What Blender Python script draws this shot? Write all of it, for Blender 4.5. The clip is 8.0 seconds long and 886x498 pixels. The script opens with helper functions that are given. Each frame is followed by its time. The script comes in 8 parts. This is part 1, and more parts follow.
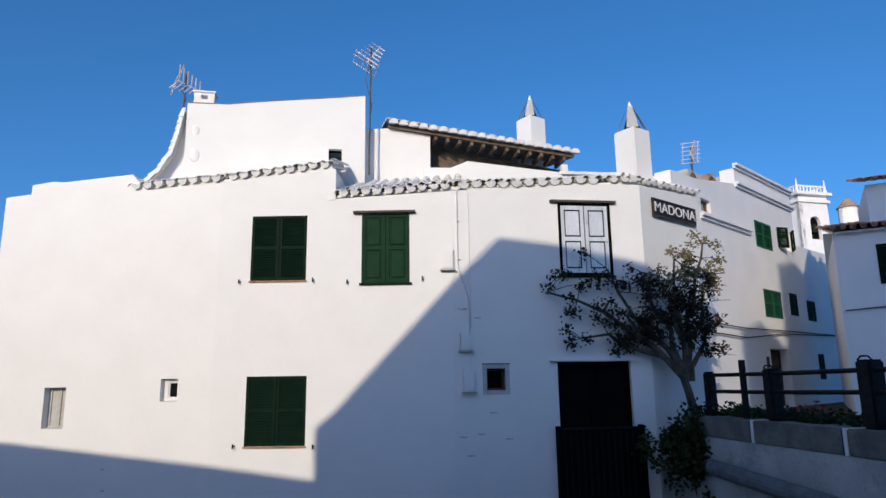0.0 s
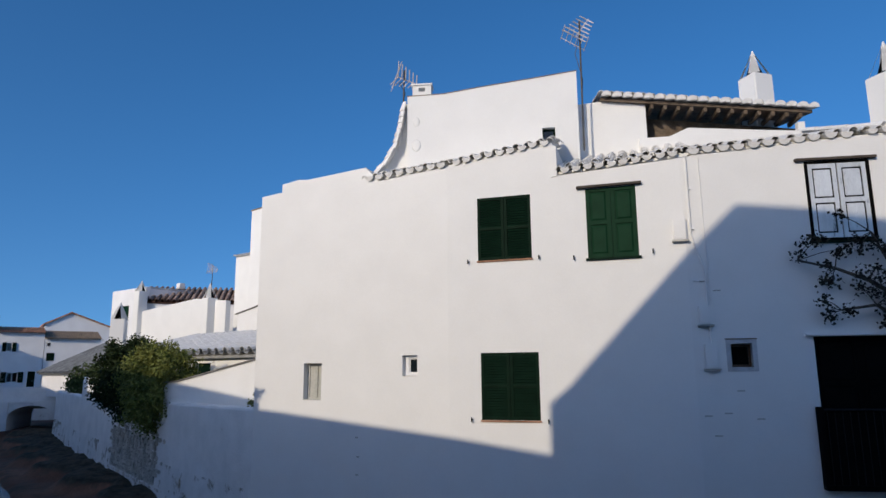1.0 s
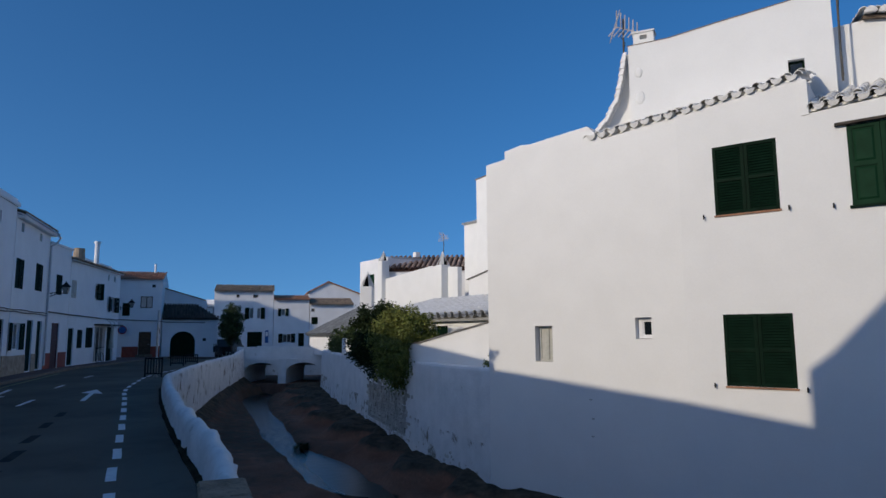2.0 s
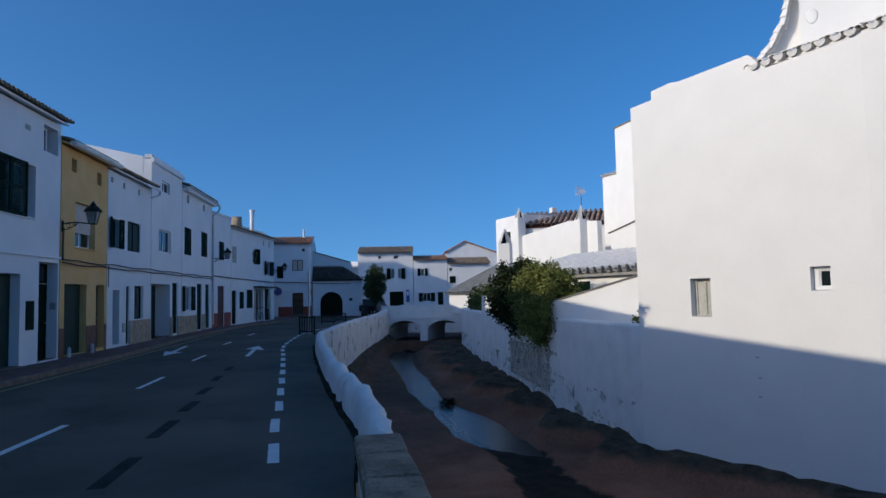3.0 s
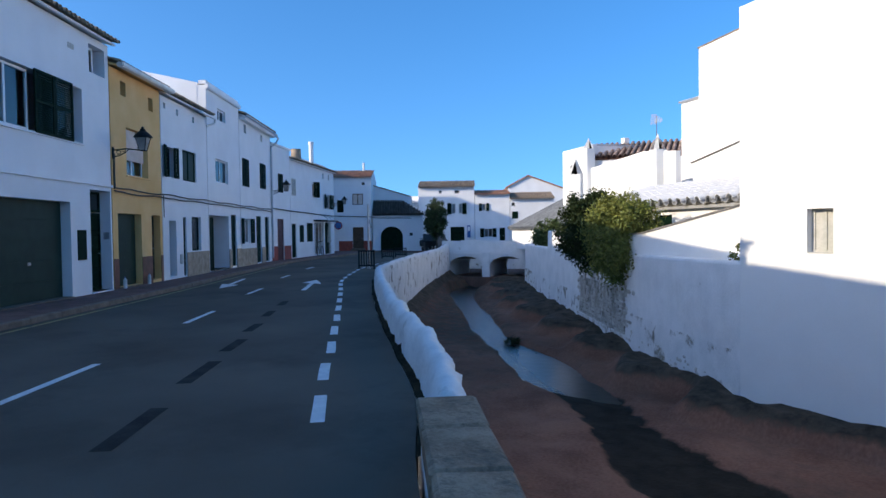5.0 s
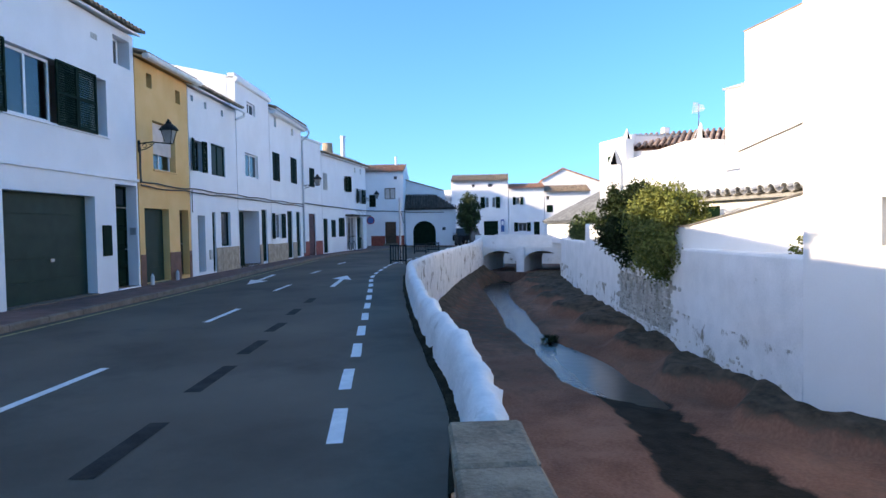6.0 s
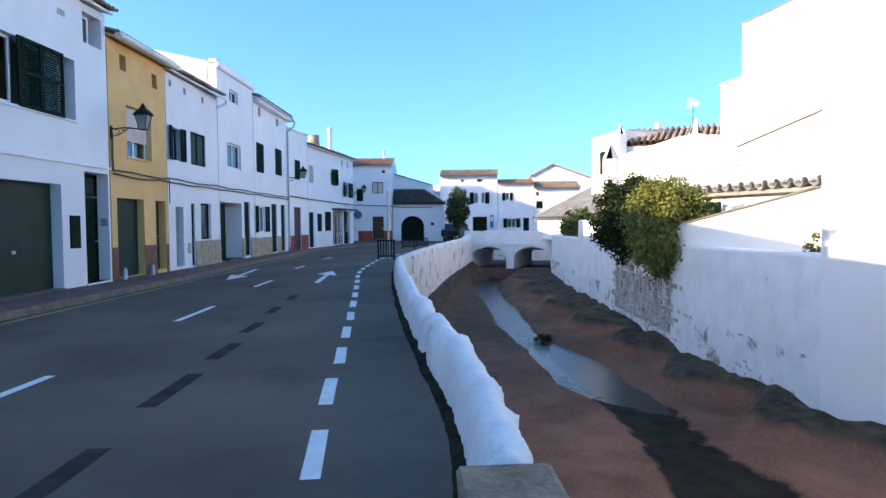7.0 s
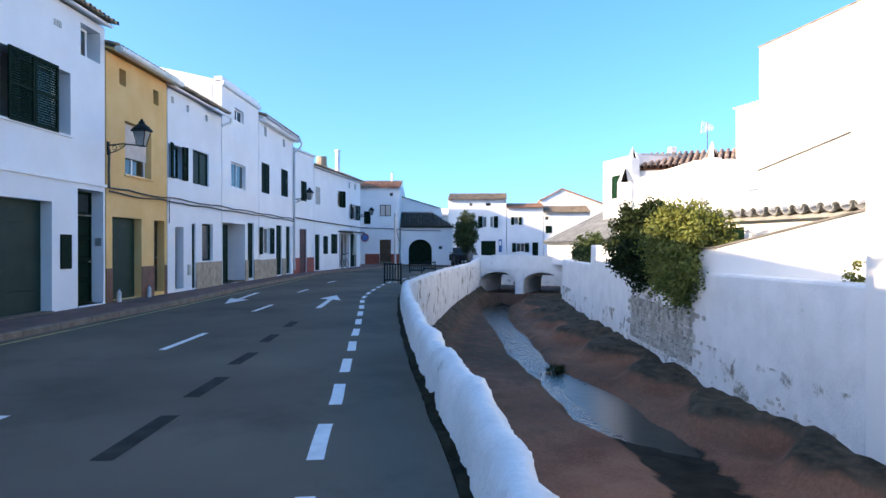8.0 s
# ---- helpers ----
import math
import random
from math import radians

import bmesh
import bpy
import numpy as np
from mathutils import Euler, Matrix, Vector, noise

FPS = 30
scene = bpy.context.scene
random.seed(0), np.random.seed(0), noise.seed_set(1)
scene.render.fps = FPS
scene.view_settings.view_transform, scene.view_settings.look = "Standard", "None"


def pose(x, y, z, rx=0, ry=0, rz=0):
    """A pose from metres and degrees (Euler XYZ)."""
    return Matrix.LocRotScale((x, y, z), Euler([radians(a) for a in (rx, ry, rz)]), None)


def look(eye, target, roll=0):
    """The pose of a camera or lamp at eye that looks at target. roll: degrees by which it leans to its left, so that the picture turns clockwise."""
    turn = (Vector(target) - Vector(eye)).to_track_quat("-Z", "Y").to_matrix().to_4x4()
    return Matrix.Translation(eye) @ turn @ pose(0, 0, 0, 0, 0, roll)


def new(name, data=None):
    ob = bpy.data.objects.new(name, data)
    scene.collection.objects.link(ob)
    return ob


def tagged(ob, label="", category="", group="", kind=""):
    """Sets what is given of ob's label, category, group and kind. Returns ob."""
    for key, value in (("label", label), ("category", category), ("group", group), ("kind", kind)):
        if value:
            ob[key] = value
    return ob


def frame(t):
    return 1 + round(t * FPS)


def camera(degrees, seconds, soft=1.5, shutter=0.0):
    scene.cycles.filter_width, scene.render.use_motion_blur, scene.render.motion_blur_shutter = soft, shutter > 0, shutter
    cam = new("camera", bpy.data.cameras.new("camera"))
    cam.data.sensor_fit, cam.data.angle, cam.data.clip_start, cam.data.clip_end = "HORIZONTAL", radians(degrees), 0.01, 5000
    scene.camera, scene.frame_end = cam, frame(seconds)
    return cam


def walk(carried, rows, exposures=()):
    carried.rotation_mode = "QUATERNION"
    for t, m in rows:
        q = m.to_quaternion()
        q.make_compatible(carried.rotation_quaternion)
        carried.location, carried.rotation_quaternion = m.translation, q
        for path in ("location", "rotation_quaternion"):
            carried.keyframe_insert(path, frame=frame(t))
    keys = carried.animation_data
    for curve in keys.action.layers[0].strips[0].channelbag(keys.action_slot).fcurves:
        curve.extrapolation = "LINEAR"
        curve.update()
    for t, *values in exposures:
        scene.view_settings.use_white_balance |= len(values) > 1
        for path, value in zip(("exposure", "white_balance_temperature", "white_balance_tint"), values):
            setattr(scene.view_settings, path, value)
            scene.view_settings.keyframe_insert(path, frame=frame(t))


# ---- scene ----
cam = camera(68.0, 8.0)

PATH = [
    (0, (0.459, -1.181, 2.004), (0.767, 0.756, 2.395), -0.8),
    (0.5, (0.104, -1.127, 1.958), (0.187, 0.835, 2.338), -0.7),
    (1, (-0.398, -1.127, 1.78), (-0.641, 0.825, 2.143), -0.5),
    (1.5, (-0.484, -1.154, 1.779), (-1.056, 0.735, 2.099), -0.9),
    (2, (-0.448, -1.119, 1.789), (-1.338, 0.654, 2.046), -0.4),
    (3.5, (-1.095, -0.579, 1.715), (-2.414, 0.921, 1.823), -0.9),
    (4, (-1.372, -0.287, 1.701), (-2.735, 1.17, 1.856), 0.9),
    (4.5, (-1.68, -0.023, 1.666), (-2.975, 1.5, 1.731), -1.3),
    (5, (-1.958, 0.269, 1.63), (-3.34, 1.714, 1.578), -0.8),
    (6.5, (-2.905, 1.14, 1.57), (-4.364, 2.506, 1.508), -1.2),
    (7, (-3.287, 1.417, 1.54), (-4.712, 2.817, 1.461), -0.6),
    (7.5, (-3.631, 1.681, 1.54), (-5.016, 3.122, 1.498), -1.6),
    (8, (-3.939, 1.988, 1.525), (-5.381, 3.374, 1.519), 0.0),
]
EXPOSURES = [(0.0, -0.22, 7150, 12), (0.6, -0.37, 7150, 12), (1.5, -0.65, 7050, 11), (2.2, -0.70, 6950, 11), (3.5, -0.12, 6850, 10), (4.5, 0.18, 7000, 10), (5.2, 0.65, 7500, 12), (6.4, 1.38, 8900, 15), (8.0, 1.44, 9000, 15)]
walk(cam, [(t, look(eye, target, roll)) for t, eye, target, roll in PATH], EXPOSURES)

# ---- world, sun ----
SUN_AZ = (-0.45, -0.893)          # towards the sun, on the ground
SUN_EL = 20.0
world = bpy.data.worlds.new("world")
scene.world = world
world.use_nodes = True
wn = world.node_tree.nodes
sky = wn.new("ShaderNodeTexSky")
sky.sky_type = "NISHITA"
sky.sun_disc = False
sky.sun_elevation = radians(SUN_EL)
sky.sun_rotation = radians(206.7)
sky.altitude = 0
sky.air_density = 0.8
sky.dust_density = 1.3
sky.ozone_density = 5.0
sky_co = wn.new("ShaderNodeTexCoord")
lift = wn.new("ShaderNodeMapping")          # the haze-free sky stays blue down to the roofs
lift.inputs["Location"].default_value = (0, 0, 0.14)
lift.inputs["Scale"].default_value = (1, 1, 0.84)
world.node_tree.links.new(sky_co.outputs["Generated"], lift.inputs[0])
world.node_tree.links.new(lift.outputs[0], sky.inputs[0])
tone = wn.new("ShaderNodeHueSaturation")
tone.inputs["Saturation"].default_value = 1.19
world.node_tree.links.new(sky.outputs[0], tone.inputs["Color"])
world.node_tree.links.new(tone.outputs[0], wn["Background"].inputs[0])
wn["Background"].inputs[1].default_value = 0.25
sun = new("sun", bpy.data.lights.new("sun", "SUN"))
sun.data.energy = 3.35
sun.data.angle = radians(0.4)
sun.data.color = (1.0, 0.91, 0.77)
_ce = math.cos(radians(SUN_EL))
sun.matrix_world = look((SUN_AZ[0] * _ce * 50, SUN_AZ[1] * _ce * 50, 50 * math.sin(radians(SUN_EL))), (0, 0, 0))


# ---- materials ----
def nodes_of(name):
    m = bpy.data.materials.new(name)
    m.use_nodes = True
    t = m.node_tree
    return m, t, t.nodes, t.links, t.nodes["Principled BSDF"]


def surface(name, c1, c2, scale=3.0, rough=0.8, metal=0.0, fine=40.0, bump=0.25, bump_d=0.01, stain=None, stain_at=(0.6, 0.75), stain_scale=1.3, island=0.0, stretch=(1, 1, 1), spec=0.3, big_bump=0.0):
    """Two-scale coloured surface with grain relief, in metres; stain: a second colour in patches of their own shape."""
    m, t, n, l, b = nodes_of(name)
    co = n.new("ShaderNodeTexCoord")
    mp = n.new("ShaderNodeMapping")
    mp.inputs["Scale"].default_value = stretch
    geo = n.new("ShaderNodeNewGeometry")
    l.new(geo.outputs["Position"], mp.inputs[0])
    a = n.new("ShaderNodeTexNoise")
    a.inputs["Scale"].default_value, a.inputs["Detail"].default_value = scale, 6
    l.new(mp.outputs[0], a.inputs["Vector"])
    f = n.new("ShaderNodeTexNoise")
    f.inputs["Scale"].default_value, f.inputs["Detail"].default_value = fine, 4
    l.new(mp.outputs[0], f.inputs["Vector"])
    mixf = n.new("ShaderNodeMath")
    mixf.operation = "MULTIPLY_ADD"
    mixf.inputs[1].default_value, mixf.inputs[2].default_value = 0.45, -0.22
    l.new(f.outputs[0], mixf.inputs[0])
    add = n.new("ShaderNodeMath")
    l.new(a.outputs[0], add.inputs[0])
    l.new(mixf.outputs[0], add.inputs[1])
    ramp = n.new("ShaderNodeValToRGB")
    ramp.color_ramp.elements[0].position, ramp.color_ramp.elements[1].position = 0.32, 0.68
    ramp.color_ramp.elements[0].color, ramp.color_ramp.elements[1].color = (*c1, 1), (*c2, 1)
    l.new(add.outputs[0], ramp.inputs[0])
    col = ramp.outputs[0]
    if stain:
        s = n.new("ShaderNodeTexNoise")
        s.inputs["Scale"].default_value, s.inputs["Detail"].default_value, s.inputs["Roughness"].default_value = stain_scale, 9, 0.68
        l.new(mp.outputs[0], s.inputs["Vector"])
        sr = n.new("ShaderNodeValToRGB")
        sr.color_ramp.elements[0].position, sr.color_ramp.elements[1].position = stain_at
        l.new(s.outputs[0], sr.inputs[0])
        mx = n.new("ShaderNodeMixRGB")
        mx.inputs[2].default_value = (*stain, 1)
        l.new(sr.outputs[0], mx.inputs[0])
        l.new(col, mx.inputs[1])
        col = mx.outputs[0]
    if island:
        hs = n.new("ShaderNodeHueSaturation")
        mr = n.new("ShaderNodeMapRange")
        mr.inputs[3].default_value, mr.inputs[4].default_value = 1 - island, 1 + island
        l.new(geo.outputs["Random Per Island"], mr.inputs[0])
        l.new(mr.outputs[0], hs.inputs["Value"])
        l.new(col, hs.inputs["Color"])
        col = hs.outputs[0]
    l.new(col, b.inputs["Base Color"])
    bp = n.new("ShaderNodeBump")
    bp.inputs["Strength"].default_value, bp.inputs["Distance"].default_value = bump, bump_d
    l.new(add.outputs[0], bp.inputs["Height"])
    if big_bump:
        g = n.new("ShaderNodeTexNoise")
        g.inputs["Scale"].default_value, g.inputs["Detail"].default_value = 1.7, 3
        l.new(mp.outputs[0], g.inputs["Vector"])
        b2 = n.new("ShaderNodeBump")
        b2.inputs["Strength"].default_value, b2.inputs["Distance"].default_value = big_bump, 0.05
        l.new(g.outputs[0], b2.inputs["Height"])
        l.new(b2.outputs[0], bp.inputs["Normal"])
    l.new(bp.outputs[0], b.inputs["Normal"])
    b.inputs["Roughness"].default_value, b.inputs["Metallic"].default_value = rough, metal
    b.inputs["Specular IOR Level"].default_value = spec
    return m


WHITE = surface("whitewash", (0.765, 0.76, 0.74), (0.80, 0.795, 0.775), 1.2, 0.9, fine=30, bump=0.3, bump_d=0.010, stain=(0.68, 0.66, 0.61), stain_at=(0.66, 0.95), stain_scale=0.7, spec=0.15, big_bump=0.28)
ROUGHWHITE = surface("worn_whitewash", (0.70, 0.71, 0.70), (0.81, 0.81, 0.80), 1.5, 0.92, fine=22, bump=0.7, bump_d=0.03, stain=(0.34, 0.33, 0.29), stain_at=(0.63, 0.76), stain_scale=1.0, spec=0.1, big_bump=0.7)
SMOOTHWHITE = surface("white_render", (0.75, 0.75, 0.755), (0.81, 0.81, 0.815), 1.0, 0.85, fine=60, bump=0.15, bump_d=0.006, stain=(0.60, 0.60, 0.58), stain_at=(0.66, 0.95), stain_scale=0.6, spec=0.2, big_bump=0.12)
# dirty whitewash, darkened further to carry the shade below the fence
DIMWHITE = surface("dirty_whitewash", (0.36, 0.36, 0.35), (0.52, 0.52, 0.50), 1.6, 0.92, fine=22, bump=0.7, bump_d=0.03, stain=(0.20, 0.195, 0.17), stain_at=(0.55, 0.72), stain_scale=1.2, spec=0.1, big_bump=0.5)
YELLOW = surface("ochre_render", (0.74, 0.42, 0.16), (0.82, 0.51, 0.23), 1.1, 0.85, fine=50, bump=0.2, bump_d=0.006, stain=(0.64, 0.38, 0.17), stain_at=(0.62, 0.9), spec=0.2)
GREY_STONE = surface("stone_dado", (0.28, 0.215, 0.155), (0.44, 0.355, 0.265), 5, 0.85, bump=0.5, island=0.15)
RED_DADO = surface("red_dado_paint", (0.25, 0.050, 0.034), (0.34, 0.078, 0.052), 4, 0.6, bump=0.2)
BROWN_DADO = surface("brown_dado_tile", (0.13, 0.055, 0.035), (0.21, 0.09, 0.06), 4, 0.5, bump=0.2)
PEELING = surface("peeling_whitewash", (0.66, 0.67, 0.66), (0.80, 0.80, 0.79), 1.5, 0.92, fine=22, bump=0.8, bump_d=0.03, stain=(0.24, 0.225, 0.18), stain_at=(0.565, 0.64), stain_scale=1.25, spec=0.1, big_bump=0.7)
BARESTONE = surface("bare_mortar", (0.16, 0.15, 0.125), (0.56, 0.55, 0.51), 4.0, 0.95, fine=26, bump=0.9, bump_d=0.03)
ASPHALT = surface("asphalt", (0.100, 0.083, 0.065), (0.152, 0.128, 0.101), 0.35, 0.88, fine=120, bump=0.5, bump_d=0.006, stain=(0.078, 0.066, 0.053), stain_at=(0.5, 0.72), stain_scale=0.45, spec=0.12)
TAR = surface("tar_patch", (0.034, 0.029, 0.026), (0.058, 0.049, 0.043), 4, 0.85, bump=0.3, spec=0.05)
PAINT = surface("road_paint", (0.62, 0.63, 0.63), (0.78, 0.78, 0.77), 6, 0.7, fine=90, bump=0.2, stain=(0.2, 0.2, 0.2), stain_at=(0.66, 0.74), stain_scale=14)
YPAINT = surface("yellow_road_paint", (0.30, 0.25, 0.11), (0.42, 0.35, 0.15), 5, 0.8, stain=(0.12, 0.11, 0.08), stain_at=(0.5, 0.62), stain_scale=5)
PAVING = surface("paving_clay", (0.14, 0.075, 0.062), (0.21, 0.12, 0.10), 3, 0.85, fine=60, bump=0.4, stain=(0.10, 0.065, 0.055), stain_at=(0.5, 0.7))
KERB = surface("kerb_stone", (0.125, 0.095, 0.072), (0.20, 0.155, 0.12), 5, 0.85, bump=0.5, island=0.2)
STONE = surface("coping_stone", (0.20, 0.140, 0.092), (0.37, 0.275, 0.19), 3.0, 0.92, fine=34, bump=1.0, bump_d=0.03, stain=(0.10, 0.085, 0.065), stain_at=(0.5, 0.68), stain_scale=5.0)
MARES = surface("sandstone_block", (0.13, 0.125, 0.115), (0.21, 0.195, 0.18), 3.0, 0.92, bump=0.6, stain=(0.08, 0.075, 0.065), stain_at=(0.5, 0.72))
RUBBLE = surface("rubble_stone", (0.36, 0.345, 0.30), (0.64, 0.62, 0.57), 2.5, 0.95, bump=0.9, bump_d=0.03, stain=(0.14, 0.135, 0.105), stain_at=(0.58, 0.70), stain_scale=3.0, island=0.2)
SOIL = surface("river_soil", (0.13, 0.060, 0.042), (0.25, 0.125, 0.088), 0.7, 0.75, fine=18, bump=0.8, bump_d=0.04, stain=(0.040, 0.034, 0.025), stain_at=(0.52, 0.64), stain_scale=0.45, stretch=(1, 1, 0.3), spec=0.35)
STREETDARK = surface("dark_bank_soil", (0.062, 0.046, 0.034), (0.13, 0.095, 0.070), 1.2, 0.95, fine=24, bump=1.0, bump_d=0.06, stain=(0.035, 0.032, 0.022), stain_at=(0.5, 0.64), stain_scale=1.4)
DIRTSHADE = surface("black_moss_dirt", (0.010, 0.010, 0.007), (0.035, 0.032, 0.020), 5, 0.95, fine=30, bump=1.0, bump_d=0.04, spec=0.05)
EARTH = surface("ground_earth", (0.10, 0.09, 0.06), (0.18, 0.16, 0.11), 0.4, 0.95)
TERRA = surface("clay_tile", (0.30, 0.13, 0.075), (0.48, 0.26, 0.16), 3, 0.85, bump=0.4, stain=(0.12, 0.09, 0.07), stain_at=(0.5, 0.72), stain_scale=2.5, island=0.3)
TERRAPALE = surface("bleached_clay_tile", (0.30, 0.20, 0.15), (0.46, 0.34, 0.27), 3, 0.88, bump=0.4, stain=(0.13, 0.10, 0.08), stain_at=(0.52, 0.74), stain_scale=2.5, island=0.3)
DARKTERRA = surface("dark_red_clay_tile", (0.07, 0.032, 0.022), (0.13, 0.065, 0.045), 3, 0.9, bump=0.4, island=0.3)
TERRAGREY = surface("weathered_clay_tile", (0.22, 0.16, 0.11), (0.36, 0.27, 0.19), 3, 0.9, bump=0.4, stain=(0.10, 0.085, 0.07), stain_at=(0.5, 0.7), stain_scale=2.5, island=0.3)
DARKTILE = surface("dark_weathered_tile", (0.05, 0.04, 0.033), (0.10, 0.08, 0.065), 3, 0.9, bump=0.4, island=0.3)
WHITETILE = surface("limewashed_tile", (0.66, 0.65, 0.62), (0.78, 0.77, 0.75), 4, 0.9, bump=0.5, bump_d=0.01, stain=(0.40, 0.37, 0.32), stain_at=(0.6, 0.8), stain_scale=4, island=0.07)
GREYTILE = surface("grey_limewashed_tile", (0.42, 0.43, 0.44), (0.58, 0.59, 0.60), 4, 0.9, bump=0.5, stain=(0.28, 0.27, 0.25), stain_at=(0.55, 0.75), stain_scale=4, island=0.12)
SLATEGREY = surface("mossy_grey_tile", (0.15, 0.16, 0.165), (0.24, 0.25, 0.255), 4, 0.9, bump=0.5, stain=(0.11, 0.11, 0.10), stain_at=(0.55, 0.75), stain_scale=4, island=0.2)
LIMEGREY = surface("dirty_limewashed_tile", (0.24, 0.24, 0.235), (0.36, 0.36, 0.35), 4, 0.9, bump=0.5, stain=(0.17, 0.165, 0.15), stain_at=(0.55, 0.75), stain_scale=4, island=0.1)
GREEN = surface("dark_green_paint", (0.0025, 0.012, 0.0065), (0.004, 0.018, 0.010), 5, 0.6, fine=70, bump=0.15, bump_d=0.004, spec=0.05)
MIDGREEN = surface("green_paint", (0.004, 0.029, 0.013), (0.007, 0.040, 0.019), 5, 0.6, fine=70, bump=0.2, bump_d=0.004, stain=(0.010, 0.046, 0.025), stain_at=(0.6, 0.8), stain_scale=6, spec=0.08)
BRIGHTGREEN = surface("bright_green_paint", (0.006, 0.065, 0.020), (0.010, 0.09, 0.03), 5, 0.5, spec=0.2)
# black gloss shutters: the sun's glint is painted as this pale silver base
GLINTPAINT = surface("silvery_gloss_varnish", (0.62, 0.63, 0.62), (0.80, 0.81, 0.80), 4, 0.42, metal=0.35, fine=60, bump=0.2, bump_d=0.004, stain=(0.06, 0.07, 0.065), stain_at=(0.60, 0.70), stain_scale=6.0, stretch=(1, 1, 0.3), spec=0.8)
GARAGE = surface("garage_green", (0.006, 0.026, 0.020), (0.010, 0.036, 0.028), 3, 0.55, bump=0.1, spec=0.2)
# black door and frame paint, also used to paint the shade in hollows
DEEPBLACK = surface("black_door_paint", (0.003, 0.003, 0.003), (0.005, 0.005, 0.005), 4, 0.9, bump=0.2, spec=0.05)
WOOD = surface("brown_wood", (0.06, 0.032, 0.018), (0.12, 0.065, 0.038), 3, 0.6, stretch=(1, 1, 8), bump=0.4)
OLDWOOD = surface("weathered_wood", (0.10, 0.072, 0.05), (0.20, 0.15, 0.11), 4, 0.9, bump=0.6, stain=(0.05, 0.04, 0.03), stain_at=(0.5, 0.7))
REDDOOR = surface("dark_red_door", (0.06, 0.012, 0.012), (0.10, 0.02, 0.018), 4, 0.45)
BLUEGREY = surface("pale_grey_paint", (0.42, 0.45, 0.48), (0.54, 0.57, 0.60), 3, 0.5, bump=0.1)
FRAMEW = surface("white_frame_paint", (0.74, 0.74, 0.74), (0.80, 0.80, 0.80), 5, 0.45, bump=0.1)
FRAMEGREY = surface("greyish_frame_paint", (0.40, 0.40, 0.36), (0.52, 0.51, 0.47), 5, 0.6, bump=0.2)
BLIND = surface("roller_blind", (0.55, 0.46, 0.40), (0.64, 0.55, 0.49), 4, 0.7)
IRON = surface("black_iron", (0.008, 0.008, 0.009), (0.016, 0.016, 0.017), 12, 0.6, metal=0.2, bump=0.3, spec=0.2)
STEEL = surface("galvanised_steel", (0.42, 0.42, 0.43), (0.56, 0.56, 0.57), 10, 0.45, metal=0.8, bump=0.15)
ALUM = surface("antenna_aluminium", (0.60, 0.52, 0.49), (0.74, 0.67, 0.65), 10, 0.5, metal=0.25)
CABLE = surface("grey_cable", (0.06, 0.055, 0.05), (0.11, 0.10, 0.09), 10, 0.8)
PIPE = surface("grey_pipe", (0.10, 0.11, 0.12), (0.16, 0.17, 0.18), 6, 0.6)
BARK = surface("bark", (0.05, 0.04, 0.032), (0.12, 0.098, 0.078), 6, 0.95, fine=40, bump=1.0, bump_d=0.02)
LEAFDARK = surface("dark_leaves", (0.012, 0.024, 0.007), (0.030, 0.048, 0.013), 2.5, 0.65, island=0.45, bump=0, spec=0.2)
LEAFLIGHT = surface("olive_leaves", (0.10, 0.13, 0.026), (0.21, 0.22, 0.055), 2.0, 0.6, island=0.35, bump=0)
LEAFRED = surface("dark_reddish_leaves", (0.018, 0.016, 0.011), (0.048, 0.036, 0.022), 2.5, 0.7, island=0.4, bump=0, spec=0.2)
LEAFPALE = surface("pale_dry_leaves", (0.13, 0.12, 0.06), (0.24, 0.21, 0.12), 2.5, 0.7, island=0.3, bump=0)
LEAFSTREET = surface("street_tree_leaves", (0.022, 0.042, 0.012), (0.060, 0.085, 0.028), 2.5, 0.6, island=0.45, bump=0)
LEAFMID = surface("mid_green_leaves", (0.045, 0.075, 0.022), (0.085, 0.12, 0.04), 2.5, 0.6, island=0.4, bump=0)
SIGNBLACK = surface("sign_black", (0.012, 0.009, 0.008), (0.02, 0.016, 0.014), 5, 0.5)
SIGNWHITE = surface("sign_white", (0.78, 0.77, 0.75), (0.84, 0.83, 0.81), 5, 0.5)
REDSTEEL = surface("signal_red", (0.30, 0.02, 0.02), (0.40, 0.03, 0.03), 5, 0.5)
BLUEPL = surface("blue_plastic", (0.03, 0.10, 0.28), (0.05, 0.15, 0.36), 5, 0.4)
BLACKPL = surface("black_plastic", (0.012, 0.012, 0.013), (0.025, 0.025, 0.026), 5, 0.45)
RUBBER = surface("tyre_rubber", (0.015, 0.015, 0.015), (0.03, 0.03, 0.03), 8, 0.85)
DARKROOM = surface("unlit_interior", (0.03, 0.03, 0.03), (0.05, 0.05, 0.05), 1, 0.9)
PLASTIC = surface("clear_plastic", (0.5, 0.52, 0.53), (0.62, 0.64, 0.65), 5, 0.25)
SHADEGLASS = surface("frosted_lamp_glass", (0.20, 0.20, 0.19), (0.30, 0.30, 0.28), 5, 0.3)


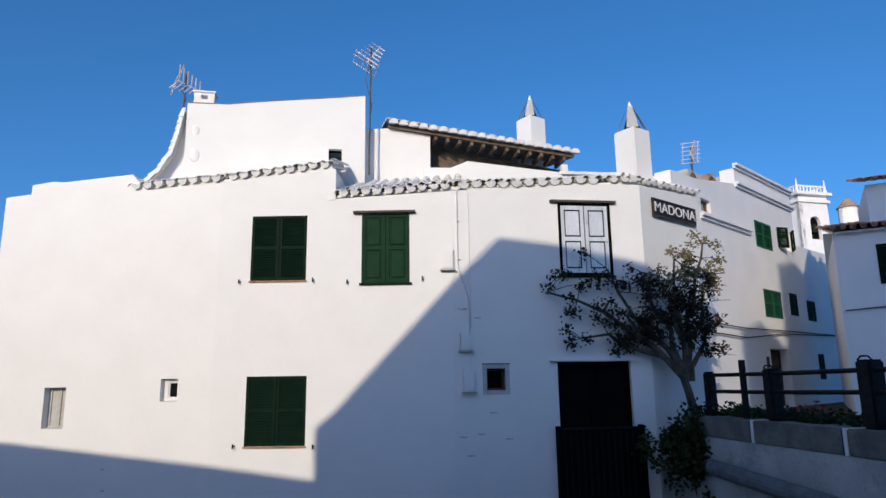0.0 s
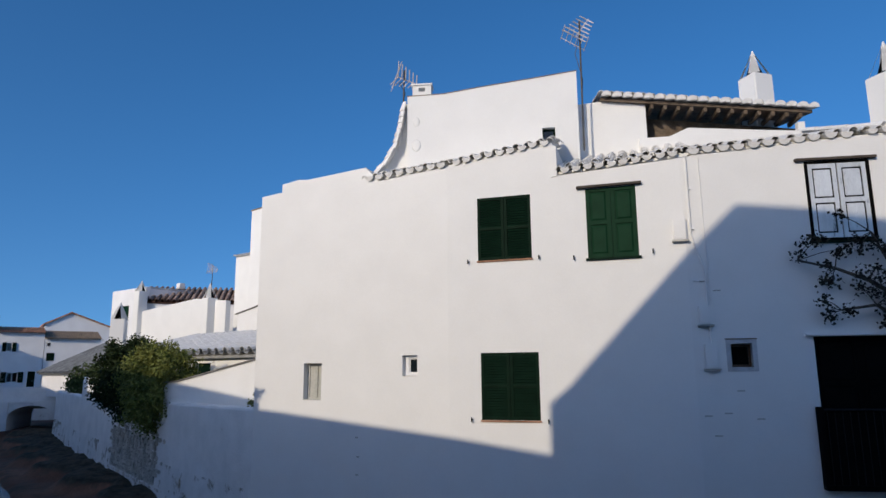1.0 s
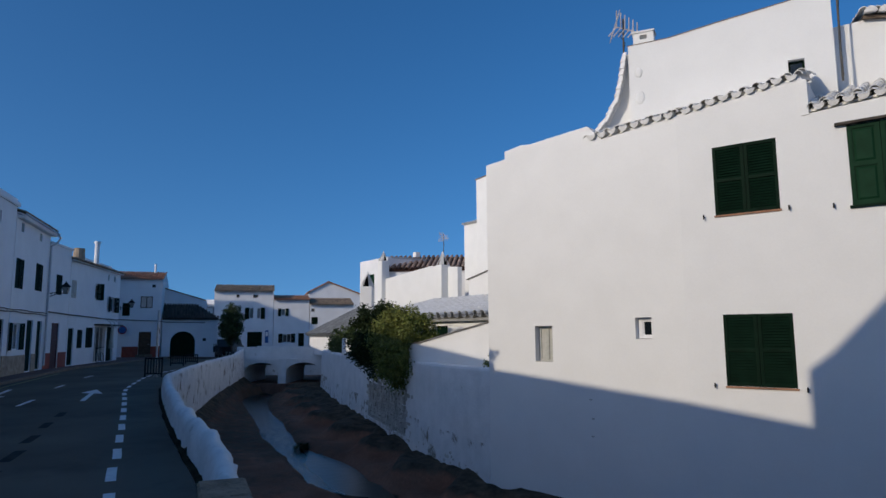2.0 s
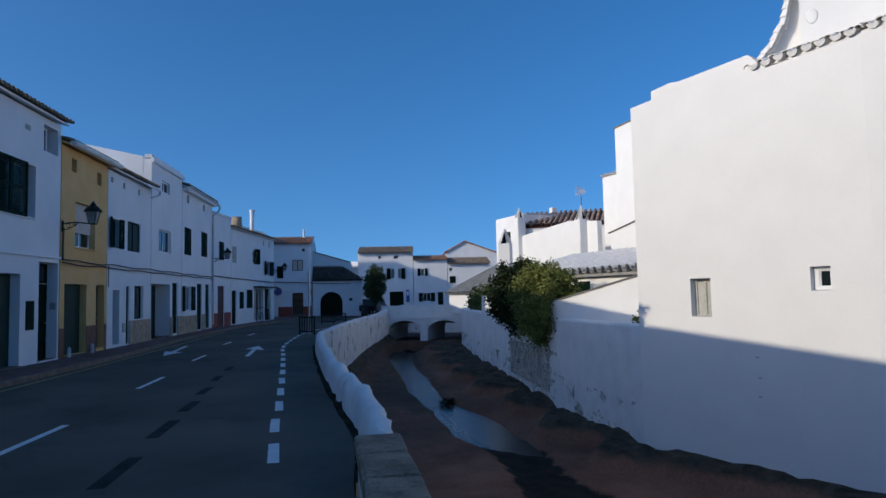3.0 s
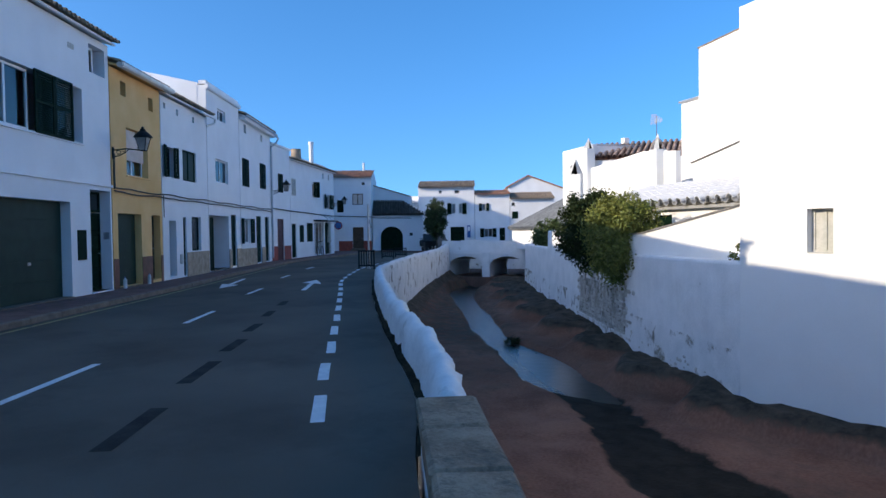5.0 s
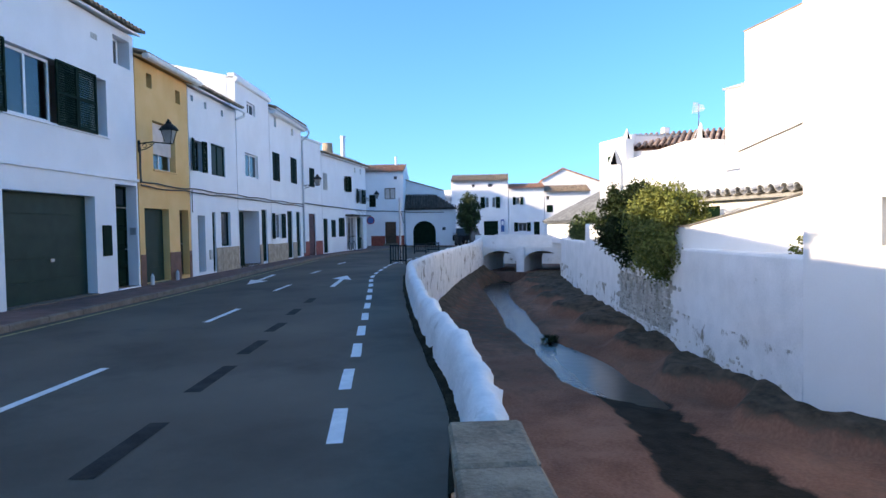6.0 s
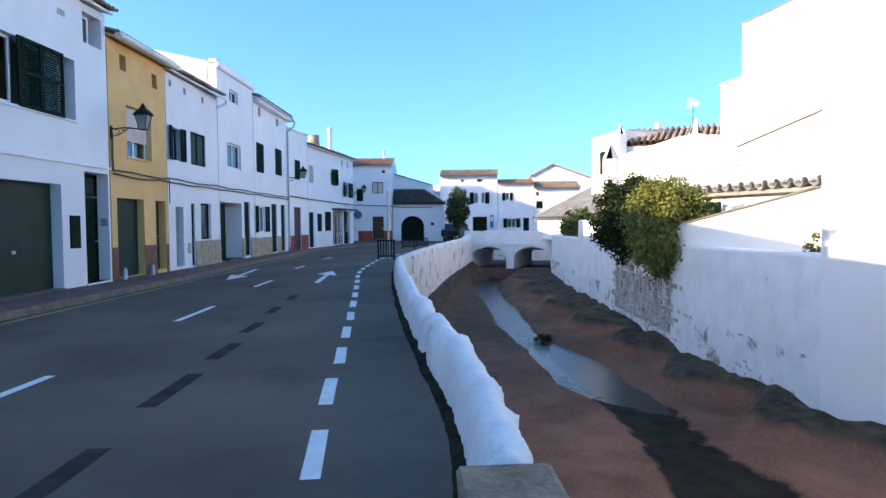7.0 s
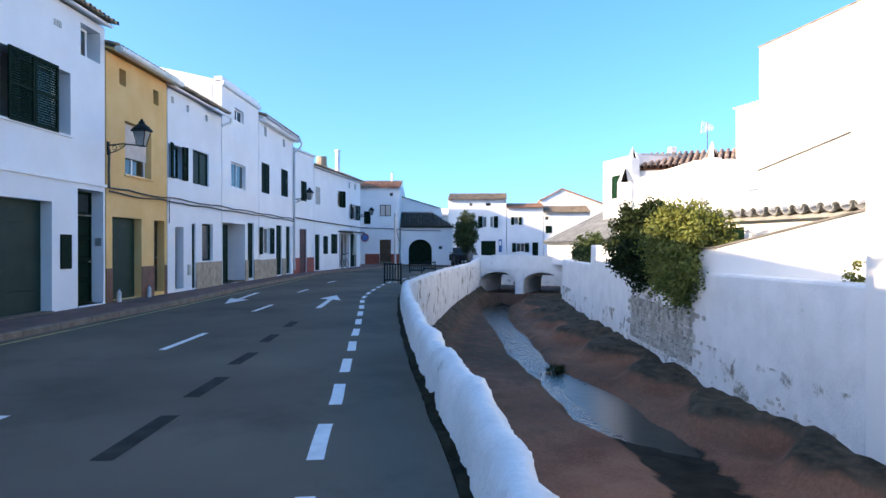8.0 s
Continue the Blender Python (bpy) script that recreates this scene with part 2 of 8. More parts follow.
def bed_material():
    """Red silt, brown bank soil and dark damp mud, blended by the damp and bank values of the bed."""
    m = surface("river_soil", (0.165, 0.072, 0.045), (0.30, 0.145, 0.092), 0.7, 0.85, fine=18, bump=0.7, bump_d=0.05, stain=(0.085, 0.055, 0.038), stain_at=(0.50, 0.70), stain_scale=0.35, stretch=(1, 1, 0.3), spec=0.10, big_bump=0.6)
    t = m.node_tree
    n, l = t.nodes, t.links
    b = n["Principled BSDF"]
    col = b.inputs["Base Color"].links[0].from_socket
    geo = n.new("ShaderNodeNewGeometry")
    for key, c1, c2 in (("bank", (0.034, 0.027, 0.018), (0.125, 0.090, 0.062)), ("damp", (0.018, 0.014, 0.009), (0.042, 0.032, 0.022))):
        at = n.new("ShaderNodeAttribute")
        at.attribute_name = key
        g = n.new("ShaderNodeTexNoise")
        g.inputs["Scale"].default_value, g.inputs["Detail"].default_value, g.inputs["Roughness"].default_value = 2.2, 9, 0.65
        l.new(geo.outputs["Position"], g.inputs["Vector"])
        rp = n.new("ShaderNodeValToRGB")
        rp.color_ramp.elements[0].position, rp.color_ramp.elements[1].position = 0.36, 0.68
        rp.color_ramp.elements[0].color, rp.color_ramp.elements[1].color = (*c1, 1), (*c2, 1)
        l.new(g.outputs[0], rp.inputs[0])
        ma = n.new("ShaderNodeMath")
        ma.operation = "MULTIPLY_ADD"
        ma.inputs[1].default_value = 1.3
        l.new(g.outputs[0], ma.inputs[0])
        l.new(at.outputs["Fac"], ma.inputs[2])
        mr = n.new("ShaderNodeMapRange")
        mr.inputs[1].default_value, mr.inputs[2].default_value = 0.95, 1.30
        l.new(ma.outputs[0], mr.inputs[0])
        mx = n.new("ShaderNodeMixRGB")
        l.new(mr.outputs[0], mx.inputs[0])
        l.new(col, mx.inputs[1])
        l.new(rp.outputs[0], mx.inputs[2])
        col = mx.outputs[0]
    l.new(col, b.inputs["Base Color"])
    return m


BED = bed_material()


def clear(name, tint, rough):
    m, t, n, l, b = nodes_of(name)
    b.inputs["Base Color"].default_value = (*tint, 1)
    b.inputs["Roughness"].default_value = rough
    b.inputs["Transmission Weight"].default_value = 1.0
    b.inputs["IOR"].default_value = 1.45
    return m


GLASS = clear("window_glass", (0.55, 0.60, 0.60), 0.03)
DARKPANE = surface("dark_pane", (0.006, 0.009, 0.009), (0.010, 0.014, 0.014), 2, 0.12, bump=0.0, spec=0.5)


def water_material(name, relief, depth, scale, rough):
    m, t, n, l, b = nodes_of(name)
    b.inputs["Base Color"].default_value = (0.022, 0.024, 0.020, 1)
    b.inputs["Roughness"].default_value = rough
    b.inputs["Specular IOR Level"].default_value = 0.9
    b.inputs["IOR"].default_value = 1.5
    geo = n.new("ShaderNodeNewGeometry")
    a = n.new("ShaderNodeTexNoise")
    a.inputs["Scale"].default_value, a.inputs["Detail"].default_value = scale, 4
    l.new(geo.outputs["Position"], a.inputs["Vector"])
    bp = n.new("ShaderNodeBump")
    bp.inputs["Strength"].default_value, bp.inputs["Distance"].default_value = relief, depth
    l.new(a.outputs[0], bp.inputs["Height"])
    l.new(bp.outputs[0], b.inputs["Normal"])
    return m


WATER = water_material("still_water", 0.35, 0.03, 3.0, 0.30)
FLOW = water_material("rippling_water", 0.50, 0.06, 7.0, 0.10)


# ---- building helpers ----
def part(name, bm, material, parent=None, label="", smooth=False, at=None):
    me = bpy.data.meshes.new(name)
    bmesh.ops.recalc_face_normals(bm, faces=bm.faces)
    bm.to_mesh(me)
    bm.free()
    me.materials.append(material)
    if smooth:
        for p in me.polygons:
            p.use_smooth = True
    ob = new(name, me)
    if parent is not None:
        ob.parent = parent
    if at is not None:
        ob.matrix_basis = at
    if label:
        tagged(ob, label)
    return ob


def thing(name, label, category, m=None, group="", kind=""):
    ob = new(name)
    ob.empty_display_size = 0.2
    if m is not None:
        ob.matrix_basis = m
    return tagged(ob, label, category, group, kind)


def facade(p, q, z=0.0):
    """Pose at p on the ground: x runs to q, y into the house, z up."""
    d = (Vector((q[0], q[1], 0)) - Vector((p[0], p[1], 0))).normalized()
    m = Matrix(((d.x, -d.y, 0, p[0]), (d.y, d.x, 0, p[1]), (0, 0, 1, z), (0, 0, 0, 1)))
    return m


def box(bm, x0, x1, y0, y1, z0, z1, taper=0.0):
    c = [(x0, y0, z0), (x1, y0, z0), (x1, y1, z0), (x0, y1, z0), (x0 + taper, y0 + taper, z1), (x1 - taper, y0 + taper, z1), (x1 - taper, y1 - taper, z1), (x0 + taper, y1 - taper, z1)]
    v = [bm.verts.new(p) for p in c]
    for f in ((0, 1, 2, 3), (4, 5, 6, 7), (0, 1, 5, 4), (1, 2, 6, 5), (2, 3, 7, 6), (3, 0, 4, 7)):
        bm.faces.new([v[i] for i in f])
    return bm


def soft_box(x0, x1, y0, y1, z0, z1, r=0.01):
    bm = box(bmesh.new(), x0, x1, y0, y1, z0, z1)
    bmesh.ops.bevel(bm, geom=bm.edges[:], offset=r, segments=2, affect="EDGES")
    return bm


def prism(bm, pts, y0, y1):
    """A shape in x and z, drawn out from y0 to y1."""
    a = [bm.verts.new((x, y0, z)) for x, z in pts]
    b = [bm.verts.new((x, y1, z)) for x, z in pts]
    bm.faces.new(a)
    bm.faces.new(b[::-1])
    for i in range(len(pts)):
        j = (i + 1) % len(pts)
        bm.faces.new((a[i], b[i], b[j], a[j]))
    return bm


def slab(bm, pts, z0, z1):
    """A plan outline between two heights."""
    a = [bm.verts.new((x, y, z0)) for x, y in pts]
    b = [bm.verts.new((x, y, z1)) for x, y in pts]
    bm.faces.new(a[::-1])
    bm.faces.new(b)
    for i in range(len(pts)):
        j = (i + 1) % len(pts)
        bm.faces.new((a[i], a[j], b[j], b[i]))
    return bm


def rod(bm, p, q, r, r2=None, n=8):
    p, q = Vector(p), Vector(q)
    d = (q - p).normalized()
    s = d.orthogonal().normalized()
    t = d.cross(s)
    r2 = r if r2 is None else r2
    a = [bm.verts.new(p + (s * math.cos(6.2832 * i / n) + t * math.sin(6.2832 * i / n)) * r) for i in range(n)]
    b = [bm.verts.new(q + (s * math.cos(6.2832 * i / n) + t * math.sin(6.2832 * i / n)) * r2) for i in range(n)]
    for i in range(n):
        j = (i + 1) % n
        bm.faces.new((a[i], a[j], b[j], b[i]))
    bm.faces.new(a[::-1])
    bm.faces.new(b)
    return bm


def run(bm, pts, r, n=6):
    for p, q in zip(pts, pts[1:]):
        rod(bm, p, q, r, r, n)
    return bm


def line_at(line, u):
    for (a, x), (b, y) in zip(line, line[1:]):
        if u <= b:
            return x + (y - x) * (u - a) / max(b - a, 1e-6)
    return line[-1][1]


def pierced(bm, u0, u1, z0, top, th, holes, y0=0.0):
    """A wall from u0 to u1 with a top line [(u, z), ...] and openings (u0, u1, z0, z1) cut right through."""
    top = top if isinstance(top, list) else [(u0, top), (u1, top)]
    cuts = sorted({u0, u1, *(u for u, _ in top if u0 < u < u1), *(h[i] for h in holes for i in (0, 1) if u0 < h[i] < u1)})
    for a, b in zip(cuts, cuts[1:]):
        if b - a < 1e-4:
            continue
        mid = (a + b) / 2
        here = sorted((h[2], h[3]) for h in holes if h[0] < mid < h[1])
        low = z0
        ta, tb = line_at(top, a + 1e-5), line_at(top, b - 1e-5)
        for h0, h1 in here:
            if h0 > low + 1e-3:
                prism(bm, [(a, low), (b, low), (b, h0), (a, h0)], y0, y0 + th)
            low = max(low, h1)
        if min(ta, tb) > low:
            prism(bm, [(a, low), (b, low), (b, tb), (a, ta)], y0, y0 + th)
    bmesh.ops.remove_doubles(bm, verts=bm.verts, dist=0.0005)
    bm.verts.index_update()
    seen = {}
    for f in bm.faces:
        seen.setdefault(frozenset(v.index for v in f.verts), []).append(f)
    dead = [f for fs in seen.values() if len(fs) > 1 for f in fs]
    if dead:
        bmesh.ops.delete(bm, geom=dead, context="FACES")
    return bm


def slatted_leaf(name, x0, x1, z0, z1, material, parent, m, th=0.04):
    """A shutter leaf whose slats are pieces of their own."""
    bm = bmesh.new()
    s = 0.06
    box(bm, x0, x0 + s, 0, th, z0, z1)
    box(bm, x1 - s, x1, 0, th, z0, z1)
    for z in (z0, (z0 + z1) / 2 - s / 2, z1 - s):
        box(bm, x0 + s, x1 - s, 0.002, th - 0.002, z, z + s)
    leaf = part(name, bm, material, parent)
    leaf.matrix_basis = m
    w = x1 - x0 - 2 * s
    sl = bmesh.new()
    v = [sl.verts.new(p) for p in ((0, 0.004, -0.03), (w, 0.004, -0.03), (w, th - 0.006, 0.02), (0, th - 0.006, 0.02), (0, 0.010, -0.032), (w, 0.010, -0.032), (w, th, 0.018), (0, th, 0.018))]
    for f in ((0, 1, 2, 3), (7, 6, 5, 4), (0, 4, 5, 1), (3, 2, 6, 7)):
        sl.faces.new([v[i] for i in f])
    me = bpy.data.meshes.new("slat")
    sl.to_mesh(me)
    sl.free()
    me.materials.append(material)
    for lo, hi in ((z0 + s, (z0 + z1) / 2 - s / 2), ((z0 + z1) / 2 + s / 2, z1 - s)):
        n = max(3, round((hi - lo) / 0.052))
        for i in range(n):
            o = new("slat", me)
            o.parent = leaf
            o.matrix_basis = Matrix.Translation((x0 + s, 0, lo + (hi - lo) * (i + 0.5) / n))
    return leaf


def panel_leaf(x0, x1, z0, z1, y=0.0, rows=2, th=0.04, raised=None):
    """One panelled shutter leaf: frame, sunk field and raised panels."""
    bm = bmesh.new()
    s = 0.07
    box(bm, x0, x0 + s, y, y + th, z0, z1)
    box(bm, x1 - s, x1, y, y + th, z0, z1)
    h = (z1 - z0 - s * (rows + 1)) / rows
    for i in range(rows + 1):
        box(bm, x0 + s, x1 - s, y + 0.001, y + th, z0 + i * (h + s), z0 + i * (h + s) + s)
    box(bm, x0 + s, x1 - s, y + th * 0.6, y + th * 0.9, z0 + s, z1 - s)
    for i in range(rows):
        zb = z0 + s + i * (h + s)
        w = (x1 - x0) - 2 * s
        a = 0.022
        pts = [(x0 + s + a, zb + a), (x1 - s - a, zb + a), (x1 - s - a, zb + h - a), (x0 + s + a, zb + h - a)]
        inn = [(x0 + s + 2.4 * a, zb + 2.4 * a), (x1 - s - 2.4 * a, zb + 2.4 * a), (x1 - s - 2.4 * a, zb + h - 2.4 * a), (x0 + s + 2.4 * a, zb + h - 2.4 * a)]
        pb = bm if raised is None else bmesh.new()
        o = [pb.verts.new((px, y + th * 0.6 - 0.001, pz)) for px, pz in pts]
        q = [pb.verts.new((px, y + 0.006, pz)) for px, pz in inn]
        pb.faces.new(q)
        for k in range(4):
            pb.faces.new((o[k], o[(k + 1) % 4], q[(k + 1) % 4], q[k]))
        if raised is not None:
            raised.append(pb)
    return bm


def window(house, u0, u1, z0, z1, deep=0.14, frame=None, leaves=2, label="", pane=None):
    """A framed, glazed window set in its opening; returns the frame, which carries panes."""
    bm = bmesh.new()
    s = min(0.06, (u1 - u0) * 0.12)
    cuts = [u0 + (u1 - u0) * i / leaves for i in range(leaves + 1)]
    pierced(bm, u0, u1, z0, z1, 0.06, [(a + (s if a == u0 else s * 0.6), b - (s if b == cuts[-1] else s * 0.6), z0 + s, z1 - s) for a, b in zip(cuts, cuts[1:])], deep)
    w = part("window", bm, frame or FRAMEW, house, label)
    for i in range(leaves):
        a, b = u0 + (u1 - u0) * i / leaves, u0 + (u1 - u0) * (i + 1) / leaves
        part("pane", box(bmesh.new(), a + s * 0.5, b - s * 0.5, deep + 0.025, deep + 0.031, z0 + s * 0.5, z1 - s * 0.5), pane or GLASS, w)
    return w


def shutters_closed(house, u0, u1, z0, z1, material, kind="louvre", deep=-0.02, label="", frame=True):
    w = part("window", box(bmesh.new(), u0 + 0.02, u1 - 0.02, 0.05, 0.09, z0 + 0.02, z1 - 0.02), DARKROOM, house, label)
    m = (u0 + u1) / 2
    for a, b in ((u0, m - 0.004), (m + 0.004, u1)):
        if kind == "louvre":
            slatted_leaf("shutter", a, b, z0, z1, material, house, Matrix.Translation((0, deep, 0)))
        else:
            part("shutter", panel_leaf(a, b, z0, z1, deep), material, w)
    return w


def open_leaf(w, hinge, width, z0, z1, material, side, angle=6.0):
    """A louvred leaf swung open flat against the wall; side -1 lies left of the hinge."""
    a = radians(180 - angle) if side < 0 else radians(angle)
    return slatted_leaf("shutter", 0, width, z0, z1, material, w.parent, Matrix.Translation((hinge, -0.03, 0)) @ Matrix.Rotation(-a, 4, "Z") @ Matrix.Translation((0, -0.02, 0)))


def door(house, u0, u1, z0, z1, material, deep=0.22, panels=3, label="", handle=True):
    raised = []
    d = part("door", panel_leaf(u0 + 0.005, u1 - 0.005, z0, z1 - 0.01, deep, panels, 0.05, raised), material, house, label)
    for b in raised:
        part("panel", b, material, d)
    if handle:
        part("handle", rod(rod(bmesh.new(), (u1 - 0.12, deep - 0.05, z0 + 1.02), (u1 - 0.12, deep + 0.01, z0 + 1.02), 0.012), (u1 - 0.12, deep - 0.05, z0 + 1.02), (u1 - 0.22, deep - 0.05, z0 + 1.02), 0.011), STEEL, d)
    return d


def half_tile(bm, o, along, side, up, length, r0, r1, n=6, th=0.012, cup=1.0):
    """One barrel tile: a tapered half pipe with thickness; cup -1 turns its hollow up."""
    rings = []
    for e, r in ((0.0, r0), (length, r1)):
        outer = [bm.verts.new(o + along * e + side * (math.cos(math.pi * i / n) * r) + up * (math.sin(math.pi * i / n) * r * cup)) for i in range(n + 1)]
        inner = [bm.verts.new(o + along * e + side * (math.cos(math.pi * i / n) * (r - th)) + up * (math.sin(math.pi * i / n) * (r - th) * cup)) for i in range(n + 1)]
        rings.append((outer, inner))
    (oa, ia), (ob, ib) = rings
    for i in range(n):
        bm.faces.new((oa[i], oa[i + 1], ob[i + 1], ob[i]))
        bm.faces.new((ia[i], ib[i], ib[i + 1], ia[i + 1]))
        bm.faces.new((oa[i], ia[i], ia[i + 1], oa[i + 1]))
        bm.faces.new((ob[i], ob[i + 1], ib[i + 1], ib[i]))
    bm.faces.new((oa[0], ob[0], ib[0], ia[0]))
    bm.faces.new((oa[n], ia[n], ib[n], ob[n]))


def tiled(u0, u1, ya, za, yb, zb, pitch=0.22, course=0.42, rng=None, u_lift=0.0, courses=99, gutter=None):
    """A barrel-tiled slope from its eave (ya, za) up to (yb, zb): covers over channels, laid in courses."""
    rng = rng or random.Random(7)
    bm = bmesh.new()
    slope = Vector((0, yb - ya, zb - za))
    total = slope.length
    along = slope.normalized()
    side = Vector((1, 0, 0))
    up = side.cross(along)
    if up.z < 0:
        up = -up
    n = max(1, round((u1 - u0) / pitch))
    p = (u1 - u0) / n
    k = min(courses, max(1, math.ceil(total / course)))
    length = total / max(1, math.ceil(total / course))
    for i in range(n + 1):
        for j in range(k):
            jit = rng.uniform(-0.012, 0.012)
            lift = u_lift * (i / n)
            o = Vector((u0 + i * p + jit, ya, za + lift)) + along * (j * length - 0.04 + rng.uniform(-0.015, 0.01)) + up * (0.035 + 0.012 * (j == 0))
            half_tile(bm, o, along, side, up, length + 0.07, p * 0.36, p * 0.30)
            if i < n:
                o2 = Vector((u0 + (i + 0.5) * p, ya, za + lift)) + along * (j * length - 0.07) + up * 0.075
                half_tile(bm if gutter is None else gutter, o2, along, side, up, length + 0.06, p * 0.33, p * 0.38, cup=-1.0)
    return bm


def tile_pieces(parent, u0, u1, ya, za, yb, zb, pitch, course, cover_mat, channel_mat, seed):
    """A barrel-tiled slope whose cover and channel tiles are pieces of their own on shared meshes."""
    r = random.Random(seed)
    slope = Vector((0, yb - ya, zb - za))
    along = slope.normalized()
    side = Vector((1, 0, 0))
    up = side.cross(along)
    n, k = round((u1 - u0) / pitch), math.ceil(slope.length / course)
    p, length = (u1 - u0) / n, slope.length / k
    data = []
    for mat, r0, r1, cup in ((cover_mat, 0.31, 0.27, 1.0), (channel_mat, 0.36, 0.40, -1.0)):
        b = bmesh.new()
        half_tile(b, Vector((0, 0, 0)), along, side, up, length + 0.07, p * r0, p * r1, 6, 0.016, cup)
        bmesh.ops.recalc_face_normals(b, faces=b.faces)
        me = bpy.data.meshes.new("roof_tile")
        b.to_mesh(me)
        b.free()
        me.materials.append(mat)
        data.append(me)
    for i in range(n + 1):
        for j in range(k):
            for me, du, lift in ((data[0], 0.0, 0.04), (data[1], 0.5, 0.07)):
                if du and i == n:
                    continue
                o = new("roof_tile", me)
                o.parent = parent
                at = Vector((u0 + (i + du) * p + r.uniform(-0.015, 0.015), ya, za)) + along * (j * length - 0.05 + r.uniform(-0.02, 0.02)) + up * (lift + r.uniform(-0.008, 0.008))
                o.matrix_basis = Matrix.Translation(at) @ Matrix.Rotation(r.uniform(-0.025, 0.025), 4, "Z")


def roof_deck(u0, u1, ya, za, yb, zb, th=0.10, lift=0.0):
    bm = bmesh.new()
    c = []
    for u, l in ((u0, 0.0), (u1, lift)):
        c.append([bm.verts.new((u, y, z + l)) for y, z in ((ya, za), (yb, zb), (yb, zb - th), (ya, za - th))])
    a, b = c
    bm.faces.new(a)
    bm.faces.new(b[::-1])
    for i in range(4):
        j = (i + 1) % 4
        bm.faces.new((a[i], b[i], b[j], a[j]))
    return bm


def leaves(bm, centre, radius, count, size, rng, flat=1.0, shell=0.5):
    """Many small bent leaves in a rough clump."""
    c = Vector(centre)
    for _ in range(count):
        d = Vector((rng.gauss(0, 1), rng.gauss(0, 1), rng.gauss(0, 1))).normalized()
        r = radius * (shell + (1 - shell) * rng.random())
        o = c + Vector((d.x * r, d.y * r * flat, d.z * r))
        a = Vector((rng.uniform(-1, 1), rng.uniform(-1, 1), rng.uniform(-0.8, 0.8))).normalized()
        b = a.orthogonal().normalized()
        b = (Matrix.Rotation(rng.uniform(0, 6.28), 3, a) @ b) * size * rng.uniform(0.28, 0.45)
        a = a * size * rng.uniform(0.7, 1.2)
        q = a.cross(b).normalized() * size * 0.12
        v = [bm.verts.new(p) for p in (o, o + a * 0.5 + b + q, o + a, o + a * 0.5 - b + q)]
        bm.faces.new((v[0], v[1], v[2]))
        bm.faces.new((v[0], v[2], v[3]))


def limb(bm, pts, r0, r1, n=7):
    k = len(pts) - 1
    for i in range(k):
        a, b = r0 + (r1 - r0) * i / k, r0 + (r1 - r0) * (i + 1) / k
        rod(bm, pts[i], pts[i + 1], a, b, n)


def arch_pts(c, z0, half, rise, n=10):
    return [(c - half * math.cos(math.pi * i / n), z0 + rise * math.sin(math.pi * i / n)) for i in range(n + 1)]


# ---- ground, road, river ----
QUAY = [(6.5, -8.0), (2.0, -3.55), (-1.0, -0.45), (-3.0, 1.38), (-4.05, 2.36), (-5.34, 3.49), (-6.22, 4.36), (-7.05, 5.07), (-8.9, 6.46), (-11.5, 8.45), (-15.3, 11.5), (-18.0, 13.75), (-19.6, 15.15), (-21.2, 16.95), (-23.6, 19.75), (-29.2, 26.6), (-34.0, 33.0), (-37.3, 37.4)]
RIVER_R = [(8.0, -6.0), (7.35, 6.0), (7.2, 11.6), (2.7, 11.75), (-2.0, 12.6), (-6.8, 14.03), (-9.24, 16.15), (-12.7, 19.5), (-17.2, 24.1), (-21.5, 28.4), (-28.5, 36.0), (-31.2, 39.9)]
STREAM = [(7.0, -3.0), (4.5, 2.5), (0.5, 6.2), (-3.5, 8.8), (-6.3, 10.3), (-7.7, 11.4), (-8.75, 12.45), (-9.9, 13.6), (-11.1, 14.6), (-11.95, 15.05), (-13.1, 16.15), (-14.1, 16.9), (-15.6, 18.0), (-17.2, 19.1), (-19.9, 21.5), (-22.6, 24.2), (-26.6, 27.9), (-31.6, 33.1), (-35.0, 38.6), (-40.0, 47.0)]
STREAM_W = [0.9, 0.9, 0.9, 0.85, 0.8, 0.62, 0.5, 0.6, 0.74, 0.72, 0.86, 0.78, 0.55, 0.46, 0.55, 0.6, 0.55, 0.8, 0.7, 0.7]


def resample(line, n):
    pts = [Vector((*p[:2], 0)) for p in line]
    lens = [0.0]
    for a, b in zip(pts, pts[1:]):
        lens.append(lens[-1] + (b - a).length)
    out = []
    for i in range(n):
        s = lens[-1] * i / (n - 1)
        for k in range(len(pts) - 1):
            if s <= lens[k + 1] + 1e-9:
                out.append(pts[k].lerp(pts[k + 1], (s - lens[k]) / max(1e-9, lens[k + 1] - lens[k])))
                break
    return out


def spline(line, n):
    """A smooth line through the points, evenly stepped."""
    p = [Vector((*q[:2], 0)) for q in line]
    fine = []
    for i in range(len(p) - 1):
        a, b, c, d = p[max(0, i - 1)], p[i], p[i + 1], p[min(len(p) - 1, i + 2)]
        for k in range(8):
            t = k / 8
            fine.append(0.5 * ((2 * b) + (c - a) * t + (2 * a - 5 * b + 4 * c - d) * t * t + (3 * b - a - 3 * c + d) * t * t * t))
    fine.append(p[-1])
    return resample([(q.x, q.y) for q in fine], n)


bm = bmesh.new()
slab(bm, [(-2500, -2500), (2500, -2500), (2500, 2500), (-2500, 2500)], -3.3, -3.0)
tagged(part("ground", bm, EARTH), "dry earth ground reaching the horizon", "ground", kind="structure")

quay_line = spline(QUAY, 150)
stream = spline(STREAM, 160)


